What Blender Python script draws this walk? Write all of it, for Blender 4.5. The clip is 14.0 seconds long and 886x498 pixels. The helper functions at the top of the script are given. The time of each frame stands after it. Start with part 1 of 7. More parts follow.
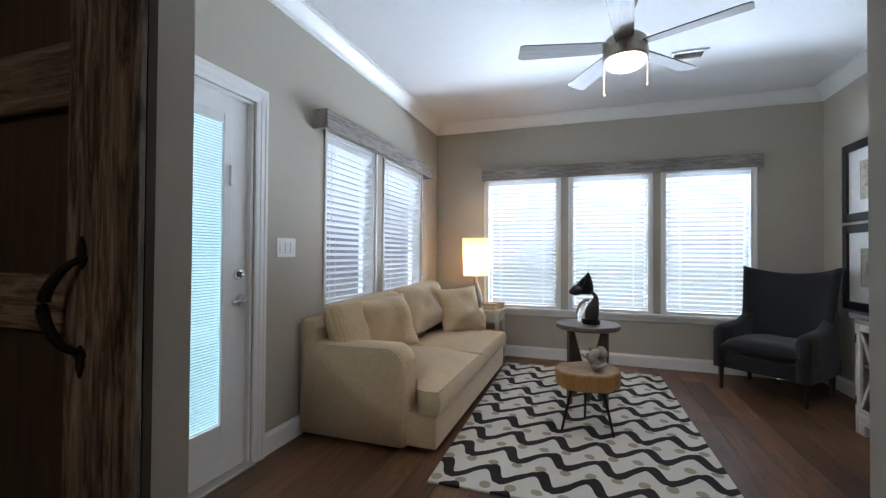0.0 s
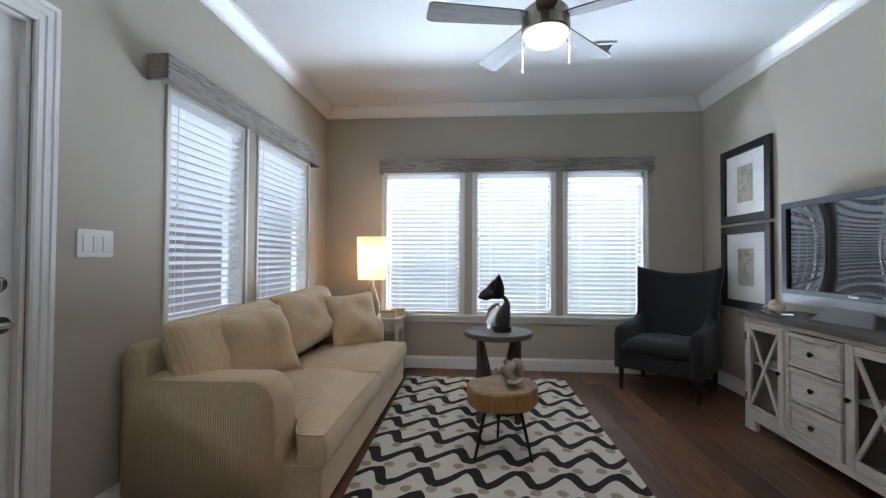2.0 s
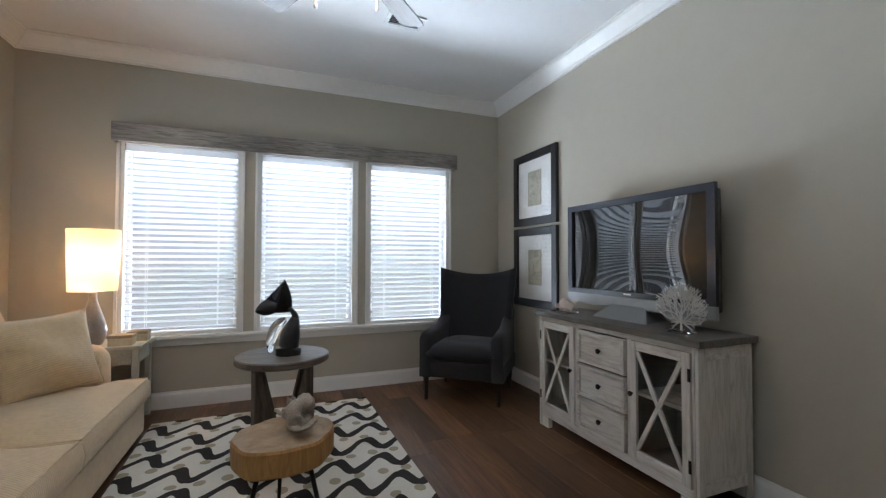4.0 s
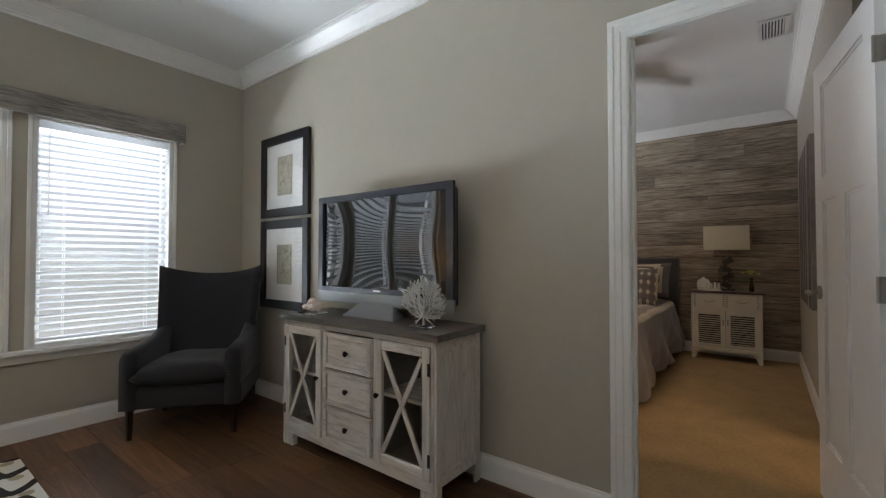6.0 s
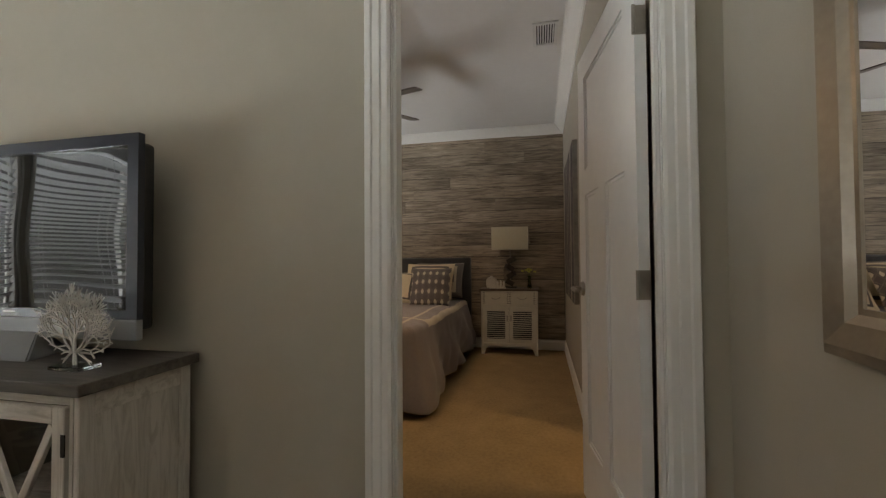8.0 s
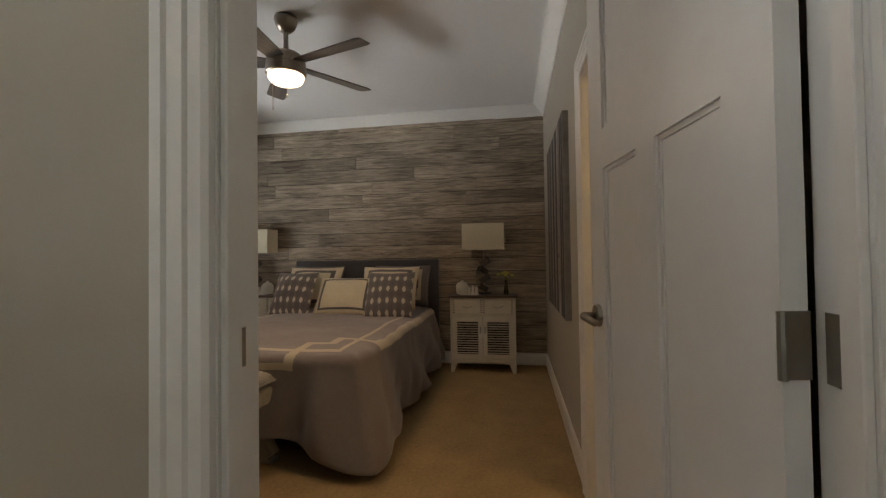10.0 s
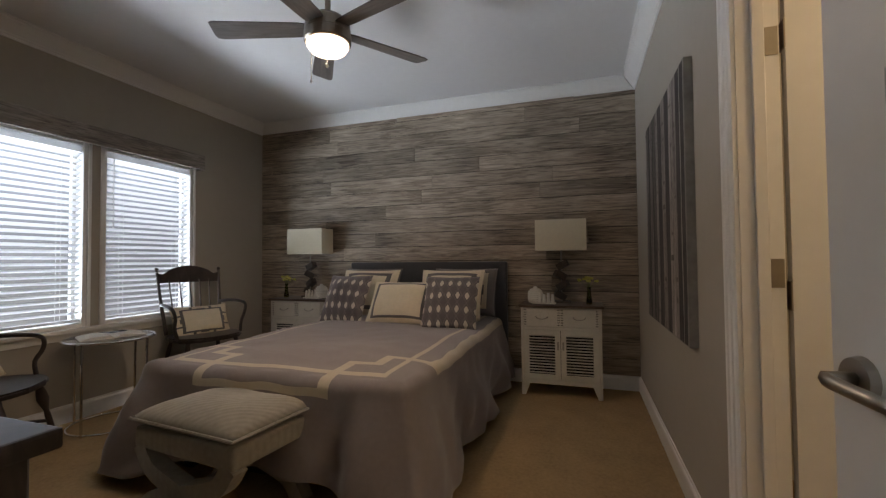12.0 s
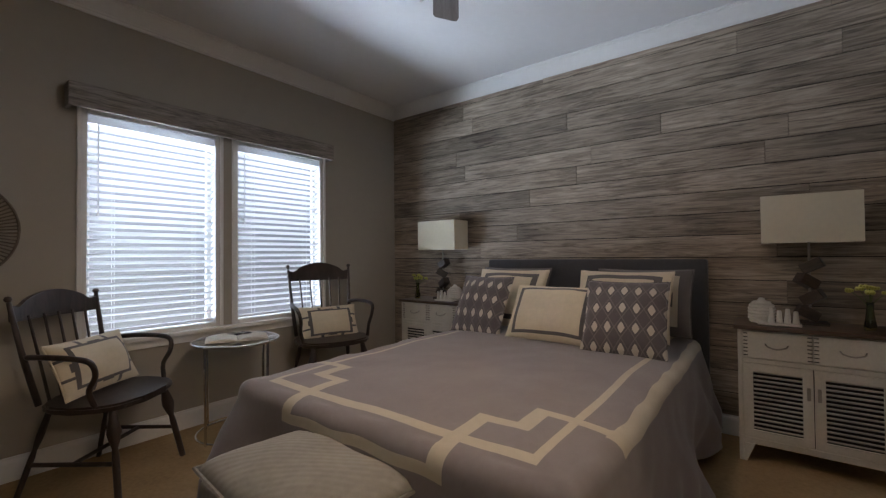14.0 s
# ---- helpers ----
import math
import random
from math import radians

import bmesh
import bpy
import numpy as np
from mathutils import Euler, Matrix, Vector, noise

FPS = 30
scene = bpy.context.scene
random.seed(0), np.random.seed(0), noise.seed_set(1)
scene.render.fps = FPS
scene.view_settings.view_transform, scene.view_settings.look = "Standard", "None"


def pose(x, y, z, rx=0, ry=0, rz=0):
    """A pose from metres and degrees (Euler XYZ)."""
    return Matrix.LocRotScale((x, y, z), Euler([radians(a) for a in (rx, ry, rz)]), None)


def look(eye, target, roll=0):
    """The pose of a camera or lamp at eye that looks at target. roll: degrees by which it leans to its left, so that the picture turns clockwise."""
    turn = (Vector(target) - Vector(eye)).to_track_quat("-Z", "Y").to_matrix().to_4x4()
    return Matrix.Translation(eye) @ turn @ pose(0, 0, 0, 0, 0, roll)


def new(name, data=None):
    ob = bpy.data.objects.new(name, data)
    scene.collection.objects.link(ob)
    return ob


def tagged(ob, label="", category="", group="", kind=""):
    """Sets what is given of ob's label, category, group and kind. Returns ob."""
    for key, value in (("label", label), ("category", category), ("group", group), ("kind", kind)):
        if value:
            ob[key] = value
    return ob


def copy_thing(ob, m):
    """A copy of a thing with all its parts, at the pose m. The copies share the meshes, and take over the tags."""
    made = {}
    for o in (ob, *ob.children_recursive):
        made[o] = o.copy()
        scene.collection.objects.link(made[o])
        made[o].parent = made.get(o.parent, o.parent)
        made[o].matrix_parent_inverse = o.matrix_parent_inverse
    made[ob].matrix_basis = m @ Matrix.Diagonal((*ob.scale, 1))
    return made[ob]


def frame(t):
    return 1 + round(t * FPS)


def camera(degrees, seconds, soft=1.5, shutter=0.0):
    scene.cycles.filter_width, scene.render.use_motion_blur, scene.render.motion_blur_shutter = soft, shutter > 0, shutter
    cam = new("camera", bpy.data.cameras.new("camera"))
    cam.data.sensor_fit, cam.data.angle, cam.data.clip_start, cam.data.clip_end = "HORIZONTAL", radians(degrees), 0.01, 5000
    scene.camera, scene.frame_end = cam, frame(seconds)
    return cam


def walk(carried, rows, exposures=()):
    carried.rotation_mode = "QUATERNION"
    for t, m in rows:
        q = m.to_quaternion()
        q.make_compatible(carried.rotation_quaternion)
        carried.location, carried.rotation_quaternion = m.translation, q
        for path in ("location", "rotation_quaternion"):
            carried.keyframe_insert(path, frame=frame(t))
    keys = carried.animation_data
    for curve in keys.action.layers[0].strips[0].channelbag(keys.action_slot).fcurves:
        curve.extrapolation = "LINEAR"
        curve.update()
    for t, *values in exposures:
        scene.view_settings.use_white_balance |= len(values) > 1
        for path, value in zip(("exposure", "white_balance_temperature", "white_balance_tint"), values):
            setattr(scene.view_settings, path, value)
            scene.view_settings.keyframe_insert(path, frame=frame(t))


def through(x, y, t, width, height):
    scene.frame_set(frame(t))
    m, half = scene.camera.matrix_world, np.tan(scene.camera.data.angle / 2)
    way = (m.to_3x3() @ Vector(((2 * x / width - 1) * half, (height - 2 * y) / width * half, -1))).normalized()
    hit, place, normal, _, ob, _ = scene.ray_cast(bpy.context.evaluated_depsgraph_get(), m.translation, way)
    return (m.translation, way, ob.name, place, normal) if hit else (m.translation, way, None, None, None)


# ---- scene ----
cam = camera(92.9, 14.0, soft=1.3)
PATH = [
    (0, (0.998, 0.854, 1.197), (0.349, 2.746, 1.224), 0.4),
    (0.5, (0.966, 0.99, 1.196), (0.361, 2.896, 1.222), 0.4),
    (1, (0.909, 1.116, 1.191), (0.403, 3.051, 1.224), 0.4),
    (1.5, (0.851, 1.239, 1.199), (0.492, 3.206, 1.235), 0.4),
    (2, (0.85, 1.355, 1.183), (0.685, 3.348, 1.224), 0.3),
    (2.5, (0.893, 1.494, 1.176), (0.92, 3.494, 1.218), 0.2),
    (2.7, (0.908, 1.557, 1.169), (1.022, 3.553, 1.219), 0.1),
    (5, (1.023, 2.088, 1.184), (2.234, 3.679, 1.224), 0.2),
    (5.5, (1.101, 2.099, 1.182), (2.518, 3.51, 1.221), 0),
    (6, (1.216, 2.089, 1.169), (2.805, 3.303, 1.21), 0),
    (6.5, (1.382, 2.098, 1.155), (3.111, 3.103, 1.195), -0.1),
    (7, (1.538, 2.095, 1.154), (3.38, 2.873, 1.197), -0.1),
    (7.5, (1.68, 2.08, 1.152), (3.59, 2.669, 1.199), -0.3),
    (8, (1.849, 2.073, 1.142), (3.797, 2.525, 1.192), -0.4),
    (8.5, (2.033, 2.089, 1.153), (4.001, 2.437, 1.204), -0.5),
    (8.7, (2.106, 2.103, 1.16), (4.081, 2.415, 1.208), -0.5),
    (10.8, (2.856, 2.164, 1.212), (4.824, 2.521, 1.243), -1),
    (11, (2.897, 2.191, 1.221), (4.86, 2.575, 1.254), -0.6),
    (11.5, (3.021, 2.236, 1.176), (4.961, 2.72, 1.23), -0.5),
    (12, (3.175, 2.262, 1.179), (5.073, 2.889, 1.233), -0.5),
    (12.5, (3.315, 2.294, 1.172), (5.148, 3.093, 1.226), -0.5),
    (13, (3.524, 2.378, 1.186), (5.286, 3.324, 1.231), -0.4),
    (13.5, (3.719, 2.498, 1.202), (5.398, 3.585, 1.249), -0.3),
    (14, (3.916, 2.643, 1.201), (5.503, 3.86, 1.234), -0.5),
]
LOOKS = [
    (0.0, -0.22, 6400, 22),
    (2.0, -0.38, 6500, 22),
    (5.0, -0.38, 7000, 22),
    (7.0, -0.66, 7900, 22),
    (8.5, -0.74, 8600, 22),
    (11.0, -0.72, 7900, 22),
    (12.5, -0.5, 6750, 22),
    (14.0, -0.42, 6500, 22),
]
walk(cam, [(t, look(eye, target, roll)) for t, eye, target, roll in PATH], LOOKS)

# ---- world and large lights ----
world = bpy.data.worlds.new("sky")
scene.world = world
world.use_nodes = True
wn = world.node_tree
sky = wn.nodes.new("ShaderNodeTexSky")
sky.sky_type = "NISHITA"
sky.sun_disc = False
sky.sun_elevation, sky.sun_rotation = radians(55), radians(200)
wn.links.new(sky.outputs[0], wn.nodes["Background"].inputs[0])
wn.nodes["Background"].inputs[1].default_value = 0.1


def area(name, eye, target, w, h, watts, colour):
    d = bpy.data.lights.new(name, "AREA")
    d.shape, d.size, d.size_y, d.energy, d.color = "RECTANGLE", w, h, watts, colour
    ob = new(name, d)
    ob.matrix_world = look(eye, target)
    return ob


def bulb(name, place, watts, colour, r=0.05):
    d = bpy.data.lights.new(name, "POINT")
    d.energy, d.color, d.shadow_soft_size = watts, colour, r
    ob = new(name, d)
    ob.location = place
    return ob


def fan_light(name, place, watts, colour):
    """The lamp in a fan's bowl: it shines down out of the closed housing."""
    d = bpy.data.lights.new(name, "AREA")
    d.shape, d.size, d.energy, d.color = "DISK", 0.2, watts, colour
    ob = new(name, d)
    ob.location = place
    return ob


DAY = (0.64, 0.84, 1.0)
WARM = (1.0, 0.62, 0.30)
# open sky above the windows, outside
area("daylight_north", (1.21, 7.05, 3.35), (1.21, 5.9, 1.35), 3.6, 2.2, 440, DAY)
area("daylight_west", (-2.1, 4.40, 3.3), (-0.85, 4.40, 1.4), 2.6, 2.2, 190, DAY)
area("daylight_door", (-2.6, 2.32, 1.0), (-0.85, 2.32, 1.0), 2.4, 2.55, 52, (0.70, 0.94, 1.0))
area("daylight_bedroom", (5.475, 7.085, 3.35), (5.475, 5.935, 1.35), 2.6, 2.2, 320, (0.70, 0.86, 1.0))
# added fill below the windows, as from sunlit ground, to brighten the ceilings
area("ground_light_north", (1.21, 8.5, 0.0), (1.21, 5.9, 1.4), 4.4, 0.8, 1180, DAY)
area("ground_light_west", (-3.4, 4.40, 0.0), (-0.8, 4.40, 1.4), 3.4, 1.0, 240, DAY)
area("ground_light_bedroom", (5.475, 8.485, 0.0), (5.475, 5.885, 1.4), 3.4, 0.8, 680, (0.70, 0.86, 1.0))
# lamps that are switched on
fan_light("fan_bulb_living", (1.22, 3.70, 2.352), 5, (1.0, 0.82, 0.62))
fan_light("fan_bulb_bedroom", (5.23, 3.625, 2.352), 13, (1.0, 0.80, 0.56))
bulb("table_lamp_bulb", (-0.22, 5.56, 1.18), 12, WARM, 0.05)
bulb("bath_bulb", (4.08, 0.6, 2.3), 42, (1.0, 0.78, 0.46), 0.12)
# unseen lamp added to brighten the hall and the barn door
bulb("hall_bulb", (1.2, -0.9, 2.6), 22, (1.0, 0.78, 0.55), 0.12)

# ---- materials ----
def mat(name, colour, rough=0.6, metal=0.0, vary=0.12, scale=6.0, bump=0.0, bscale=60.0, stretch=(1, 1, 1), per=0.0, spec=0.5, coat=0.0):
    """Colour with variation at two scales, fine relief, and a shift from piece to piece."""
    m = bpy.data.materials.new(name)
    m.use_nodes = True
    nt = m.node_tree
    n, l = nt.nodes, nt.links
    b = n["Principled BSDF"]
    b.inputs["Roughness"].default_value, b.inputs["Metallic"].default_value = rough, metal
    b.inputs["Specular IOR Level"].default_value = spec
    b.inputs["Coat Weight"].default_value = coat
    tc = n.new("ShaderNodeTexCoord")
    mp = n.new("ShaderNodeMapping")
    mp.inputs["Scale"].default_value = stretch
    l.new(tc.outputs["Object"], mp.inputs["Vector"])
    n1 = n.new("ShaderNodeTexNoise")
    n1.inputs["Scale"].default_value, n1.inputs["Detail"].default_value = scale, 5
    n2 = n.new("ShaderNodeTexNoise")
    n2.inputs["Scale"].default_value, n2.inputs["Detail"].default_value = scale * 9, 3
    l.new(mp.outputs[0], n1.inputs["Vector"])
    l.new(mp.outputs[0], n2.inputs["Vector"])
    add = n.new("ShaderNodeMath")
    add.operation = "MULTIPLY_ADD"
    add.inputs[1].default_value = 0.5
    l.new(n2.outputs[0], add.inputs[0])
    half = n.new("ShaderNodeMath")
    half.operation = "MULTIPLY"
    half.inputs[1].default_value = 0.5
    l.new(n1.outputs[0], half.inputs[0])
    l.new(half.outputs[0], add.inputs[2])
    ramp = n.new("ShaderNodeValToRGB")
    c = Vector(colour)
    ramp.color_ramp.elements[0].position, ramp.color_ramp.elements[1].position = 0.32, 0.68
    ramp.color_ramp.elements[0].color = (*(c * (1 - vary)), 1)
    ramp.color_ramp.elements[1].color = (*[min(1, v * (1 + vary)) for v in c], 1)
    l.new(add.outputs[0], ramp.inputs[0])
    out = ramp.outputs[0]
    if per:
        oi = n.new("ShaderNodeObjectInfo")
        hsv = n.new("ShaderNodeHueSaturation")
        mr = n.new("ShaderNodeMapRange")
        mr.inputs["To Min"].default_value, mr.inputs["To Max"].default_value = 1 - per, 1 + per
        l.new(oi.outputs["Random"], mr.inputs["Value"])
        l.new(mr.outputs[0], hsv.inputs["Value"])
        l.new(out, hsv.inputs["Color"])
        out = hsv.outputs[0]
    l.new(out, b.inputs["Base Color"])
    if bump:
        n3 = n.new("ShaderNodeTexNoise")
        n3.inputs["Scale"].default_value, n3.inputs["Detail"].default_value = bscale, 4
        l.new(mp.outputs[0], n3.inputs["Vector"])
        bp = n.new("ShaderNodeBump")
        bp.inputs["Strength"].default_value, bp.inputs["Distance"].default_value = bump, 0.004
        l.new(n3.outputs[0], bp.inputs["Height"])
        l.new(bp.outputs[0], b.inputs["Normal"])
    return m


def wood(name, dark, light, grain=(1, 14, 14), scale=3.0, rough=0.5, per=0.25, bump=0.25, contrast=(0.35, 0.7), cracks=0.0):
    """Wood with long streaks along the axis whose stretch is smallest."""
    m = bpy.data.materials.new(name)
    m.use_nodes = True
    nt = m.node_tree
    n, l = nt.nodes, nt.links
    b = n["Principled BSDF"]
    tc = n.new("ShaderNodeTexCoord")
    oi = n.new("ShaderNodeObjectInfo")
    shift = n.new("ShaderNodeVectorMath")
    shift.operation = "ADD"
    sc = n.new("ShaderNodeMath")
    sc.operation = "MULTIPLY"
    sc.inputs[1].default_value = 37.0
    l.new(oi.outputs["Random"], sc.inputs[0])
    l.new(tc.outputs["Object"], shift.inputs[0])
    l.new(sc.outputs[0], shift.inputs[1])
    mp = n.new("ShaderNodeMapping")
    mp.inputs["Scale"].default_value = grain
    l.new(shift.outputs[0], mp.inputs["Vector"])
    n1 = n.new("ShaderNodeTexNoise")
    n1.inputs["Scale"].default_value, n1.inputs["Detail"].default_value, n1.inputs["Distortion"].default_value = scale, 6, 1.2
    n1.inputs["Roughness"].default_value = 0.65
    l.new(mp.outputs[0], n1.inputs["Vector"])
    n2 = n.new("ShaderNodeTexNoise")
    n2.inputs["Scale"].default_value, n2.inputs["Detail"].default_value = scale * 0.5, 2
    l.new(shift.outputs[0], n2.inputs["Vector"])
    mixv = n.new("ShaderNodeMath")
    mixv.operation = "MULTIPLY_ADD"
    mixv.inputs[1].default_value = 0.35
    l.new(n2.outputs[0], mixv.inputs[0])
    s1 = n.new("ShaderNodeMath")
    s1.operation = "MULTIPLY"
    s1.inputs[1].default_value = 0.65
    l.new(n1.outputs[0], s1.inputs[0])
    l.new(s1.outputs[0], mixv.inputs[2])
    ramp = n.new("ShaderNodeValToRGB")
    e = ramp.color_ramp.elements
    e[0].position, e[1].position = contrast
    e[0].color, e[1].color = (*dark, 1), (*light, 1)
    l.new(mixv.outputs[0], ramp.inputs[0])
    hsv = n.new("ShaderNodeHueSaturation")
    mr = n.new("ShaderNodeMapRange")
    mr.inputs["To Min"].default_value, mr.inputs["To Max"].default_value = 1 - per, 1 + per
    l.new(oi.outputs["Random"], mr.inputs["Value"])
    l.new(mr.outputs[0], hsv.inputs["Value"])
    l.new(ramp.outputs[0], hsv.inputs["Color"])
    out = hsv.outputs[0]
    if cracks:
        n4 = n.new("ShaderNodeTexNoise")
        n4.inputs["Scale"].default_value, n4.inputs["Detail"].default_value = scale * 2.2, 3
        l.new(mp.outputs[0], n4.inputs["Vector"])
        r4 = n.new("ShaderNodeValToRGB")
        r4.color_ramp.elements[0].position, r4.color_ramp.elements[1].position = 0.36, 0.44
        r4.color_ramp.elements[0].color = (1 - cracks, 1 - cracks, 1 - cracks, 1)
        l.new(n4.outputs[0], r4.inputs[0])
        mul = n.new("ShaderNodeMix")
        mul.data_type, mul.blend_type = "RGBA", "MULTIPLY"
        mul.inputs[0].default_value = 1.0
        l.new(out, mul.inputs[6])
        l.new(r4.outputs[0], mul.inputs[7])
        out = mul.outputs[2]
    l.new(out, b.inputs["Base Color"])
    b.inputs["Roughness"].default_value = rough
    bp = n.new("ShaderNodeBump")
    bp.inputs["Strength"].default_value, bp.inputs["Distance"].default_value = bump, 0.003
    l.new(n1.outputs[0], bp.inputs["Height"])
    l.new(bp.outputs[0], b.inputs["Normal"])
    return m


def glow(name, colour, strength, base=(0.8, 0.8, 0.8)):
    m = mat(name, base, 0.4, vary=0.02)
    b = m.node_tree.nodes["Principled BSDF"]
    b.inputs["Emission Color"].default_value, b.inputs["Emission Strength"].default_value = (*colour, 1), strength
    return m


def glass(name, colour=(1, 1, 1), rough=0.0):
    m = bpy.data.materials.new(name)
    m.use_nodes = True
    b = m.node_tree.nodes["Principled BSDF"]
    b.inputs["Base Color"].default_value = (*colour, 1)
    b.inputs["Transmission Weight"].default_value, b.inputs["Roughness"].default_value, b.inputs["IOR"].default_value = 1.0, rough, 1.45
    return m


def thin_glass(name, tint=(1, 1, 1), gloss=0.08):
    """A pane: mostly clear, a little mirror."""
    m = bpy.data.materials.new(name)
    m.use_nodes = True
    nt = m.node_tree
    n, l = nt.nodes, nt.links
    n.remove(n["Principled BSDF"])
    t, g, mx = n.new("ShaderNodeBsdfTransparent"), n.new("ShaderNodeBsdfGlossy"), n.new("ShaderNodeMixShader")
    t.inputs[0].default_value = (*tint, 1)
    g.inputs["Roughness"].default_value = 0.01
    lw, pw, ma = n.new("ShaderNodeLayerWeight"), n.new("ShaderNodeMath"), n.new("ShaderNodeMath")
    lw.inputs[0].default_value = 0.5
    pw.operation, pw.inputs[1].default_value = "POWER", 5.0
    ma.operation, ma.inputs[1].default_value, ma.inputs[2].default_value = "MULTIPLY_ADD", 0.9, gloss
    l.new(lw.outputs["Facing"], pw.inputs[0])
    l.new(pw.outputs[0], ma.inputs[0])
    l.new(ma.outputs[0], mx.inputs[0])
    l.new(t.outputs[0], mx.inputs[1])
    l.new(g.outputs[0], mx.inputs[2])
    l.new(mx.outputs[0], n["Material Output"].inputs[0])
    return m


def fabric(name, colour, rib=(0, 0, 0), rough=0.95, vary=0.1, bump=0.5, weave=350.0, sheen=0.3):
    """Cloth with a fine weave; rib gives ribs per metre along an axis."""
    m = mat(name, colour, rough, vary=vary, scale=4.0)
    nt = m.node_tree
    n, l = nt.nodes, nt.links
    b = n["Principled BSDF"]
    b.inputs["Sheen Weight"].default_value = sheen
    tc = n.new("ShaderNodeTexCoord")
    no = n.new("ShaderNodeTexNoise")
    no.inputs["Scale"].default_value, no.inputs["Detail"].default_value = weave, 2
    l.new(tc.outputs["Object"], no.inputs["Vector"])
    height = no.outputs[0]
    if any(rib):
        sep = n.new("ShaderNodeVectorMath")
        sep.operation = "DOT_PRODUCT"
        sep.inputs[1].default_value = [v * 2 * math.pi for v in rib]
        l.new(tc.outputs["Object"], sep.inputs[0])
        si = n.new("ShaderNodeMath")
        si.operation = "SINE"
        l.new(sep.outputs["Value"], si.inputs[0])
        ad = n.new("ShaderNodeMath")
        ad.operation = "MULTIPLY_ADD"
        ad.inputs[1].default_value = 0.5
        l.new(no.outputs[0], ad.inputs[0])
        l.new(si.outputs[0], ad.inputs[2])
        height = ad.outputs[0]
    bp = n.new("ShaderNodeBump")
    bp.inputs["Strength"].default_value, bp.inputs["Distance"].default_value = bump, 0.003
    l.new(height, bp.inputs["Height"])
    l.new(bp.outputs[0], b.inputs["Normal"])
    return m


WALL = mat("greige wall paint", (0.44, 0.40, 0.325), 0.75, vary=0.025, scale=1.5, bump=0.12, bscale=180)
WALL_BED = mat("greige bedroom paint", (0.40, 0.365, 0.305), 0.75, vary=0.025, scale=1.5, bump=0.12, bscale=180)
CEIL = mat("flat white ceiling paint", (0.78, 0.78, 0.77), 0.85, vary=0.02, scale=2, bump=0.15, bscale=140)
TRIM = mat("semi-gloss white trim paint", (0.80, 0.79, 0.76), 0.38, vary=0.03, scale=3, bump=0.03, bscale=60)
DOORWHITE = mat("satin white door paint", (0.78, 0.78, 0.76), 0.42, vary=0.03, scale=2, bump=0.05, bscale=90)
def backlit(name, colour, through):
    """White slat that lets some daylight through."""
    m = mat(name, colour, 0.5, vary=0.02)
    n, l = m.node_tree.nodes, m.node_tree.links
    b = n["Principled BSDF"]
    tr, mx = n.new("ShaderNodeBsdfTranslucent"), n.new("ShaderNodeMixShader")
    tr.inputs[0].default_value = (*colour, 1)
    mx.inputs[0].default_value = through
    l.new(b.outputs[0], mx.inputs[1])
    l.new(tr.outputs[0], mx.inputs[2])
    l.new(mx.outputs[0], n["Material Output"].inputs[0])
    return m


SLAT = backlit("white faux wood slat", (0.87, 0.88, 0.89), 0.28)
DSLAT = backlit("pale aqua mini slat", (0.76, 0.90, 0.91), 0.62)
OAKFLOOR = wood("brown laminate floor board", (0.052, 0.023, 0.010), (0.235, 0.112, 0.050), grain=(16, 1, 16), scale=2.0, rough=0.42, per=0.35, bump=0.12)
CARPET = mat("tan cut pile carpet", (0.36, 0.25, 0.132), 0.98, vary=0.18, scale=5, bump=0.9, bscale=260, spec=0.1)
PLANK = wood("weathered grey barn plank", (0.075, 0.052, 0.036), (0.56, 0.455, 0.345), grain=(14, 0.9, 13), scale=3.0, rough=0.8, per=0.22, bump=0.6, contrast=(0.32, 0.72), cracks=0.30)
VALANCE = wood("grey driftwood valance", (0.12, 0.10, 0.085), (0.46, 0.42, 0.37), grain=(1.2, 14, 16), scale=3.5, rough=0.8, per=0.15, bump=0.4, cracks=0.35)
VALANCE_Y = wood("grey driftwood valance along", (0.12, 0.10, 0.085), (0.46, 0.42, 0.37), grain=(14, 1.2, 16), scale=3.5, rough=0.8, per=0.15, bump=0.4, cracks=0.35)
BARN = wood("dark distressed barn door wood", (0.030, 0.025, 0.019), (0.42, 0.37, 0.30), grain=(14, 14, 1.4), scale=3.0, rough=0.8, per=0.2, bump=0.6, contrast=(0.42, 0.78), cracks=0.5)
BARNPANEL = wood("dark barn door panel", (0.03, 0.022, 0.014), (0.075, 0.058, 0.04), grain=(14, 14, 1.2), scale=2.0, rough=0.85, per=0.1, bump=0.3)
BLACKIRON = mat("black wrought iron", (0.012, 0.012, 0.013), 0.5, 0.6, vary=0.3, bump=0.4, bscale=120)
NICKEL = mat("brushed nickel", (0.36, 0.33, 0.29), 0.34, 1.0, vary=0.05)
CHROME = mat("polished chrome", (0.72, 0.72, 0.72), 0.12, 1.0, vary=0.03)
PANE = thin_glass("window glass")

# ---- mesh tools ----
ROOM = Matrix.Identity(4)  # where the room being furnished has its own origin


def thing(name, place=(0, 0, 0), label="", category="", group="", kind="", turn=0.0):
    ob = new(name)
    ob.empty_display_size = 0.1
    ob.matrix_world = ROOM @ pose(*place, 0, 0, turn)
    return tagged(ob, label, category, group, kind)


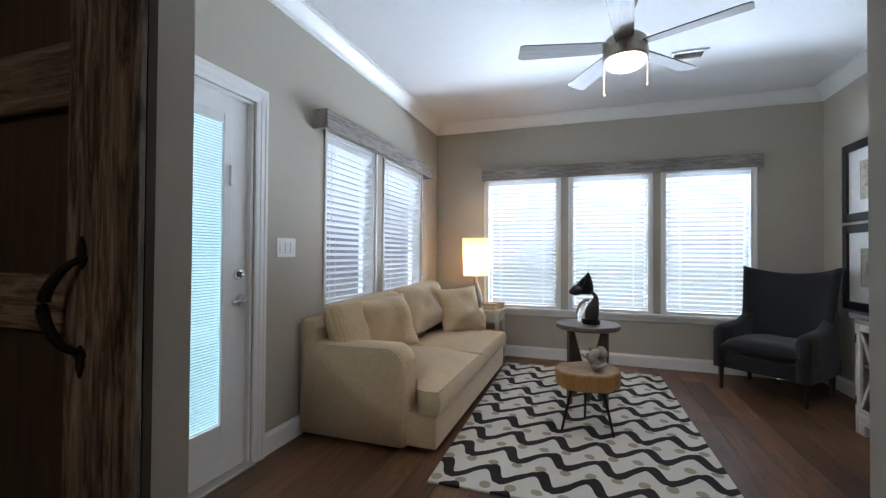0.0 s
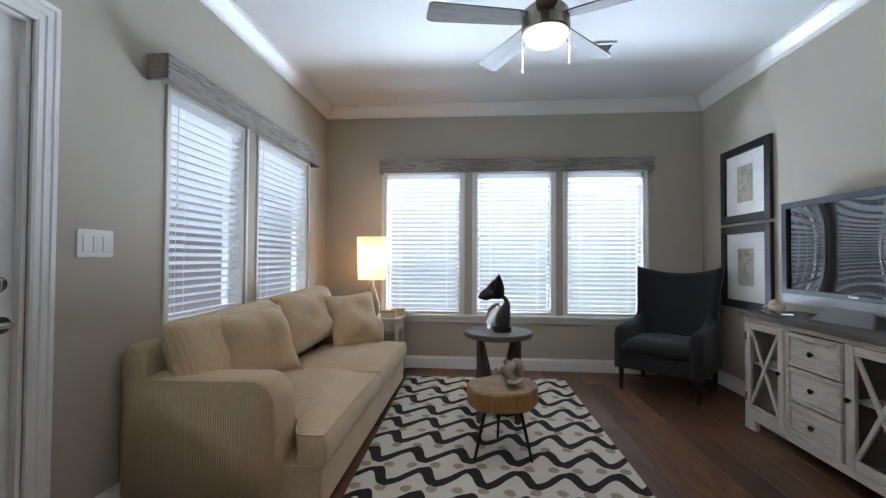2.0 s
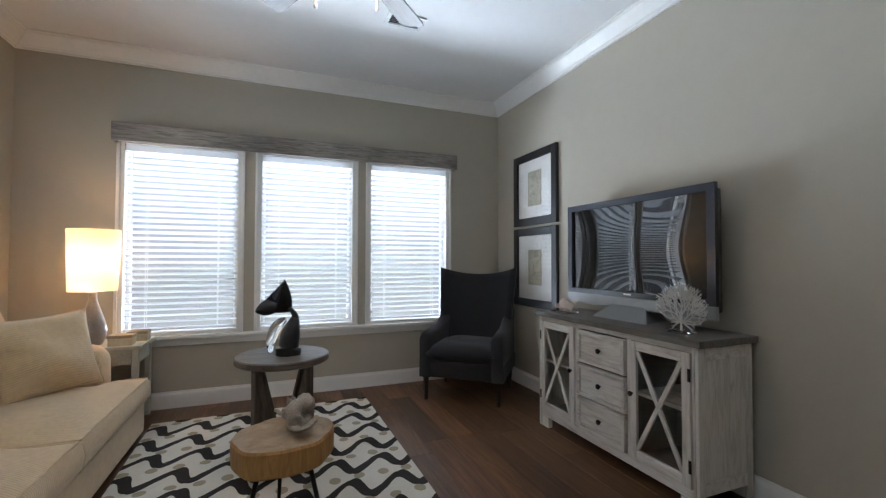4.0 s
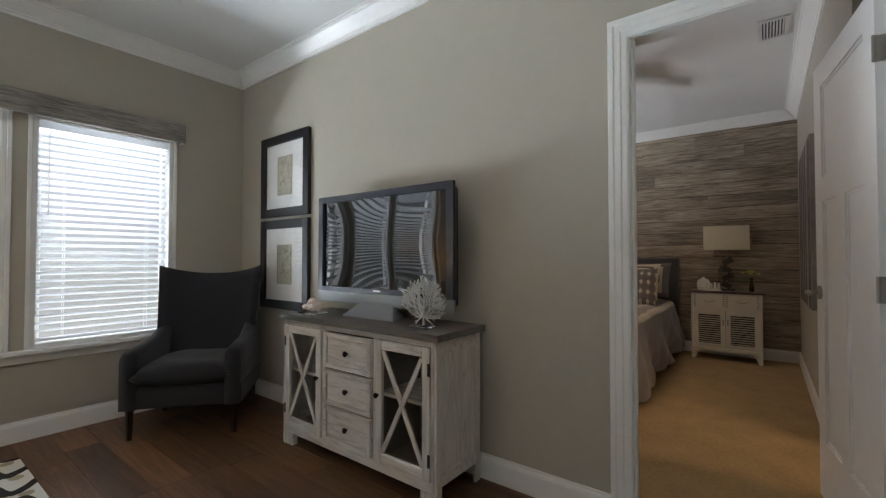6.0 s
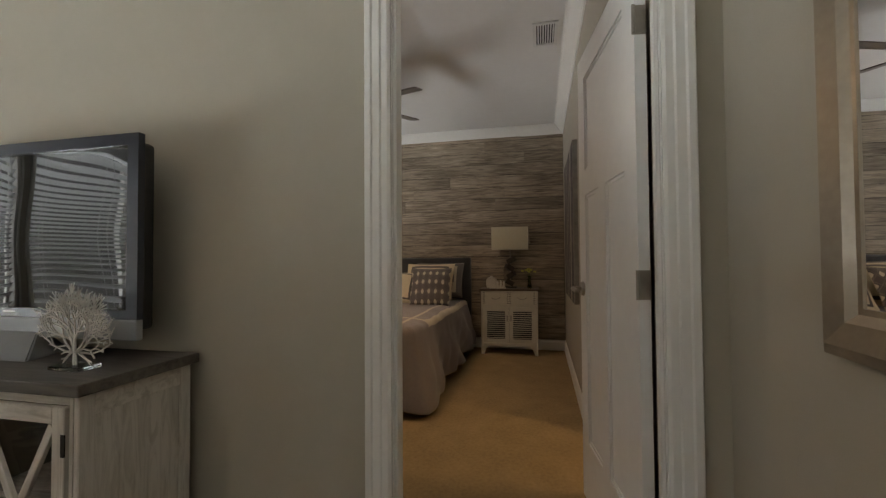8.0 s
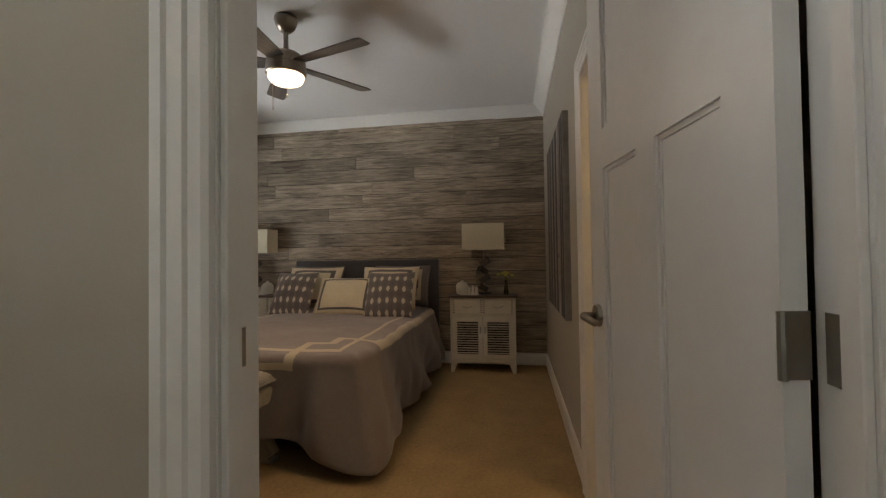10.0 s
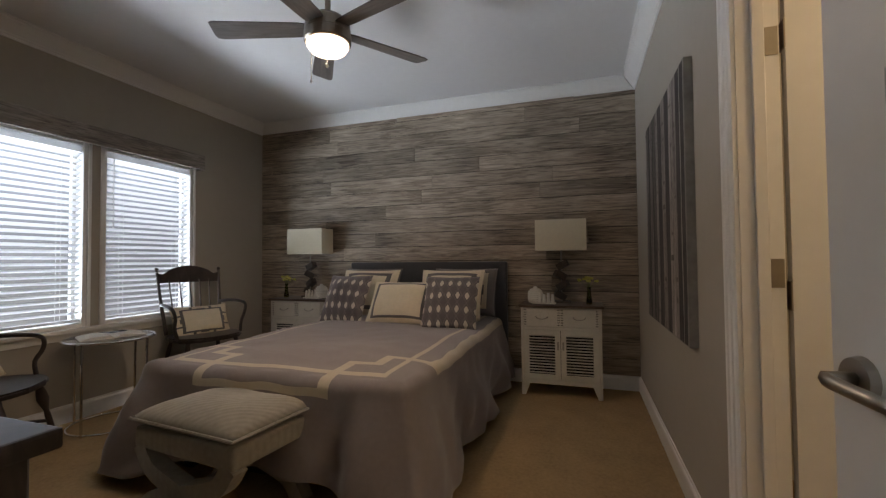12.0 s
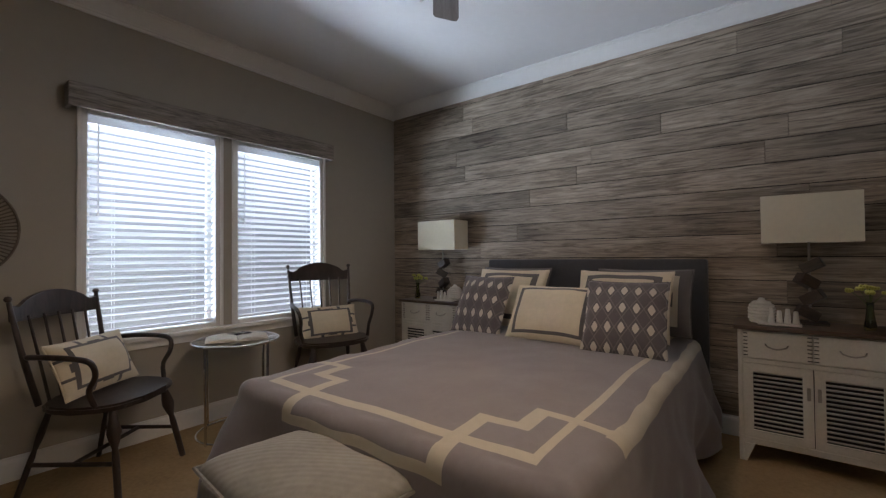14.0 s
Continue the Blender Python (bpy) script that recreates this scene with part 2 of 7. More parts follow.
def part(name, bm, material, parent=None, label="", smooth=False, at=None):
    me = bpy.data.meshes.new(name)
    bmesh.ops.recalc_face_normals(bm, faces=bm.faces)
    bm.to_mesh(me)
    bm.free()
    if smooth:
        for p in me.polygons:
            p.use_smooth = True
    for mm in (material if isinstance(material, (list, tuple)) else [material]):
        me.materials.append(mm)
    ob = new(name, me)
    if parent is not None:
        ob.parent = parent
    else:
        ob.matrix_basis = ROOM
    if at is not None:
        ob.matrix_basis = at if parent is not None else ROOM @ at
    if label:
        tagged(ob, label)
    return ob


def share(ob, m, parent=None):
    """Another object on the same mesh, under the same parent."""
    o = new(ob.name.split(".")[0], ob.data)
    o.parent = parent or ob.parent
    o.matrix_basis = m
    return o


def box(x0, x1, y0, y1, z0, z1, bevel=0.0, seg=1, bm=None):
    own = bmesh.new()
    r = bmesh.ops.create_cube(own, size=1)
    bmesh.ops.transform(own, matrix=Matrix.Translation(((x0 + x1) / 2, (y0 + y1) / 2, (z0 + z1) / 2)) @ Matrix.Diagonal((x1 - x0, y1 - y0, z1 - z0, 1)), verts=r["verts"])
    if bevel:
        bmesh.ops.bevel(own, geom=own.edges[:], offset=bevel, segments=seg, affect="EDGES", profile=0.6)
    if bm is None:
        return own
    return merge(bm, own)


def quad(p, u, v):
    """One sheet of glass from a corner and two sides."""
    bm = bmesh.new()
    p, u, v = Vector(p), Vector(u), Vector(v)
    bm.faces.new([bm.verts.new(c) for c in (p, p + u, p + u + v, p + v)])
    return bm


def merge(bm, other):
    tmp = bpy.data.meshes.new("tmp")
    other.to_mesh(tmp)
    other.free()
    bm.from_mesh(tmp)
    bpy.data.meshes.remove(tmp)
    return bm


def moved(bm, m):
    bmesh.ops.transform(bm, matrix=m, verts=bm.verts)
    return bm


def rod(p, q, r0, r1=None, n=12, bm=None):
    r1 = r0 if r1 is None else r1
    p, q = Vector(p), Vector(q)
    own = bmesh.new()
    bmesh.ops.create_cone(own, cap_ends=True, segments=n, radius1=r0, radius2=r1, depth=(q - p).length)
    moved(own, Matrix.Translation((p + q) / 2) @ (q - p).to_track_quat("Z", "Y").to_matrix().to_4x4())
    return own if bm is None else merge(bm, own)


def lathe(profile, n=24, bm=None, at=(0, 0, 0)):
    """Turn a list of (radius, height) about the z axis."""
    own = bmesh.new()
    rings = []
    for r, z in profile:
        if r < 1e-5:
            rings.append([own.verts.new((0, 0, z))])
        else:
            rings.append([own.verts.new((r * math.cos(2 * math.pi * i / n), r * math.sin(2 * math.pi * i / n), z)) for i in range(n)])
    for a, b in zip(rings, rings[1:]):
        for i in range(n):
            j = (i + 1) % n
            if len(a) == 1 and len(b) == 1:
                continue
            if len(a) == 1:
                own.faces.new((a[0], b[i], b[j]))
            elif len(b) == 1:
                own.faces.new((a[i], a[j], b[0]))
            else:
                own.faces.new((a[i], a[j], b[j], b[i]))
    for ring in (rings[0], rings[-1]):
        if len(ring) > 2:
            own.faces.new(ring)
    moved(own, Matrix.Translation(at))
    return own if bm is None else merge(bm, own)


def tube(points, r, n=8, bm=None, closed=False, flat=1.0):
    """A round bar along points; r may be one radius or one for each point."""
    own = bmesh.new()
    pts = [Vector(p) for p in points]
    rs = r if isinstance(r, (list, tuple)) else [r] * len(pts)
    rings = []
    up = Vector((0, 0, 1))
    for i, p in enumerate(pts):
        a = pts[i - 1] if i or closed else p
        b = pts[(i + 1) % len(pts)] if i < len(pts) - 1 or closed else p
        t = (b - a).normalized()
        s = t.cross(up)
        if s.length < 0.05:
            s = t.cross(Vector((0, 1, 0)))
        s.normalize()
        u = s.cross(t)
        rings.append([own.verts.new(p + rs[i] * (math.cos(2 * math.pi * k / n) * s + flat * math.sin(2 * math.pi * k / n) * u)) for k in range(n)])
    pairs = list(zip(rings, rings[1:])) + ([(rings[-1], rings[0])] if closed else [])
    for a, b in pairs:
        for k in range(n):
            own.faces.new((a[k], a[(k + 1) % n], b[(k + 1) % n], b[k]))
    if not closed:
        own.faces.new(rings[0])
        own.faces.new(rings[-1])
    return own if bm is None else merge(bm, own)


def curve(points, steps=6):
    """A smooth line through the points."""
    p = [Vector(v) for v in points]
    p = [p[0] * 2 - p[1]] + p + [p[-1] * 2 - p[-2]]
    out = []
    for i in range(1, len(p) - 2):
        for k in range(steps):
            t = k / steps
            a, b, c, d = p[i - 1], p[i], p[i + 1], p[i + 2]
            out.append(0.5 * (2 * b + (c - a) * t + (2 * a - 5 * b + 4 * c - d) * t * t + (3 * b - a - 3 * c + d) * t ** 3))
    return out + [p[-2]]


def slab(outline, z0, z1, bevel=0.0, seg=2):
    """A flat piece cut to an outline in x and y."""
    bm = bmesh.new()
    lo = [bm.verts.new((x, y, z0)) for x, y in outline]
    hi = [bm.verts.new((x, y, z1)) for x, y in outline]
    k = len(lo)
    bm.faces.new(lo[::-1])
    bm.faces.new(hi)
    for i in range(k):
        bm.faces.new((lo[i], lo[(i + 1) % k], hi[(i + 1) % k], hi[i]))
    if bevel:
        es = [e for e in bm.edges if abs(e.verts[0].co.z - e.verts[1].co.z) < 1e-6]
        bmesh.ops.bevel(bm, geom=es, offset=bevel, segments=seg, affect="EDGES")
    return bm


def cushion(w, d, h, square=5.0, n=20, crown=0.25, pinch=0.0, seed=1, rough=0.012):
    """A stuffed block: rounded in plan, domed, a little uneven; pinch draws the corners out to ears."""
    bm = bmesh.new()
    rows = []
    for side in (1, -1):
        grid = []
        for i in range(n + 1):
            row = []
            for j in range(n + 1):
                u, v = 2 * i / n - 1, 2 * j / n - 1
                fall = max(0.0, 1 - abs(u) ** square) * max(0.0, 1 - abs(v) ** square)
                z = side * h / 2 * ((1 - crown) * fall ** 0.5 + crown * fall * (1 - 0.5 * (u * u + v * v)))
                x, y = u * w / 2 * (1 - pinch * (1 - v * v) * abs(u) ** 4 * 0.6), v * d / 2 * (1 - pinch * (1 - u * u) * abs(v) ** 4 * 0.6)
                off = noise.noise(Vector((x * 5 + seed * 7, y * 5, side * 3.0))) * rough * (fall ** 0.5)
                row.append((x, y, z + off))
            grid.append(row)
        rows.append(grid)
    top = [[bm.verts.new(c) for c in row] for row in rows[0]]
    bot = [[bm.verts.new(c) for c in row] for row in rows[1]]
    for g in (top, bot):
        for i in range(n):
            for j in range(n):
                bm.faces.new((g[i][j], g[i + 1][j], g[i + 1][j + 1], g[i][j + 1]))
    bmesh.ops.remove_doubles(bm, verts=bm.verts, dist=0.0005)
    return bm


def rim(w, d, square, r, pinch=0.0, n=20):
    """Piping round a cushion's seam."""
    pts = []
    for u, v in [(-1 + 2 * i / n, -1) for i in range(n)] + [(1, -1 + 2 * i / n) for i in range(n)] + [(1 - 2 * i / n, 1) for i in range(n)] + [(-1, 1 - 2 * i / n) for i in range(n)]:
        pts.append((u * w / 2 * (1 - pinch * (1 - v * v) * abs(u) ** 4 * 0.6), v * d / 2 * (1 - pinch * (1 - u * u) * abs(v) ** 4 * 0.6), 0))
    return tube(pts, r, 6, closed=True)

# ---- large structure ----
XW, XE, YN, YS = -0.81, 3.15, 5.87, 1.572
BX0, BX1, BY0, BY1 = 3.24, 7.31, 1.785, 5.915
SOUTH = 0.125  # thickness of the wall between hall and living room
DOOR_A, DOOR_B = 1.721, 2.559  # bedroom doorway
TOP = 2.82


def wall(name, along, a0, a1, b0, b1, openings, material, z0=0.0, z1=TOP, label="painted drywall wall"):
    """A wall along x or y from a0 to a1, between b0 and b1 across, with openings (from, to, bottom, top) through it."""
    bm = bmesh.new()

    def piece(p, q, lo, hi):
        if q - p > 1e-4 and hi - lo > 1e-4:
            if along == "x":
                box(p, q, b0, b1, lo, hi, bm=bm)
            else:
                box(b0, b1, p, q, lo, hi, bm=bm)
    at = a0
    for p, q, lo, hi in sorted(openings):
        piece(at, p, z0, z1)
        piece(p, q, z0, lo)
        piece(p, q, hi, z1)
        at = q
    piece(at, a1, z0, z1)
    return tagged(part(name, bm, material), label, "wall", kind="structure")


NWIN = ((-0.17, 0.687), (0.812, 1.646), (1.761, 2.586))
WWIN = ((3.475, 4.235), (4.405, 5.345))
BWIN = ((4.60, 5.415), (5.525, 6.35))
NZ, WZ, BZ = (0.575, 2.115), (0.80, 2.10), (0.69, 2.125)
DOOR_W = (1.87, 2.78)
wall("wall_north", "x", XW - 0.15, XE, YN, YN + 0.16, [(a, b, *NZ) for a, b in NWIN], WALL, label="greige painted drywall wall with three windows")
wall("wall_west", "y", -2.6, YN, XW - 0.15, XW, [(a, b, *WZ) for a, b in WWIN] + [(*DOOR_W, 0.0, 2.065)], WALL, label="greige painted drywall wall with two windows and a glazed door")
wall("wall_east", "y", -2.6, YN + 0.16, XE, BX0, [(DOOR_A, DOOR_B, 0.0, 2.138)], WALL, label="greige painted drywall wall behind the television")
wall("wall_south", "x", XW, XE, YS - SOUTH, YS, [(0.15, 1.354, 0.0, 2.13)], WALL, label="greige painted drywall wall with a cased opening")
wall("wall_hall", "x", XW, XE, -2.75, -2.6, [], WALL, label="plain greige hall wall")
wall("bedroom_wall_north", "x", BX0, BX1 + 0.12, BY1, BY1 + 0.16, [(a, b, *BZ) for a, b in BWIN], WALL_BED, label="greige painted bedroom wall with two windows")
wall("bedroom_wall_recess", "x", BX0, 3.64, BY0 - 0.24, BY0 - 0.121, [], WALL_BED, label="greige painted recess behind the open door")
wall("bedroom_wall_south", "x", 3.64, BX1, BY0 - 0.12, BY0, [(3.964, 4.758, 0.0, 2.076)], WALL_BED, label="greige painted bedroom wall with a bathroom doorway")
# near-black wall colour puts shade into the gaps between the planks
wall("bedroom_wall_east", "y", BY0 - 0.12, BY1, BX1, BX1 + 0.12, [], mat("dark backing felt", (0.02, 0.016, 0.013), 0.95), label="wall behind the weathered planks")
wall("bath_wall_south", "x", BX0, 6.0, -0.62, -0.5, [], WALL_BED, label="plain bathroom wall")
wall("bath_wall_east", "y", -0.5, BY0 - 0.12, 5.9, 6.0, [], WALL_BED, label="plain bathroom wall")

tagged(part("ceiling", box(XW - 0.15, BX1 + 0.12, -2.75, 6.075, TOP, TOP + 0.1), CEIL), "flat white painted ceiling", "ceiling", kind="structure")
SUBFLOOR = mat("dark underlay", (0.03, 0.02, 0.015), 0.9)
floor = tagged(part("floor", box(XW, XE, -2.6, YN, -0.1, -0.006), SUBFLOOR), "brown wood-look plank floor", "floor", kind="structure")
tagged(part("bedroom_floor", box(XE, BX1, -0.62, BY1, -0.1, 0.0), CARPET), "tan cut pile carpet floor", "carpet", kind="structure")
tagged(part("foundation", box(XW - 0.15, BX1 + 0.12, -2.75, 6.19, -0.3, -0.1), SUBFLOOR), "concrete slab under the floors", "foundation", kind="structure")

# crown moulding and baseboards
CROWN = [(0, -0.115), (0.012, -0.115), (0.014, -0.10), (0.022, -0.094), (0.026, -0.082), (0.05, -0.052), (0.078, -0.026), (0.09, -0.021), (0.094, -0.012), (0.108, -0.008), (0.108, 0)]


def moulding(name, profile, p, q, inward, m0, m1, z, material, label, category):
    """A profile (out from the wall, up) run from p to q; inward points into the room; m0, m1: 1 for an inner mitre, 0 for a square end."""
    p, q, inward = Vector((*p, z)), Vector((*q, z)), Vector((*inward, 0))
    d = (q - p).normalized()
    bm = bmesh.new()
    r0 = [bm.verts.new(p + inward * o + Vector((0, 0, h)) + d * o * m0) for o, h in profile]
    r1 = [bm.verts.new(q + inward * o + Vector((0, 0, h)) - d * o * m1) for o, h in profile]
    k = len(profile)
    for i in range(k):
        bm.faces.new((r0[i], r0[(i + 1) % k], r1[(i + 1) % k], r1[i]))
    bm.faces.new(r0)
    bm.faces.new(r1[::-1])
    return tagged(part(name, bm, material), label, category, kind="structure")


def crown_round(x0, x1, y0, y1):
    for p, q, inward in (((x0, y1), (x1, y1), (0, -1)), ((x0, y0), (x1, y0), (0, 1)), ((x0, y0), (x0, y1), (1, 0)), ((x1, y0), (x1, y1), (-1, 0))):
        moulding("crown_moulding", [(o + (0 if o else -0.002), h + (0 if h else 0.002)) for o, h in CROWN], p, q, inward, 1, 1, TOP, TRIM, "white painted crown moulding under the ceiling", "crown moulding")


crown_round(XW, XE, YS, YN)
crown_round(BX0, BX1, BY0, BY1)
BASE = [(-0.002, 0), (0.015, 0), (0.015, 0.10), (0.012, 0.112), (0.007, 0.118), (0.006, 0.13), (-0.002, 0.13)]


def baseboard(p, q, inward, m0=1, m1=1):
    moulding("baseboard", BASE, p, q, inward, m0, m1, 0.001, TRIM, "white painted baseboard along the wall", "baseboard")


baseboard((XW, YN), (XE, YN), (0, -1))
baseboard((XW, 2.87), (XW, YN), (1, 0), 0, 1)
baseboard((XE, DOOR_B + 0.076), (XE, YN), (-1, 0), 0, 1)
baseboard((1.354, YS), (XE, YS), (0, 1), 0, 1)
baseboard((BX0, BY1), (BX1, BY1), (0, -1))
baseboard((BX1, BY0), (BX1, BY1), (-1, 0))
baseboard((4.832, BY0), (BX1, BY0), (0, 1), 0, 1)
baseboard((BX0, DOOR_B + 0.076), (BX0, BY1), (1, 0), 0, 1)

CASE = [(-0.002, 0), (0.012, 0), (0.016, 0.01), (0.016, 0.03), (0.020, 0.036), (0.020, 0.06), (0.024, 0.066), (0.024, 0.084), (0.018, 0.088), (-0.002, 0.088)]


def casing(parent, origin, side, out, width, height):
    """Door casing: two legs and a head with mitred corners. side: unit vector along the wall; out: into the room."""
    side, out, o = Vector(side), Vector(out), Vector(origin)
    up = Vector((0, 0, 1))
    corners = [(0, 0, 0), (0, height, 1), (width, height, 1), (width, 0, 0)]
    k = len(CASE)
    for i in range(3):
        bm = bmesh.new()
        ends = []
        for c in (corners[i], corners[i + 1]):
            ring = []
            for depth, w in CASE:
                grow_s = (-1 if c[0] == 0 else 1) * w
                grow_u = w * c[2]
                ring.append(bm.verts.new(o + side * (c[0] + grow_s) + up * (c[1] + grow_u) + out * depth))
            ends.append(ring)
        for j in range(k):
            bm.faces.new((ends[0][j], ends[0][(j + 1) % k], ends[1][(j + 1) % k], ends[1][j]))
        bm.faces.new(ends[0])
        bm.faces.new(ends[1][::-1])
        part("casing", bm, TRIM, parent)


# windows
def window(name, along, a0, a1, z0, z1, face, out, label):
    """Frame, sash, pane in an opening; face: the wall's room side, out: +1 or -1, the way outdoors on the other axis."""
    w = thing(name, label=label, category="window", kind="structure")

    def b(p, q, d0, d1, lo, hi, bev=0.003):
        d0, d1 = sorted((face + out * d0, face + out * d1))
        return box(p, q, d0, d1, lo, hi, bev) if along == "x" else box(d0, d1, p, q, lo, hi, bev)
    fw = 0.03
    bm = b(a0, a0 + fw, 0.004, 0.15, z0, z1)
    merge(bm, b(a1 - fw, a1, 0.004, 0.15, z0, z1))
    merge(bm, b(a0 + fw, a1 - fw, 0.004, 0.15, z1 - fw, z1))
    merge(bm, b(a0 + fw, a1 - fw, 0.004, 0.15, z0, z0 + fw))
    part("window_frame", bm, TRIM, w)
    bm = b(a0 + fw, a0 + fw + 0.03, 0.085, 0.115, z0 + fw, z1 - fw)
    merge(bm, b(a1 - fw - 0.03, a1 - fw, 0.085, 0.115, z0 + fw, z1 - fw))
    part("sash", bm, TRIM, w)
    if along == "x":
        pane = part("pane", quad((a0 + fw, face + out * 0.1, z0 + fw), (a1 - a0 - 2 * fw, 0, 0), (0, 0, z1 - z0 - 2 * fw)), PANE, w)
    else:
        pane = part("pane", quad((face + out * 0.1, a0 + fw, z0 + fw), (0, a1 - a0 - 2 * fw, 0), (0, 0, z1 - z0 - 2 * fw)), PANE, w)
    pane.visible_shadow = False
    return w


def blind(along, a0, a1, z0, z1, face, out, tilt, label):
    """A lowered blind of tilted slats with ladder cords and a wand, inside the opening."""
    t = thing("window_blind", label=label, category="blind", group="window blinds")
    depth = face + out * 0.042
    length = a1 - a0
    mid = (a0 + a1) / 2

    def at(z, turn):
        if along == "x":
            return pose(mid, depth, z, 0, 0, 0) @ pose(0, 0, 0, -turn * out)
        return pose(depth, mid, z, 0, 0, 90) @ pose(0, 0, 0, turn * out)
    bm = bmesh.new()
    for i in range(7):
        y = -0.025 + 0.05 * i / 6
        z = 0.0035 * (1 - (y / 0.025) ** 2)
        for zz in (z, z - 0.0028):
            for x in (-length / 2, length / 2):
                bm.verts.new((x, y, zz))
    bm.verts.ensure_lookup_table()
    v = bm.verts
    for i in range(6):
        a, c = 4 * i, 4 * i + 4
        bm.faces.new((v[a], v[a + 1], v[c + 1], v[c]))
        bm.faces.new((v[a + 2], v[c + 2], v[c + 3], v[a + 3]))
        bm.faces.new((v[a], v[c], v[c + 2], v[a + 2]))
        bm.faces.new((v[a + 1], v[a + 3], v[c + 3], v[c + 1]))
    bm.faces.new((v[0], v[2], v[3], v[1]))
    bm.faces.new((v[24], v[25], v[27], v[26]))
    top, bottom = z1 - 0.055, z0 + 0.035
    count = int((top - bottom) / 0.047)
    first = part("slat", bm, SLAT, t, at=at(top - 0.02, tilt))
    for i in range(1, count):
        share(first, at(top - 0.02 - i * (top - 0.02 - bottom) / count, tilt + random.uniform(-0.5, 0.5)))
    part("headrail", box(-length / 2, length / 2, -0.028, 0.028, 0, 0.052, 0.002), SLAT, t, at=at(z1 - 0.054, 0))
    part("bottom_rail", box(-length / 2, length / 2, -0.025, 0.025, -0.012, 0.008, 0.003), SLAT, t, at=at(bottom - 0.012, 0))
    for f in (-0.32, 0.32):
        for s in (-0.027, 0.027):
            bm = rod((f * length, s, bottom - top), (f * length, s, 0.01), 0.0016, n=5)
            part("ladder_cord", bm, SLAT, t, at=at(top, 0))
    bm = rod((-length / 2 + 0.05, -0.036, -0.55), (-length / 2 + 0.05, -0.036, 0.0), 0.003, n=6)
    lathe([(0, -0.575), (0.006, -0.57), (0.006, -0.55), (0, -0.545)], 8, bm, (-length / 2 + 0.05, -0.036, 0))
    part("wand", bm, mat("pale wand plastic", (0.7, 0.7, 0.7), 0.4), t, at=at(top, 0))
    return t


BL = "white horizontal slat blind, lowered with slats partly open"
for i, (a, b) in enumerate(NWIN):
    window(f"window_{i + 1}", "x", a, b, *NZ, YN, 1, "white framed window in the north wall")
    blind("x", a + 0.034, b - 0.034, NZ[0] + 0.03, NZ[1] - 0.03, YN, 1, 24, BL)
for i, (a, b) in enumerate(WWIN):
    window(f"window_{i + 4}", "y", a, b, *WZ, XW, -1, "white framed window behind the sofa")
    blind("y", a + 0.034, b - 0.034, WZ[0] + 0.03, WZ[1] - 0.03, XW, -1, 23, BL)
for i, (a, b) in enumerate(BWIN):
    window(f"window_{i + 6}", "x", a, b, *BZ, BY1, 1, "white framed bedroom window")
    blind("x", a + 0.034, b - 0.034, BZ[0] + 0.03, BZ[1] - 0.03, BY1, 1, 25, BL)


def sill(p, q, along, face, out, z):
    d0, d1 = sorted((face - out * 0.055, face + out * 0.003))
    e0, e1 = sorted((face - out * 0.018, face + out * 0.001))
    if along == "x":
        bm = box(p, q, d0, d1, z - 0.03, z, 0.006, 2)
        box(p + 0.02, q - 0.02, e0, e1, z - 0.085, z - 0.031, 0.003, bm=bm)
    else:
        bm = box(d0, d1, p, q, z - 0.03, z, 0.006, 2)
        box(e0, e1, p + 0.02, q - 0.02, z - 0.085, z - 0.031, 0.003, bm=bm)
    tagged(part("window_sill", bm, TRIM), "white painted sill and apron under the windows", "window sill", kind="structure")


sill(-0.24, 2.65, "x", YN, 1, 0.578)
sill(4.53, 6.42, "x", BY1, 1, 0.693)


def trim_strip(along, p, q, z0, z1, face, out):
    d0, d1 = sorted((face - out * 0.012, face + out * 0.002))
    bm = box(p, q, d0, d1, z0, z1, 0.003) if along == "x" else box(d0, d1, p, q, z0, z1, 0.003)
    tagged(part("window_trim", bm, TRIM), "white painted trim strip beside a window", "trim", kind="structure")


for along, wins, zz, face, out in (("x", NWIN, NZ, YN, 1), ("y", WWIN, WZ, XW, -1), ("x", BWIN, BZ, BY1, 1)):
    for a, b in wins:
        trim_strip(along, a - 0.022, a + 0.002, zz[0] + 0.004, zz[1], face, out)
        trim_strip(along, b - 0.002, b + 0.022, zz[0] + 0.004, zz[1], face, out)


# wooden valances over the windows
def valance(along, p, q, face, out, z0, z1, depth, material, label):
    t = thing("valance", label=label, category="valance", group="wooden valances")

    def b(a, c, d0, d1, lo, hi):
        d0, d1 = sorted((face - out * d0, face - out * d1))
        return box(a, c, d0, d1, lo, hi, 0.003) if along == "x" else box(d0, d1, a, c, lo, hi, 0.003)
    part("front_board", b(p, q, depth - 0.02, depth, z0, z1), material, t)
    part("end_board", b(p, p + 0.02, 0.0, depth - 0.0205, z0, z1), material, t)
    part("end_board", b(q - 0.02, q, 0.0, depth - 0.0205, z0, z1), material, t)
    part("top_board", b(p + 0.0205, q - 0.0205, 0.0, depth - 0.0205, z1 - 0.025, z1 - 0.004), material, t)


valance("x", -0.20, 2.63, YN, 1, 2.08, 2.22, 0.11, VALANCE, "weathered grey wood box valance over three windows")
valance("y", 3.315, 5.41, XW, -1, 2.07, 2.20, 0.12, VALANCE_Y, "weathered grey wood box valance behind the sofa")
valance("x", 4.52, 6.39, BY1, 1, 2.095, 2.235, 0.11, VALANCE, "weathered grey wood box valance over bedroom windows")

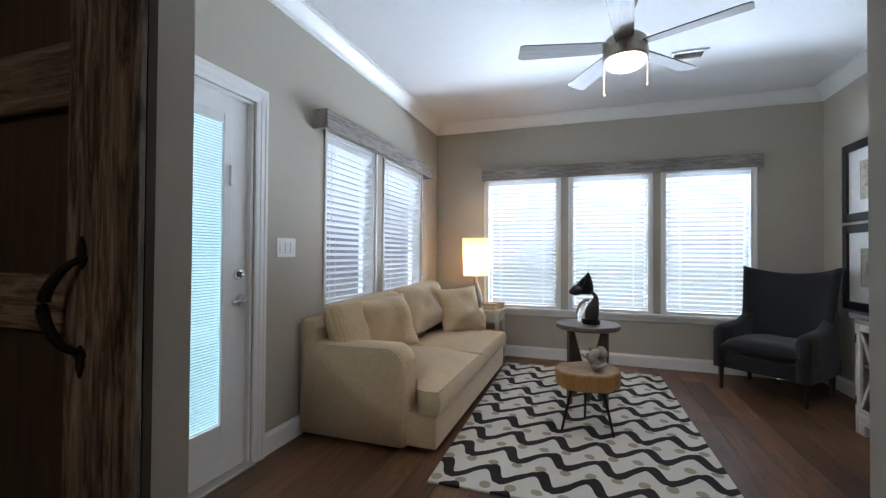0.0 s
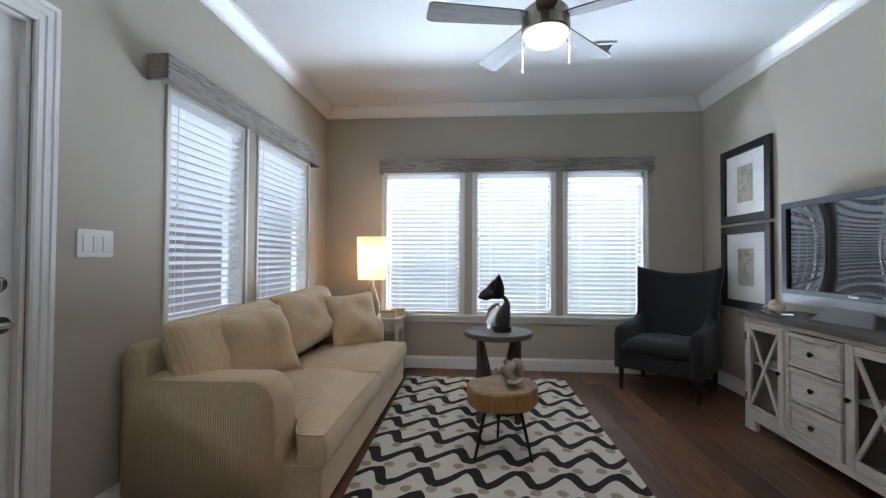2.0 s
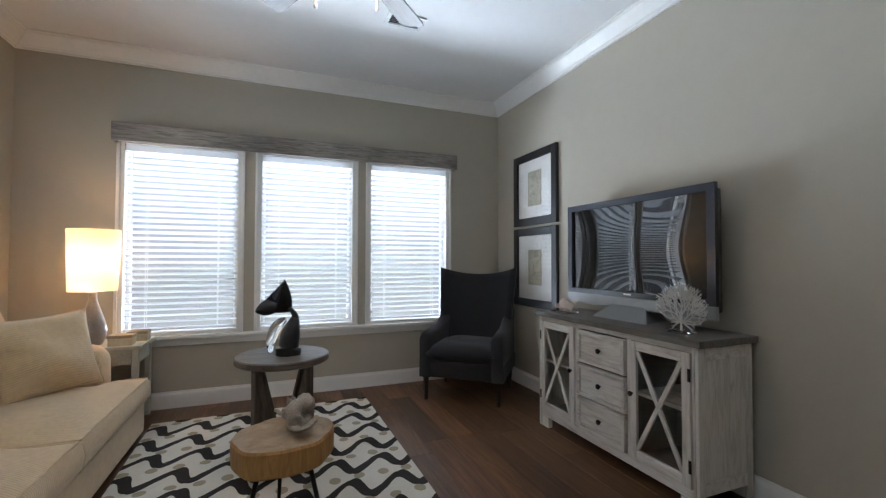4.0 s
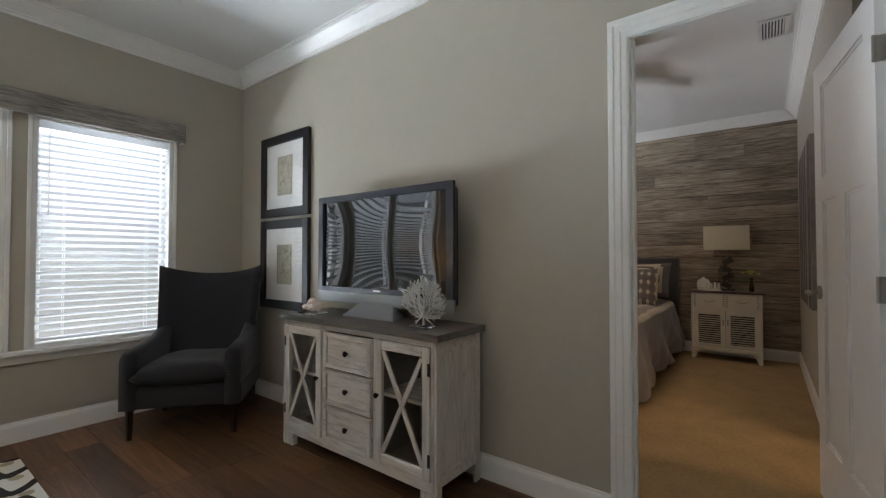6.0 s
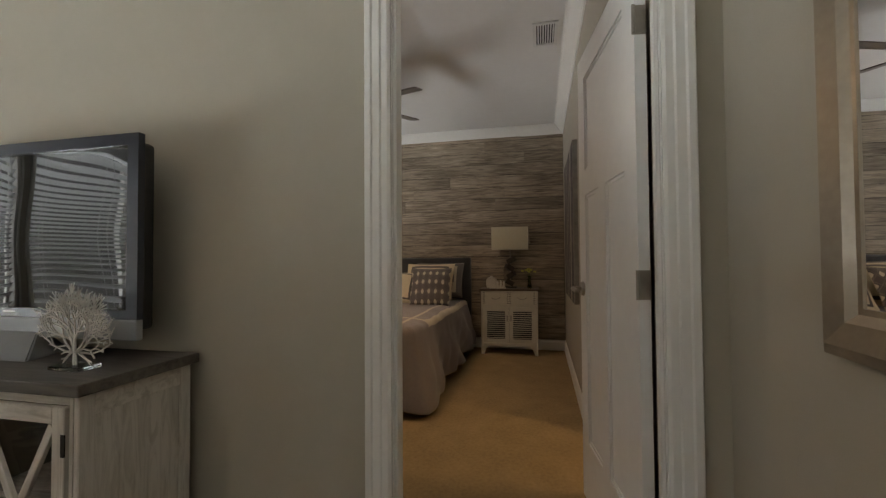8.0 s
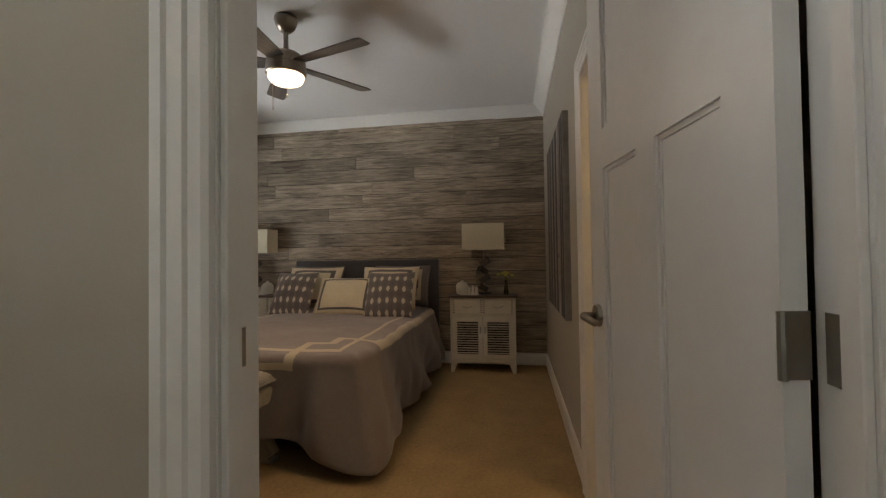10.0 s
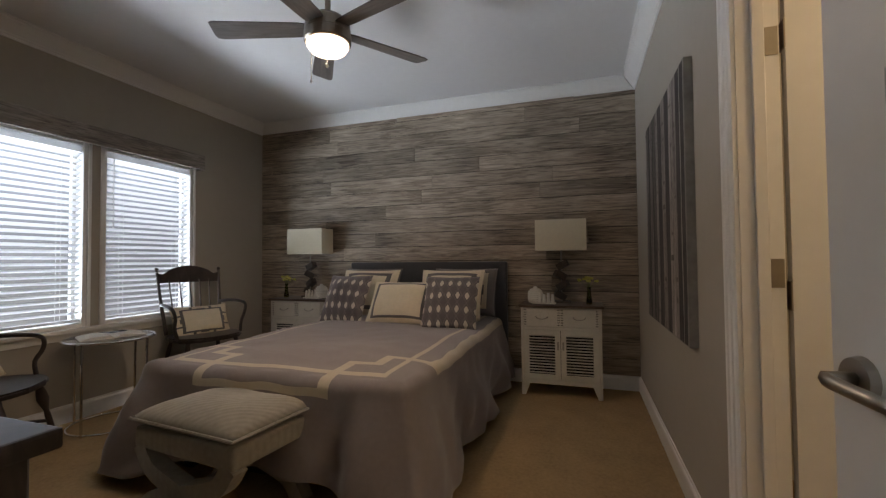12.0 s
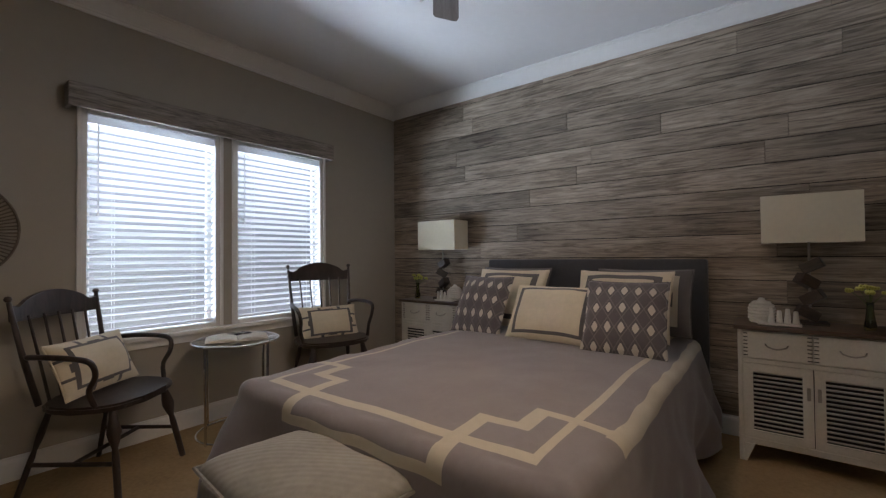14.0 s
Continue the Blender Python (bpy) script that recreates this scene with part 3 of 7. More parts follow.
# outdoors
def outdoor_glow():
    """Pale sky above, a darker band of fences and houses lower down."""
    m = bpy.data.materials.new("bright outdoors")
    m.use_nodes = True
    n, l = m.node_tree.nodes, m.node_tree.links
    b = n["Principled BSDF"]
    tc, sp, ramp = n.new("ShaderNodeTexCoord"), n.new("ShaderNodeSeparateXYZ"), n.new("ShaderNodeValToRGB")
    l.new(tc.outputs["Object"], sp.inputs[0])
    mr = n.new("ShaderNodeMapRange")
    mr.inputs["From Min"].default_value, mr.inputs["From Max"].default_value = -0.5, 7.0
    l.new(sp.outputs[2], mr.inputs["Value"])
    l.new(mr.outputs[0], ramp.inputs[0])
    e = ramp.color_ramp.elements
    e[0].position, e[0].color = 0.08, (0.16, 0.165, 0.17, 1)
    e[1].position, e[1].color = 0.40, (0.34, 0.40, 0.47, 1)
    k = e.new(0.26)
    k.color = (0.09, 0.095, 0.11, 1)
    l.new(ramp.outputs[0], b.inputs["Emission Color"])
    b.inputs["Emission Strength"].default_value = 1.0
    b.inputs["Base Color"].default_value = (0.2, 0.2, 0.2, 1)
    return m


OUT = outdoor_glow()
for nm, bm in (("backdrop_north", box(-6, 12, 9.0, 9.05, -0.5, 7)), ("backdrop_west", box(-5.05, -5, -6, 9, -0.5, 7))):
    tagged(part(nm, bm, OUT), "bright overcast daylight outdoors", "backdrop", kind="structure")
tagged(part("ground", box(-400, 400, -400, 400, -0.5, -0.3), mat("grass ground", (0.07, 0.09, 0.03), 0.95, vary=0.3)), "grass ground outside the house", "ground", kind="structure")

# ---- doors ----
def glazed_door():
    t = thing("door_1", label="closed white exterior door with a full glass lite", category="door", kind="structure")
    y0, y1 = DOOR_W
    x = XW - 0.075
    bm = bmesh.new()
    for b in ((y0 + 0.02, y0 + 0.165, 0.02, 2.045), (y1 - 0.165, y1 - 0.02, 0.02, 2.045), (y0 + 0.165, y1 - 0.165, 0.02, 0.26), (y0 + 0.165, y1 - 0.165, 1.92, 2.045)):
        box(x, x + 0.045, b[0], b[1], b[2], b[3], bm=bm)
    part("door_leaf", bm, DOORWHITE, t)
    a, b = y0 + 0.165, y1 - 0.165
    bm = bmesh.new()
    for q in ((a - 0.02, a + 0.035, 0.24, 1.94), (b - 0.035, b + 0.02, 0.24, 1.94)):
        box(x + 0.045, x + 0.062, q[0], q[1], q[2], q[3], 0.006, 2, bm=bm)
    for q in ((0.24, 0.295), (1.885, 1.94)):
        box(x + 0.045, x + 0.062, a + 0.0352, b - 0.0352, q[0], q[1], 0.006, 2, bm=bm)
    part("glazing_frame", bm, DOORWHITE, t)
    pane = part("pane", quad((x + 0.034, a + 0.001, 0.27), (0, b - a - 0.002, 0), (0, 0, 1.645)), PANE, t)
    pane.visible_shadow = False
    first = part("slat", box(-0.006, 0.006, a + 0.004, b - 0.004, -0.0006, 0.0006), DSLAT, t, at=pose(x + 0.016, 0, 0.29, 0, 62, 0))
    for i in range(1, 108):
        share(first, pose(x + 0.016, 0, 0.29 + i * 0.015, 0, 62, 0))
    part("blind_slider", box(x + 0.062, x + 0.075, b + 0.0, b + 0.02, 1.56, 1.67, 0.003), TRIM, t)
    part("blind_track", box(x + 0.045, x + 0.05, b + 0.004, b + 0.016, 0.72, 1.92, 0.001), mat("grey track", (0.35, 0.35, 0.35), 0.5), t)
    h = part("lever_rose", rod((x + 0.045, 2.715, 0.935), (x + 0.06, 2.715, 0.935), 0.033, 0.03, 20), CHROME, t, "polished chrome lever handle", smooth=False)
    bm = rod((0.06, 0, 0), (0.095, 0, 0), 0.011)
    tube(curve([(0.09, 0, 0), (0.098, -0.03, 0.003), (0.098, -0.10, -0.002)], 4), 0.010, 8, bm)
    part("lever", bm, CHROME, h, smooth=True, at=pose(x, 2.715, 0.935))
    d = part("deadbolt", rod((x + 0.045, 2.70, 1.08), (x + 0.062, 2.70, 1.08), 0.033, 0.028, 20), CHROME, t)
    part("thumb_turn", box(x + 0.062, x + 0.08, 2.694, 2.706, 1.06, 1.10, 0.003), CHROME, d)
    part("threshold", box(XW - 0.14, XW + 0.04, y0, y1, 0.0, 0.018, 0.004), mat("aluminium threshold", (0.5, 0.48, 0.44), 0.4, 0.8), t)
    for q in ((y0 + 0.002, y0 + 0.02), (y1 - 0.02, y1 - 0.002)):
        part("jamb", box(XW - 0.14, XW - 0.004, q[0], q[1], 0.018, 2.062), TRIM, t)
    part("jamb", box(XW - 0.14, XW - 0.004, y0 + 0.02, y1 - 0.02, 2.046, 2.062), TRIM, t)
    casing(t, (XW, y0, 0), (0, 1, 0), (1, 0, 0), y1 - y0, 2.065)
    s = part("notice", box(x + 0.035, x + 0.0365, 2.262, 2.372, 1.545, 1.835), mat("translucent notice paper", (0.55, 0.52, 0.42), 0.7), t, "paper notice taped inside the glass")
    INK = mat("dark print", (0.05, 0.05, 0.05), 0.7)
    part("heading_bar", box(x + 0.0367, x + 0.0372, 2.268, 2.366, 1.785, 1.828), INK, s)
    for i in range(9):
        part("text_line", box(x + 0.0367, x + 0.0372, 2.275, 2.34 + 0.02 * ((i * 7) % 3) / 2, 1.76 - i * 0.022, 1.765 - i * 0.022), mat("grey print", (0.25, 0.24, 0.2), 0.7), s)


glazed_door()


def panel_door(name, w, h, at, label, lever=True):
    """A three panel door leaf: hinge edge at local x 0, face towards +y."""
    t = thing(name, label=label, category="door", kind="structure")
    t.matrix_world = at
    T = 0.035
    st = 0.115
    bm = bmesh.new()
    for x0, x1, z0, z1 in ((0, st, 0.012, h), (w - st, w, 0.012, h), (st, w - st, 0.012, 0.295), (st, w - st, h - st, h), (st, w - st, 1.435, 1.435 + st), (w / 2 - 0.05, w / 2 + 0.05, 0.295, 1.435)):
        box(x0, x1, 0, T, z0, z1, bm=bm)
    part("stiles_and_rails", bm, DOORWHITE, t)
    for x0, x1, z0, z1 in ((st, w / 2 - 0.05, 0.295, 1.435), (w / 2 + 0.05, w - st, 0.295, 1.435), (st, w - st, 1.435 + st, h - st)):
        b = box(x0 - 0.002, x1 + 0.002, 0.011, T - 0.011, z0 - 0.002, z1 + 0.002)
        part("panel", b, DOORWHITE, t)
        bm = bmesh.new()
        for y in (0.0105, T - 0.0105):
            s = -1 if y < T / 2 else 1
            q = sorted((y, y + s * 0.004))
            box(x0, x0 + 0.012, q[0], q[1], z0, z1, bm=bm)
            box(x1 - 0.012, x1, q[0], q[1], z0, z1, bm=bm)
            box(x0 + 0.012, x1 - 0.012, q[0], q[1], z0, z0 + 0.012, bm=bm)
            box(x0 + 0.012, x1 - 0.012, q[0], q[1], z1 - 0.012, z1, bm=bm)
        part("panel_bead", bm, DOORWHITE, t)
    if lever:
        for s, y in ((1, T), (-1, 0)):
            r = part("lever_rose", rod((w - 0.06, y, 1.0), (w - 0.06, y + s * 0.012, 1.0), 0.034, 0.031, 20), NICKEL, t, "brushed nickel lever handle")
            bm = rod((w - 0.06, y + s * 0.012, 1.0), (w - 0.06, y + s * 0.05, 1.0), 0.011)
            tube(curve([(w - 0.06, y + s * 0.046, 1.0), (w - 0.09, y + s * 0.055, 1.0), (w - 0.175, y + s * 0.05, 0.995)], 4), 0.0105, 8, bm)
            part("lever", bm, NICKEL, r, smooth=True)
    for z in (0.25, 1.06, 1.88):
        part("hinge", box(-0.004, 0.0, 0.0, 0.034, z - 0.045, z + 0.045), NICKEL, t)
        part("hinge_knuckle", rod((-0.006, T + 0.004, z - 0.045), (-0.006, T + 0.004, z + 0.045), 0.006, n=8), NICKEL, t)
    return t


panel_door("door_2", 0.78, 2.10, pose(BX0 + 0.004, 1.748, 0.0, 0, 0, 7.5), "open white three panel bedroom door with nickel lever")
panel_door("door_3", 0.74, 2.04, pose(4.74, BY0 - 0.135, 0.0, 0, 0, -92), "open white panel bathroom door")


def cased(name, along, p, q, c0, c1, height, label, sides):
    """Jamb lining and casing of an opening."""
    t = thing(name, label=label, category="door frame", kind="structure")
    if along == "y":
        f = lambda a, b, lo, hi: box(c0 + 0.001, c1 - 0.001, a, b, lo, hi)
    else:
        f = lambda a, b, lo, hi: box(a, b, c0 + 0.001, c1 - 0.001, lo, hi)
    part("jamb", f(p, p + 0.016, 0.002, height), TRIM, t)
    part("jamb", f(q - 0.016, q, 0.002, height), TRIM, t)
    part("jamb", f(p + 0.016, q - 0.016, height - 0.016, height), TRIM, t)
    mid = (c0 + c1) / 2 - (0.022 if along == "y" else 0.0)
    for a, b, lo, hi in ((p + 0.0161, p + 0.028, 0.002, height - 0.017), (q - 0.028, q - 0.0161, 0.002, height - 0.017)):
        part("stop", box(mid - 0.017, mid + 0.017, a, b, lo, hi, 0.002) if along == "y" else box(a, b, mid - 0.017, mid + 0.017, lo, hi, 0.002), TRIM, t)
    for face, out in sides:
        if along == "y":
            casing(t, (face, p + 0.013, 0), (0, 1, 0), (out, 0, 0), q - p - 0.026, height - 0.013)
        else:
            casing(t, (p + 0.013, face, 0), (1, 0, 0), (0, out, 0), q - p - 0.026, height - 0.013)
    return t


f = cased("door_frame_1", "y", DOOR_A, DOOR_B, XE, BX0, 2.138, "white painted bedroom door frame and casing", ((XE, -1), (BX0, 1)))
part("strike_plate", box(3.176, 3.212, DOOR_B - 0.0185, DOOR_B - 0.0162, 1.018, 1.078, 0.001), NICKEL, f, "brushed nickel strike plate")
# the hole is a dark patch on the plate, coloured like its shade
part("strike_hole", box(3.186, 3.198, DOOR_B - 0.0192, DOOR_B - 0.0186, 1.032, 1.064), mat("dark strike hole", (0.01, 0.01, 0.01), 0.9), f)
for z in (0.25, 1.06, 1.88):
    part("hinge", box(3.185, 3.226, DOOR_A + 0.0162, DOOR_A + 0.019, z - 0.045, z + 0.045), NICKEL, f)
g = cased("door_frame_2", "x", 3.964, 4.758, BY0 - 0.12, BY0, 2.076, "white painted bathroom door frame and casing", ((BY0, 1),))
for z in (0.25, 1.13, 1.86):
    part("hinge", box(4.739, 4.7415, BY0 - 0.115, BY0 - 0.07, z - 0.045, z + 0.045), NICKEL, g)


def barn_door():
    t = thing("barn_door", label="dark distressed wooden barn door slid open beside the opening", category="barn door")
    y1 = YS - SOUTH - 0.008
    y0 = y1 - 0.036
    x0, x1 = -0.80, 0.214
    part("panel", box(x0, x1 - 0.002, y0 + 0.018, y1, 0.02, 2.18), BARNPANEL, t)
    for a, b in ((x0, x0 + 0.125), (x1 - 0.19, x1 - 0.069)):
        part("stile", box(a, b, y0 - 0.006, y0 + 0.017, 0.02, 2.18, 0.004), BARN, t)
    part("edge_board", box(x1 - 0.068, x1 - 0.028, y0 - 0.010, y0 + 0.017, 0.02, 2.18, 0.007, 2), BARN, t)
    part("edge_strip", box(x1 - 0.027, x1, y0 - 0.001, y0 + 0.017, 0.02, 2.18, 0.004), BARN, t)
    BARNX = wood("dark distressed barn rail", (0.03, 0.024, 0.018), (0.36, 0.32, 0.26), grain=(1.4, 14, 14), scale=3.0, rough=0.8, per=0.2, bump=0.6, contrast=(0.40, 0.72), cracks=0.5)
    for z0, z1 in ((0.02, 0.20), (1.035, 1.151), (1.49, 1.62), (2.02, 2.18)):
        part("rail", box(x0 + 0.1255, x1 - 0.1905, y0 - 0.003, y0 + 0.017, z0, z1, 0.004), BARNX, t)
    hx = x1 - 0.135
    y = y0 - 0.006
    h = part("handle", tube(curve([(hx, y - 0.008, 1.182), (hx - 0.012, y - 0.026, 1.165), (hx - 0.032, y - 0.042, 1.12), (hx - 0.032, y - 0.044, 1.075), (hx - 0.012, y - 0.03, 1.025), (hx, y - 0.008, 1.005)], 6), [0.006 + 0.005 * math.sin(math.pi * i / 30) for i in range(31)], 8), BLACKIRON, t, "black wrought iron pull handle", smooth=True)
    for z, s in ((1.185, 1), (0.998, -1)):
        pts = [(0, 0.042 * s), (0.006, 0.03 * s), (0.011, 0.018 * s), (0.008, 0.01 * s), (0.015, 0.0), (0.009, -0.012 * s), (0, -0.02 * s), (-0.009, -0.012 * s), (-0.015, 0.0), (-0.008, 0.01 * s), (-0.011, 0.018 * s), (-0.006, 0.03 * s)]
        b = slab(pts if s > 0 else pts[::-1], 0, 0.005)
        part("handle_plate", moved(b, pose(hx, y - 0.0005, z, 90, 0, 0)), BLACKIRON, h)
    rail = thing("barn_door_track", label="black iron sliding door track above the opening", category="track")
    part("track_bar", box(-0.8, 1.6, y0 + 0.014, y0 + 0.022, 2.26, 2.30), BLACKIRON, rail)
    for x in (-0.7, 0.4, 1.5):
        part("standoff", rod((x, y0 + 0.0222, 2.28), (x, YS - SOUTH, 2.28), 0.012), BLACKIRON, rail)
    for x in (-0.62, 0.02):
        part("hanger", box(x - 0.02, x + 0.02, y0 - 0.012, y0 - 0.0085, 2.0, 2.34), BLACKIRON, t)
        part("roller", rod((x, y0 - 0.008, 2.335), (x, y0 + 0.02, 2.335), 0.035, n=20), BLACKIRON, t)


barn_door()

sw = thing("light_switch", label="white three gang rocker light switch plate", category="light switch")
part("plate", box(XW, XW + 0.006, 2.968, 3.142, 1.175, 1.296, 0.003, 2), TRIM, sw)
for i in range(3):
    part("rocker", box(XW + 0.006, XW + 0.011, 2.99 + i * 0.0475, 3.024 + i * 0.0475, 1.20, 1.27, 0.002), TRIM, sw)


def vent(name, x, y, w, d, label):
    t = thing(name, label=label, category="air vent")
    VM = mat("white vent metal", (0.7, 0.7, 0.69), 0.5)
    z = TOP
    bm = bmesh.new()
    for a in ((x - w / 2, x + w / 2, y - d / 2, y - d / 2 + 0.025), (x - w / 2, x + w / 2, y + d / 2 - 0.025, y + d / 2), (x - w / 2, x - w / 2 + 0.025, y - d / 2 + 0.025, y + d / 2 - 0.025), (x + w / 2 - 0.025, x + w / 2, y - d / 2 + 0.025, y + d / 2 - 0.025)):
        box(*a, z - 0.012, z, bm=bm)
    part("frame", bm, VM, t)
    # a dark sheet stands in for the unlit duct above the slats
    part("backing", box(x - w / 2 + 0.025, x + w / 2 - 0.025, y - d / 2 + 0.025, y + d / 2 - 0.025, z - 0.003, z), mat("dark duct", (0.04, 0.04, 0.04), 0.9), t)
    k = int((d - 0.05) / 0.018)
    first = part("slat", box(-w / 2 + 0.025, w / 2 - 0.025, -0.006, 0.006, -0.0008, 0.0008), VM, t, at=pose(x, y - d / 2 + 0.034, z - 0.008, 40))
    for i in range(1, k):
        share(first, pose(x, y - d / 2 + 0.034 + i * 0.018, z - 0.008, 40))


vent("ceiling_vent", 1.76, 4.67, 0.26, 0.16, "white metal ceiling air vent in the living room")
vent("ceiling_vent", 5.04, 2.02, 0.33, 0.18, "white metal ceiling air vent in the bedroom")

# ---- living room ----
CREAM = fabric("cream ribbed upholstery", (0.63, 0.47, 0.285), rib=(0, 0, 0), bump=0.3, vary=0.10)
CREAM_RIB = fabric("cream ribbed upholstery side", (0.63, 0.47, 0.285), rib=(85, 0, 0), bump=0.25, vary=0.10)
CREAM_SEAT = fabric("cream ribbed seat cloth", (0.64, 0.48, 0.295), rib=(0, 80, 0), bump=0.35, vary=0.10)


def seat_block(x0, x1, y0, y1, z0, z1, crown, notch, near):
    """A boxed seat cushion with a crowned top; its front lip reaches sideways past the arm."""
    bm = bmesh.new()
    n = 30
    ts = [0.5 - 0.5 * math.cos(math.pi * i / n) for i in range(n + 1)]
    ts = [0.55 * t + 0.45 * i / n for i, t in enumerate(ts)]
    levels = []
    for f, shrink in ((0.0, 0.012), (0.12, 0.002), (0.5, 0.0), (0.88, 0.002), (1.0, 0.012)):
        ring = []
        for i in range(n + 1):
            row = []
            for j in range(n + 1):
                u, v = 2 * ts[i] - 1, 2 * ts[j] - 1
                x = x0 + (x1 - x0) * ts[i]
                e = 1 / (1 + math.exp(-(x - (x1 - 0.165)) / 0.012))
                a, b = y0, y1
                if near:
                    a = y0 + notch * (1 - e)
                else:
                    b = y1 - notch * (1 - e)
                y = a + (b - a) * ts[j]
                x += -shrink * u
                y += -shrink * v
                bulge = 0.010 * math.sin(math.pi * f)
                if i == n:
                    x += bulge
                z = z0 + (z1 - z0) * f
                if f == 1.0:
                    z += crown * (1 - abs(u) ** 3.0) * (1 - abs(v) ** 3.2) + 0.006 * noise.noise(Vector((x * 5, y * 5, 2.0)))
                row.append((x, y, z))
            ring.append(row)
        levels.append(ring)
    top = [[bm.verts.new(c) for c in row] for row in levels[-1]]
    for i in range(n):
        for j in range(n):
            bm.faces.new((top[i][j], top[i + 1][j], top[i + 1][j + 1], top[i][j + 1]))

    def loop(g):
        return [g[i][0] for i in range(n)] + [g[n][j] for j in range(n)] + [g[i][n] for i in range(n, 0, -1)] + [g[0][j] for j in range(n, 0, -1)]
    prev = loop(top)
    for lev in levels[-2::-1]:
        ring = [bm.verts.new(c) for c in loop(lev)]
        for k in range(len(ring)):
            bm.faces.new((prev[k], prev[(k + 1) % len(ring)], ring[(k + 1) % len(ring)], ring[k]))
        prev = ring
    bm.faces.new(prev)
    edge = [tuple(Vector(c) + Vector((0, 0, 0.001))) for c in loop(levels[-1])]
    low = loop(levels[0])
    return bm, edge, low


def sofa():
    t = thing("sofa", (0, 0, 0), "cream ribbed fabric sofa with rounded arms and loose cushions", "sofa")
    x0, x1, y0, y1 = -0.792, 0.152, 3.185, 5.36
    part("base", box(x0 + 0.02, x1, y0 + 0.035, y1 - 0.035, 0.03, 0.236, 0.022, 4), CREAM_RIB, t, smooth=True)
    for p, q in ((y0, y0 + 0.20), (y1 - 0.20, y1)):
        prof = [(-0.79, 0.03), (-0.79, 0.628), (-0.72, 0.622), (-0.5, 0.622), (-0.16, 0.628)]
        prof += [(-0.16 + 0.115 * math.sin(math.radians(a)), 0.513 + 0.115 * math.cos(math.radians(a))) for a in range(10, 91, 10)]
        prof += [(-0.042, 0.40), (-0.044, 0.20), (-0.045, 0.03)]
        bm = bmesh.new()
        rings = []
        for y, inset in ((p, 0.022), (p + 0.006, 0.009), (p + 0.022, 0.0), (p + 0.10, -0.006), (q - 0.022, 0.0), (q - 0.006, 0.009), (q, 0.022)):
            cx, cz = -0.40, 0.32
            rings.append([bm.verts.new((x - inset * (1 if x > cx else -1), y, z - (inset if z > 0.1 and z > cz else 0))) for x, z in prof])
        k = len(prof)
        for a, b in zip(rings, rings[1:]):
            for i in range(k):
                bm.faces.new((a[i], a[(i + 1) % k], b[(i + 1) % k], b[i]))
        bm.faces.new(rings[0])
        bm.faces.new(rings[-1][::-1])
        arm = part("arm", bm, CREAM_RIB, t, smooth=True)
        yy = p + 0.004 if p == y0 else q - 0.004
        part("piping", tube([(x - (0.012 if x > -0.4 else -0.012), yy, z - 0.012) for x, z in prof[1:-1]], 0.0045, 6), CREAM, arm)
    prof = [(0.0, 0.03), (0.0, 0.74), (0.02, 0.768), (0.06, 0.772), (0.10, 0.755), (0.115, 0.70), (0.125, 0.40), (0.125, 0.03)]
    bm = bmesh.new()
    rings = [[bm.verts.new((x0 + a, y, h - (0.02 if e and h > 0.1 else 0))) for a, h in prof] for y, e in ((y0 + 0.004, 1), (y0 + 0.02, 0), (y1 - 0.02, 0), (y1 - 0.004, 1))]
    for a, b in zip(rings, rings[1:]):
        for i in range(len(prof)):
            j = (i + 1) % len(prof)
            bm.faces.new((a[i], a[j], b[j], b[i]))
    bm.faces.new(rings[0])
    bm.faces.new(rings[-1][::-1])
    part("back_frame", bm, CREAM_RIB, t, smooth=True)
    mid = (y0 + y1) / 2
    for i in range(2):
        a, b = (y0 + 0.02, mid - 0.003) if i == 0 else (mid + 0.003, y1 - 0.02)
        bm, edge, low = seat_block(x0 + 0.22, 0.172, a, b, 0.238, 0.378, 0.082, 0.185, i == 0)
        s = part("seat_cushion", bm, CREAM_SEAT, t, smooth=True)
        part("piping", tube(edge, 0.0055, 6, closed=True), CREAM, s)
        part("piping", tube(low, 0.0055, 6, closed=True), CREAM, s)
    for i, (yc, ln, zc, tilt) in enumerate(((3.72, 1.00, 0.655, 74), (4.74, 0.98, 0.685, 74))):
        b = part("back_cushion", cushion(0.46, ln, 0.33, 5.5, 30, 0.35, seed=i + 6, rough=0.075), CREAM_SEAT, t, smooth=True, at=pose(x0 + 0.235, yc, zc, 0, tilt, 0) @ pose(0, 0, 0, 0, 0, 1.5))
        part("piping", rim(0.46, ln, 5.5, 0.006), CREAM, b)
    for y in (y0 + 0.08, y1 - 0.08):
        for x in (x0 + 0.08, x1 - 0.1):
            part("foot", box(x - 0.03, x + 0.03, y - 0.03, y + 0.03, 0.0, 0.031), mat("dark wood foot", (0.03, 0.02, 0.015), 0.5), t)


sofa()
for place, turn, lean, size in (((-0.36, 3.60, 0.705), (60, -34, 4), 3, 0.42), ((-0.20, 4.88, 0.66), (68, -48, 4), 9, 0.45)):
    t = thing("throw_pillow", label="cream ribbed throw pillow leaning on the sofa back", category="pillow", group="sofa throw pillows")
    t.matrix_world = pose(*place, 0, 0, turn[1]) @ pose(0, 0, 0, 0, turn[0], 0) @ pose(0, 0, 0, 0, 0, turn[2])
    part("cover", cushion(size, size, 0.25, 3.0, 30, 0.6, pinch=0.14, seed=lean, rough=0.085), CREAM_RIB, t, smooth=True)
    part("piping", rim(size, size, 3.0, 0.005, pinch=0.14), CREAM, t)


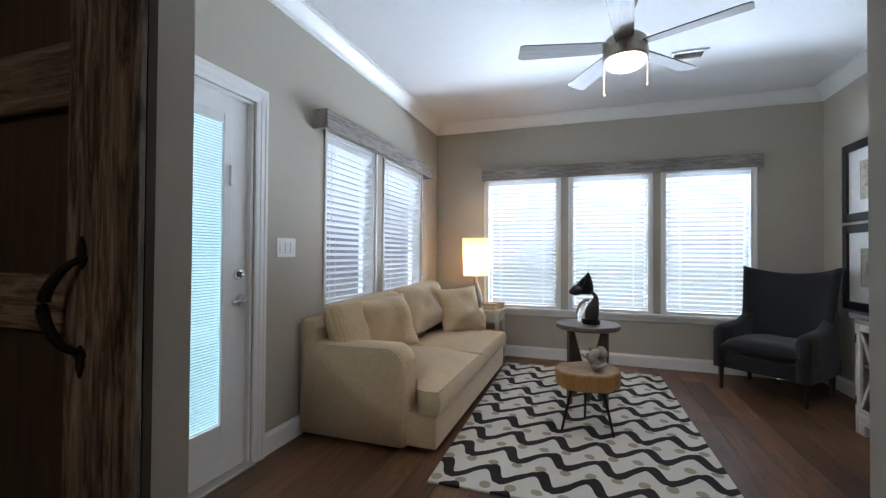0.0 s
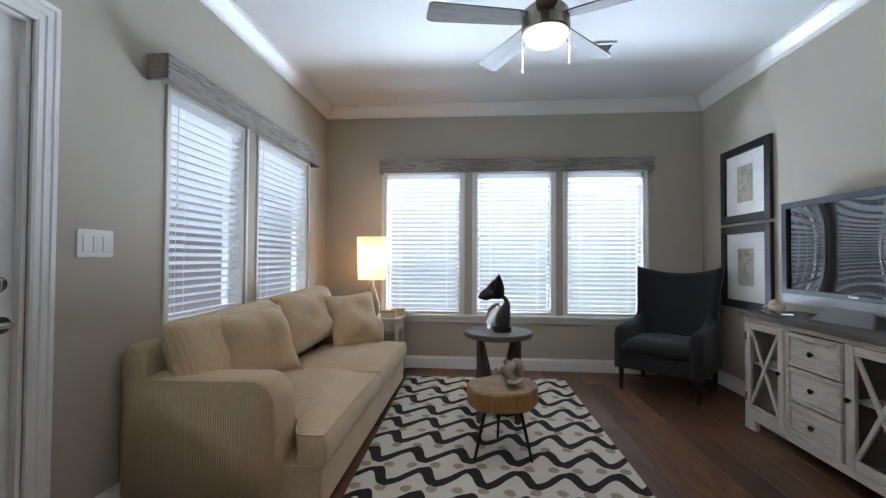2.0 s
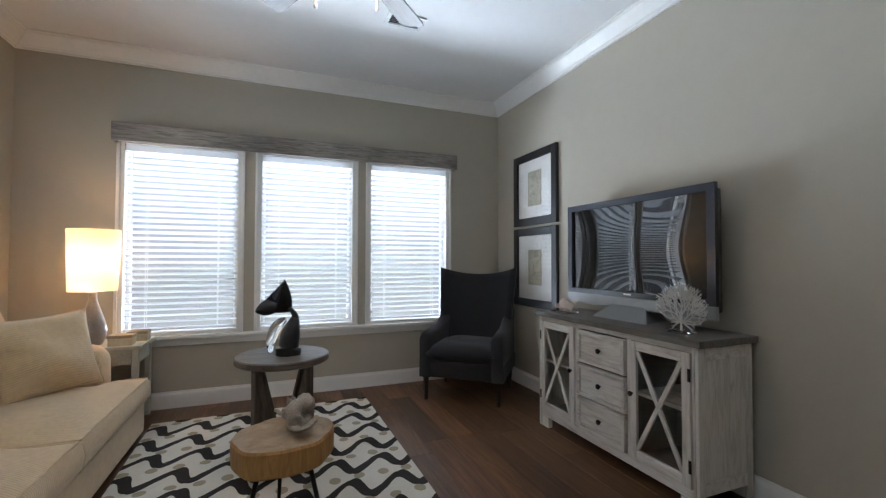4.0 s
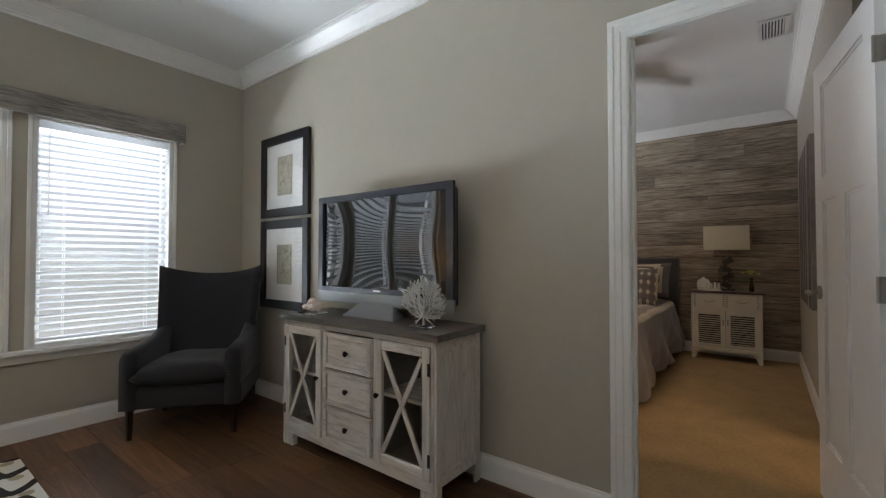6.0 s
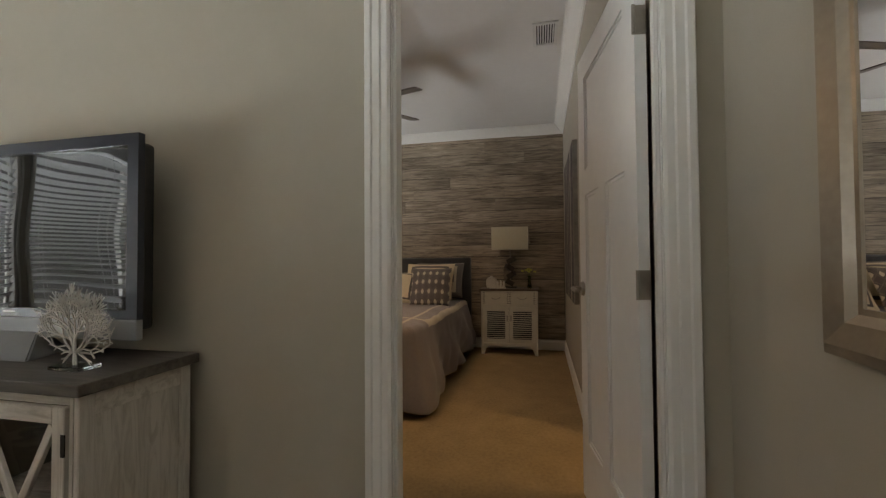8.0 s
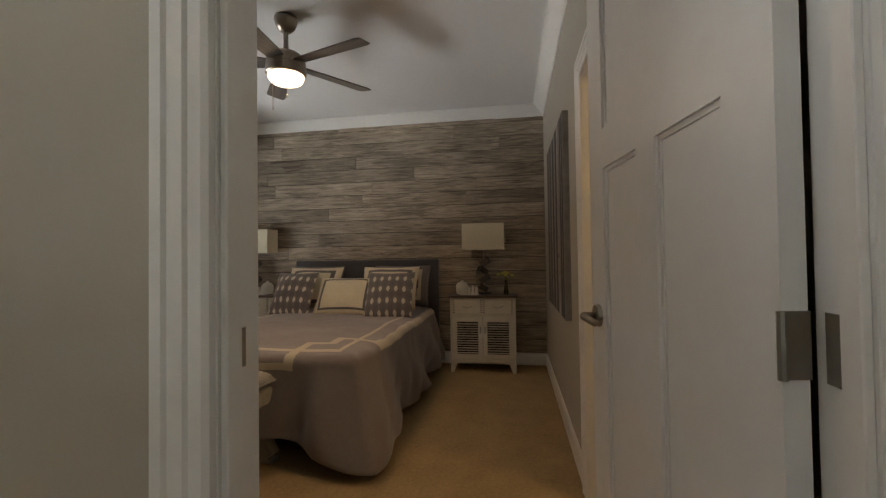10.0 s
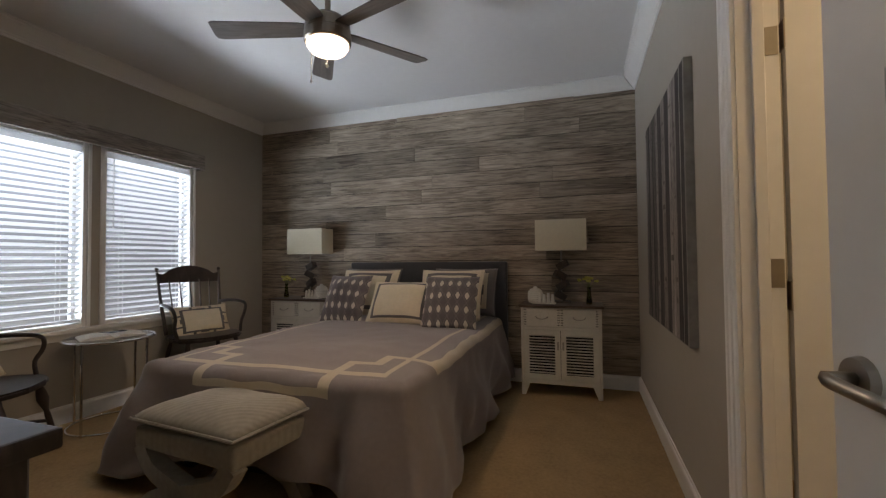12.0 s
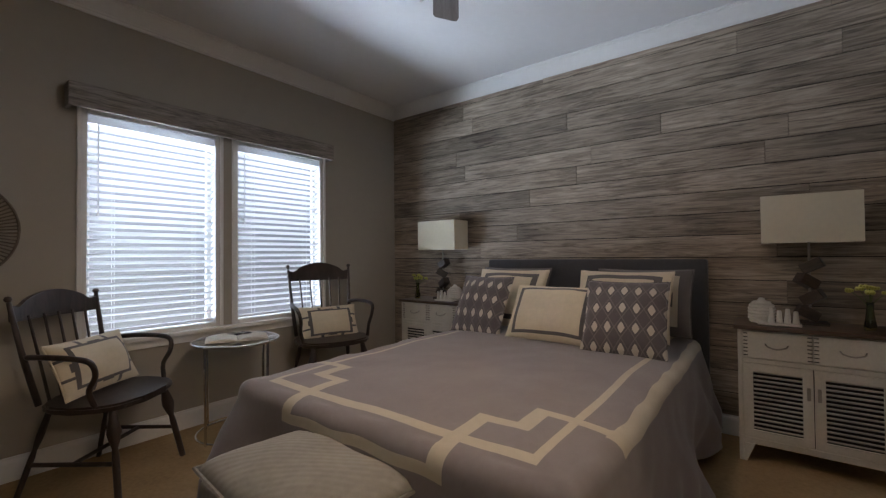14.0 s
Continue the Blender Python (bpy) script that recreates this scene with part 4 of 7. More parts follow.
def rug():
    m = mat("woven rug", (0.66, 0.63, 0.56), 0.95, vary=0.07, scale=8, bump=0.7, bscale=350)
    nt = m.node_tree
    n, l = nt.nodes, nt.links
    b = n["Principled BSDF"]
    base = b.inputs["Base Color"].links[0].from_socket

    def math_node(op, a, c=None, d=None):
        k = n.new("ShaderNodeMath")
        k.operation = op
        for i, v in enumerate((a, c, d)):
            if v is None:
                continue
            if isinstance(v, (int, float)):
                k.inputs[i].default_value = v
            else:
                l.new(v, k.inputs[i])
        return k.outputs[0]
    tc = n.new("ShaderNodeTexCoord")
    sp = n.new("ShaderNodeSeparateXYZ")
    l.new(tc.outputs["Object"], sp.inputs[0])
    wob = n.new("ShaderNodeTexNoise")
    wob.inputs["Scale"].default_value = 5.0
    l.new(tc.outputs["Object"], wob.inputs["Vector"])
    x, y = sp.outputs[0], sp.outputs[1]
    S, LAM = 0.245, 0.262
    w = 2 * math.pi / LAM
    yy = math_node("MULTIPLY_ADD", math_node("SUBTRACT", wob.outputs[0], 0.5), 0.06, y)
    row = math_node("FLOOR", math_node("DIVIDE", yy, S))
    slide = math_node("MULTIPLY", math_node("SINE", math_node("MULTIPLY", row, 2.3)), 0.05)
    # bands meander; each row leans with its height, so that the crests overhang
    loc = math_node("MULTIPLY", math_node("SUBTRACT", math_node("FRACT", math_node("DIVIDE", yy, S)), 0.5), S)
    xs = math_node("ADD", math_node("MULTIPLY_ADD", loc, -0.36, x), slide)
    arg = math_node("MULTIPLY", xs, w)
    gap = math_node("ABSOLUTE", math_node("MULTIPLY_ADD", math_node("SINE", arg), -0.066, loc))
    thick = math_node("MULTIPLY_ADD", math_node("ABSOLUTE", math_node("COSINE", math_node("ADD", arg, 0.25))), 0.024, 0.027)
    band = math_node("LESS_THAN", gap, thick)
    # tan dots between the bands
    fx = math_node("SUBTRACT", math_node("FRACT", math_node("MULTIPLY_ADD", x, 2 / LAM, 0.1)), 0.5)
    fy2 = math_node("SUBTRACT", S / 2, math_node("ABSOLUTE", loc))
    r = math_node("ADD", math_node("POWER", math_node("MULTIPLY", fx, LAM / 2), 2), math_node("POWER", fy2, 2))
    dot = math_node("LESS_THAN", r, 0.030 ** 2)
    m1, m2 = n.new("ShaderNodeMix"), n.new("ShaderNodeMix")
    for k in (m1, m2):
        k.data_type = "RGBA"
    l.new(dot, m1.inputs[0])
    l.new(base, m1.inputs[6])
    m1.inputs[7].default_value = (0.36, 0.31, 0.21, 1)
    l.new(band, m2.inputs[0])
    l.new(m1.outputs[2], m2.inputs[6])
    m2.inputs[7].default_value = (0.018, 0.014, 0.013, 1)
    l.new(m2.outputs[2], b.inputs["Base Color"])
    t = tagged(part("rug", box(-0.765, 0.765, -1.285, 1.285, 0, 0.013, 0.004, 2), m, at=pose(0.945, 4.235, 0.001, 0, 0, 1.2)), "cream rug with black wavy bands and tan dots", "rug")


rug()

TABLEGREY = wood("weathered grey brown table wood", (0.045, 0.036, 0.03), (0.17, 0.14, 0.12), grain=(1.5, 12, 12), scale=3, rough=0.45, per=0.05, bump=0.2)
TABLELEG = wood("dark weathered table leg", (0.035, 0.026, 0.02), (0.14, 0.105, 0.08), grain=(10, 10, 1.2), scale=3, rough=0.6, per=0.1, bump=0.3)


def side_table():
    cx, cy, h, r = 1.0, 4.51, 0.63, 0.252
    t = thing("side_table", (cx, cy, 0.014), "round grey wood side table with crossed stick legs on the rug", "side table")
    part("tabletop", lathe([(0, h - 0.04), (r - 0.012, h - 0.04), (r, h - 0.032), (r, h - 0.006), (r - 0.006, h), (0, h)], 48), TABLEGREY, t)
    for k in range(4):
        a = math.radians(45 + 90 * k)
        c, s = math.cos(a), math.sin(a)
        part("leg", box(-0.018, 0.018, -0.018, 0.018, 0.0, h - 0.041, 0.005), TABLELEG, t, at=pose(0.19 * c, 0.19 * s, 0, 0, 0, 45 + 90 * k))
        b = math.radians(45 + 90 * (k + 1))
        p = Vector((0.19 * c, 0.19 * s, h - 0.05))
        q = Vector((0.19 * math.cos(b), 0.19 * math.sin(b), h - 0.05))
        mid = (p + q) / 2 * 0.72
        for e in (p, q):
            d = Vector((mid.x, mid.y, 0.03)) - e
            part("brace", moved(box(-0.017, 0.017, -0.017, 0.017, -d.length / 2, d.length / 2, 0.002), Matrix.Translation(e + d / 2) @ d.to_track_quat("Z", "Y").to_matrix().to_4x4()), TABLELEG, t)


side_table()


def whale_tail():
    """A whale tail rising from a tapered base; one plain mesh."""
    bm = bmesh.new()
    body = curve([(0.0, 0, 0.0), (0.002, 0, 0.06), (0.01, 0, 0.12), (0.028, 0, 0.18), (0.034, 0, 0.215), (0.018, 0, 0.245), (-0.004, 0, 0.262)], 5)
    rs = [r.x for r in curve([(0.068, 0, 0), (0.071, 0, 0), (0.068, 0, 0), (0.044, 0, 0), (0.026, 0, 0), (0.019, 0, 0), (0.016, 0, 0)], 5)]
    tube(body, rs, 20, bm, flat=0.75)
    outline = [(0.012, 0.245), (0.016, 0.29), (0.006, 0.35), (-0.024, 0.425), (-0.036, 0.392), (-0.058, 0.364), (-0.092, 0.342), (-0.082, 0.318), (-0.056, 0.286), (-0.088, 0.304), (-0.118, 0.312), (-0.146, 0.298), (-0.175, 0.252), (-0.150, 0.236), (-0.128, 0.228), (-0.095, 0.232), (-0.06, 0.246), (-0.035, 0.236)]
    smooth = [(p.x, p.y) for p in curve([(a, b, 0) for a, b in outline] + [(*outline[0], 0)], 3)][:-1]
    fl = slab(smooth, -0.011, 0.011, 0.007, 3)
    merge(bm, moved(fl, pose(0, 0, 0, 90, 0, 0)))
    m = mat("dark patinated metal", (0.022, 0.023, 0.025), 0.38, 0.3, vary=0.3, bump=0.3, bscale=90)
    ob = part("whale_tail_figurine", bm, m, smooth=True, at=pose(1.028, 4.47, 0.6445, 0, 0, 6))
    tagged(ob, "dark metal whale tail figurine on the round side table", "figurine")


whale_tail()
bm = bmesh.new()
tube(curve([(-0.05, 0, 0.0), (-0.05, 0, 0.06), (-0.03, 0, 0.13), (0.0, 0, 0.17), (0.03, 0, 0.19)], 5), [0.012 + 0.02 * math.sin(math.pi * i / 20) for i in range(21)], 10, bm)
tagged(part("glass_figurine", bm, glass("clear art glass", (0.92, 0.95, 0.96), 0.05), smooth=True, at=pose(0.985, 4.57, 0.6445)), "clear pale glass figurine behind the whale tail", "figurine")


def stump_stool():
    cx, cy = 1.0, 3.94
    t = thing("stump_table", (cx, cy, 0.014), "live edge log slice table on black rod legs", "accent table")
    BARKLESS = wood("honey log side", (0.24, 0.105, 0.03), (0.50, 0.27, 0.09), grain=(9, 9, 1.5), scale=3, rough=0.5, per=0.02, bump=0.5)
    TOPW = wood("sawn log top", (0.22, 0.14, 0.075), (0.46, 0.33, 0.20), grain=(5, 5, 5), scale=2.2, rough=0.55, per=0.02, bump=0.2)
    bm = bmesh.new()
    n = 56
    rings = []
    for z, k in ((0.295, 0.96), (0.305, 0.99), (0.35, 1.0), (0.395, 1.0), (0.405, 0.965)):
        ring = []
        for i in range(n):
            a = 2 * math.pi * i / n
            r = 0.208 * k * (1 + 0.05 * math.sin(2 * a + 0.6) + 0.028 * math.sin(5 * a) + 0.014 * math.sin(9 * a + z * 9))
            ring.append(bm.verts.new((r * math.cos(a), r * math.sin(a), z)))
        rings.append(ring)
    for p, q in zip(rings, rings[1:]):
        for i in range(n):
            bm.faces.new((p[i], p[(i + 1) % n], q[(i + 1) % n], q[i]))
    bm.faces.new(rings[0])
    top = bm.faces.new(rings[-1])
    top.material_index = 1
    part("log_slab", bm, [BARKLESS, TOPW], t)
    for a in (215, 325, 95):
        c, s = math.cos(math.radians(a)), math.sin(math.radians(a))
        part("leg", rod((0.20 * c, 0.20 * s, 0.0), (0.12 * c, 0.12 * s, 0.296), 0.008, 0.011, 10), BLACKIRON, t)
        part("mounting_plate", rod((0.12 * c, 0.12 * s, 0.288), (0.12 * c, 0.12 * s, 0.2945), 0.03, n=14), BLACKIRON, t)


stump_stool()


def conch():
    bm = bmesh.new()
    pts, rs = [], []
    for i in range(60):
        f = i / 59
        a = f * 4.2 * 2 * math.pi
        rad = 0.005 + 0.045 * f ** 1.6
        pts.append((-0.09 + 0.14 * f ** 0.8, rad * math.cos(a), 0.052 + rad * math.sin(a)))
        rs.append(0.006 + 0.036 * f ** 1.5)
    tube(pts, rs, 10, bm)
    for k in range(9):
        a = k * 0.9
        rod((0.0 + 0.012 * k - 0.03, 0.05 * math.cos(a), 0.06 + 0.045 * math.sin(a)), (0.0 + 0.013 * k - 0.04, 0.078 * math.cos(a), 0.062 + 0.07 * abs(math.sin(a))), 0.014, 0.002, 7, bm)
    tube(curve([(0.02, -0.03, 0.02), (0.07, -0.07, 0.015), (0.10, -0.06, 0.02), (0.11, 0.0, 0.03)], 6), [0.02] * 19, 8, bm, flat=0.4)
    m = mat("mottled sea shell", (0.30, 0.255, 0.21), 0.5, vary=0.5, scale=22, bump=0.6, bscale=70)
    ob = part("conch_shell", bm, m, smooth=True, at=pose(1.03, 3.94, 0.425, 0, 0, -35))
    lo = min(v.co.z for v in ob.data.vertices)
    ob.location.z = 0.4195 - lo
    tagged(ob, "spiky mottled brown conch shell on the log table", "sea shell")


conch()

CHAR = fabric("charcoal upholstery", (0.013, 0.013, 0.016), bump=0.3, vary=0.12, sheen=0.15)


def armchair():
    t = thing("armchair", (2.58, 5.36, 0.0), "charcoal fabric wingback armchair with dark tapered legs in the corner", "armchair", turn=-40.0)
    # local: faces -y, width along x
    W = 0.36
    part("seat_base", box(-W, W, -0.33, 0.30, 0.20, 0.33, 0.02, 3), CHAR, t, smooth=True)
    part("seat_cushion", cushion(0.58, 0.60, 0.17, 8, 20, 0.35, seed=4), CHAR, t, smooth=True, at=pose(0, -0.06, 0.40))
    bm = bmesh.new()
    rows = []
    for i in range(13):
        f = i / 12
        z = 0.32 + 0.74 * f
        half = 0.315 + 0.05 * f ** 1.2
        row = []
        for j in range(13):
            u = 2 * j / 12 - 1
            lift = 0.065 * abs(u) ** 2.2 * f ** 3 - 0.015 * f ** 3
            y = 0.20 + 0.15 * f - 0.12 * abs(u) ** 3 * (1 - 0.25 * f)
            row.append((u * half, y, z + lift))
        rows.append(row)
    front = [[bm.verts.new(c) for c in row] for row in rows]
    back = [[bm.verts.new((c[0] * 1.02, c[1] + 0.075, c[2] - (0.01 if i == 12 else 0))) for c in row] for i, row in enumerate(rows)]
    for g in (front, back):
        for i in range(12):
            for j in range(12):
                bm.faces.new((g[i][j], g[i][j + 1], g[i + 1][j + 1], g[i + 1][j]))
    for i in range(12):
        for j in (0, 12):
            bm.faces.new((front[i][j], front[i + 1][j], back[i + 1][j], back[i][j]))
    for j in range(12):
        for i in (0, 12):
            bm.faces.new((front[i][j], front[i][j + 1], back[i][j + 1], back[i][j]))
    part("backrest", bm, CHAR, t, smooth=True)
    for s in (-1, 1):
        bm = bmesh.new()
        pr = []
        for y, z, w in ((-0.34, 0.545, 0.045), (-0.30, 0.575, 0.05), (-0.15, 0.585, 0.05), (0.05, 0.60, 0.05), (0.20, 0.66, 0.05), (0.30, 0.74, 0.045)):
            pr.append([bm.verts.new((s * (W - 0.055) + dx * w, y, zz)) for dx, zz in ((-1, 0.20), (-1, z - 0.03), (-0.6, z - 0.004), (0, z), (0.6, z - 0.004), (1, z - 0.03), (1, 0.20))])
        for a, b in zip(pr, pr[1:]):
            for i in range(7):
                bm.faces.new((a[i], a[(i + 1) % 7], b[(i + 1) % 7], b[i]))
        bm.faces.new(pr[0])
        bm.faces.new(pr[-1][::-1])
        part("arm", bm, CHAR, t, smooth=True)
        for y in (-0.29, 0.25):
            bm = rod((s * 0.31, y, 0.0), (s * 0.31, y, 0.20), 0.017, 0.026, 4)
            part("leg", bm, mat("espresso leg", (0.02, 0.012, 0.009), 0.35), t)


armchair()

WASH = wood("whitewashed cabinet wood", (0.30, 0.26, 0.21), (0.66, 0.62, 0.56), grain=(12, 12, 1.4), scale=2.6, rough=0.7, per=0.06, bump=0.3, contrast=(0.28, 0.55))
WASHH = wood("whitewashed cabinet rail", (0.30, 0.26, 0.21), (0.66, 0.62, 0.56), grain=(12, 1.4, 12), scale=2.6, rough=0.7, per=0.06, bump=0.3, contrast=(0.28, 0.55))
GREYTOP = wood("grey brown cabinet top", (0.05, 0.043, 0.038), (0.19, 0.17, 0.15), grain=(12, 1.4, 12), scale=2.6, rough=0.42, per=0.05, bump=0.2)
# shade inside the cabinet is put into this darker colour
SHADEIN = mat("dim cabinet inside", (0.16, 0.135, 0.105), 0.8, vary=0.15)


def console():
    x0, x1, y0, y1, H = 2.745, 3.12, 3.295, 4.535, 0.815
    t = thing("console_cabinet", (0, 0, 0), "whitewashed wooden console with glass X doors and three drawers", "cabinet")
    part("top", box(x0 - 0.022, x1 + 0.012, y0 - 0.025, y1 + 0.025, H - 0.034, H, 0.004, 2), GREYTOP, t)
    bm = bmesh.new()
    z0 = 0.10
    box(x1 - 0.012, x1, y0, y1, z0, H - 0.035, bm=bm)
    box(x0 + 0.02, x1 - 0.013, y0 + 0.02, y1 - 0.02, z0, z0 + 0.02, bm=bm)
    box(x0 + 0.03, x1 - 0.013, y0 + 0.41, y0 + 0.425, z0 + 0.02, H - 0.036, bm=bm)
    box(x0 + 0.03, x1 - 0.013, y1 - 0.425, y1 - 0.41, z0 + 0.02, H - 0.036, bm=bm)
    part("carcass", bm, SHADEIN, t)
    for y in (y0, y1 - 0.018):
        part("side_panel", box(x0 + 0.045, x1 - 0.045, y + 0.004, y + 0.014, z0, H - 0.035), WASH, t)
        for a, b in ((x0, x0 + 0.045), (x1 - 0.045, x1)):
            part("post", box(a, b, y, y + 0.018, 0.0, H - 0.035, 0.003), WASH, t)
        part("side_rail", box(x0 + 0.0455, x1 - 0.0455, y, y + 0.018, z0, z0 + 0.06, 0.002), WASHH, t)
        part("side_rail", box(x0 + 0.0455, x1 - 0.0455, y, y + 0.018, H - 0.10, H - 0.036, 0.002), WASHH, t)
    ys = [y0, y0 + 0.412, y1 - 0.412, y1]
    for y in (y0, y1 - 0.03):
        part("stile", box(x0 - 0.001, x0 + 0.018, y + (0.0185 if y == y0 else 0), y + (0.03 if y == y0 else 0.0115), 0.0, H - 0.036), WASH, t)
    part("apron", box(x0 + 0.001, x0 + 0.018, y0 + 0.031, y1 - 0.031, 0.075, 0.125, 0.002), WASHH, t)
    part("top_rail", box(x0 + 0.001, x0 + 0.018, y0 + 0.031, y1 - 0.031, H - 0.065, H - 0.036, 0.002), WASHH, t)
    for y in (y0 + 0.395, y1 - 0.42):
        part("mullion", box(x0 + 0.001, x0 + 0.018, y, y + 0.025, 0.1255, H - 0.0655, 0.002), WASH, t)
    for y in (y0 + 0.031, y1 - 0.031 - 0.07):
        part("foot", box(x0 + 0.001, x0 + 0.04, y, y + 0.07, 0.0, 0.0745, 0.004), WASH, t)
    CG = thin_glass("cabinet glass", (0.93, 0.93, 0.93))
    KNOB = mat("dark bronze knob", (0.02, 0.016, 0.013), 0.4, 0.7)
    for k, (a, b) in enumerate(((y0 + 0.033, y0 + 0.393), (y1 - 0.393, y1 - 0.033))):
        lo, hi = 0.128, H - 0.068
        d = part("door", merge(box(x0 - 0.012, x0 + 0.008, a, a + 0.045, lo, hi, 0.002), box(x0 - 0.012, x0 + 0.008, b - 0.045, b, lo, hi, 0.002)), WASH, t)
        part("door_rail", box(x0 - 0.012, x0 + 0.008, a + 0.0455, b - 0.0455, lo, lo + 0.05, 0.002), WASHH, d)
        part("door_rail", box(x0 - 0.012, x0 + 0.008, a + 0.0455, b - 0.0455, hi - 0.045, hi, 0.002), WASHH, d)
        ya, yb, za, zb = a + 0.046, b - 0.046, lo + 0.051, hi - 0.046
        ln = math.hypot(yb - ya, zb - za) - 0.012
        ang = math.degrees(math.atan2(zb - za, yb - ya))
        for s in (1, -1):
            part("x_bar", box(-0.007, 0.007, -ln / 2, ln / 2, -0.012, 0.012, 0.002), WASHH, d, at=pose(x0 - 0.004 + (0.003 if s > 0 else 0), (ya + yb) / 2, (za + zb) / 2, s * ang, 0, 0))
        g = part("pane", quad((x0 + 0.010, ya - 0.01, za - 0.01), (0, yb - ya + 0.02, 0), (0, 0, zb - za + 0.02)), CG, d)
        g.visible_shadow = False
        yk = b - 0.022 if k == 0 else a + 0.022
        kb = moved(lathe([(0, 0.026), (0.009, 0.025), (0.014, 0.02), (0.013, 0.013), (0.006, 0.008), (0.006, 0)], 14), pose(x0 - 0.012, yk, 0.47, 0, -90, 0))
        part("knob", kb, KNOB, d, smooth=True)
        yh = a + 0.004 if k == 0 else b - 0.004
        for z in (lo + 0.1, hi - 0.1):
            part("hinge", box(x0 - 0.014, x0 - 0.011, yh - 0.007, yh + 0.007, z - 0.03, z + 0.03), KNOB, d)
        part("shelf", box(x0 + 0.03, x1 - 0.015, a, b, 0.455, 0.473), WASHH, t)
    a, b = y0 + 0.423, y1 - 0.423
    for i in range(3):
        lo = 0.130 + i * 0.207
        hi = lo + 0.197
        dr = part("drawer", box(x0 - 0.004, x0 + 0.012, a + 0.002, b - 0.002, lo, hi, 0.002), WASHH, t)
        bm = bmesh.new()
        for q in ((a + 0.003, a + 0.028, lo + 0.002, hi - 0.002), (b - 0.028, b - 0.003, lo + 0.002, hi - 0.002), (a + 0.028, b - 0.028, lo + 0.002, lo + 0.027), (a + 0.028, b - 0.028, hi - 0.027, hi - 0.002)):
            box(x0 - 0.016, x0 - 0.0041, *q, 0.003, bm=bm)
        part("drawer_moulding", bm, WASHH, dr)
        part("knob", moved(lathe([(0, 0.028), (0.010, 0.027), (0.016, 0.021), (0.014, 0.013), (0.006, 0.008), (0.006, 0)], 14), pose(x0 - 0.004, (a + b) / 2, (lo + hi) / 2, 0, -90, 0)), KNOB, dr, smooth=True)


console()


def television():
    x, y0, y1, z0, z1 = 2.985, 3.368, 4.495, 0.88, 1.572
    t = thing("television", (0, 0, 0), "flat screen television with silver lower bezel on the console", "television")
    BEZ = mat("dark blue grey glossy bezel", (0.030, 0.034, 0.045), 0.25, vary=0.05)
    SILV = mat("satin silver plastic", (0.27, 0.28, 0.28), 0.4, 0.2, vary=0.04)
    part("back_shell", box(x + 0.012, x + 0.075, y0 + 0.02, y1 - 0.02, z0 + 0.03, z1 - 0.02, 0.02, 3), mat("black shell plastic", (0.015, 0.015, 0.016), 0.5), t)
    bm = bmesh.new()
    for q in ((y0, y0 + 0.045, z0 + 0.07, z1), (y1 - 0.045, y1, z0 + 0.07, z1), (y0 + 0.045, y1 - 0.045, z1 - 0.04, z1), (y0 + 0.045, y1 - 0.045, z0 + 0.07, z0 + 0.10)):
        box(x - 0.012, x + 0.012, *q, bm=bm)
    part("bezel", bm, BEZ, t)
    part("lower_bezel", box(x - 0.013, x + 0.012, y0, y1, z0, z0 + 0.0695, 0.005, 2), SILV, t)
    scr = bmesh.new()
    nx, nz = 60, 36
    grid = []
    for i in range(nx + 1):
        col = []
        for j in range(nz + 1):
            u, v = 2 * i / nx - 1, 2 * j / nz - 1
            bow = 0.0105 * (1 - math.cos(math.pi * u)) * (1 - 0.55 * v * v) + 0.006 * (1 - math.cos(math.pi * v))
            col.append(scr.verts.new((x - 0.006 + bow * 0.45, y0 + 0.046 + (y1 - y0 - 0.092) * i / nx, z0 + 0.101 + (z1 - z0 - 0.142) * j / nz)))
        grid.append(col)
    for i in range(nx):
        for j in range(nz):
            scr.faces.new((grid[i][j], grid[i + 1][j], grid[i + 1][j + 1], grid[i][j + 1]))
    SCREEN = mat("switched off glossy screen", (0.006, 0.007, 0.009), 0.012, vary=0.02, spec=0.9)
    part("screen", scr, SCREEN, t, "dark reflective screen, switched off", smooth=True)
    part("logo_bar", box(x - 0.0145, x - 0.0125, 3.90, 3.96, z0 + 0.085, z0 + 0.093), mat("pale logo bar", (0.6, 0.6, 0.6), 0.4), t)
    bm = bmesh.new()
    lo = [bm.verts.new(c) for c in ((x - 0.10, 3.71, 0.0), (x - 0.10, 4.15, 0.0), (x + 0.09, 4.08, 0.0), (x + 0.09, 3.78, 0.0))]
    hi = [bm.verts.new(c) for c in ((x - 0.005, 3.80, 0.09), (x - 0.005, 4.06, 0.09), (x + 0.03, 4.02, 0.09), (x + 0.03, 3.84, 0.09))]
    bm.faces.new(lo)
    bm.faces.new(hi)
    for i in range(4):
        bm.faces.new((lo[i], lo[(i + 1) % 4], hi[(i + 1) % 4], hi[i]))
    bmesh.ops.bevel(bm, geom=bm.edges[:], offset=0.006, segments=2, affect="EDGES")
    part("stand", bm, SILV, t, at=pose(0, 0, 0.816))
    part("neck", box(x + 0.0, x + 0.05, 3.84, 4.02, 0.90, 0.96), SILV, t)


television()


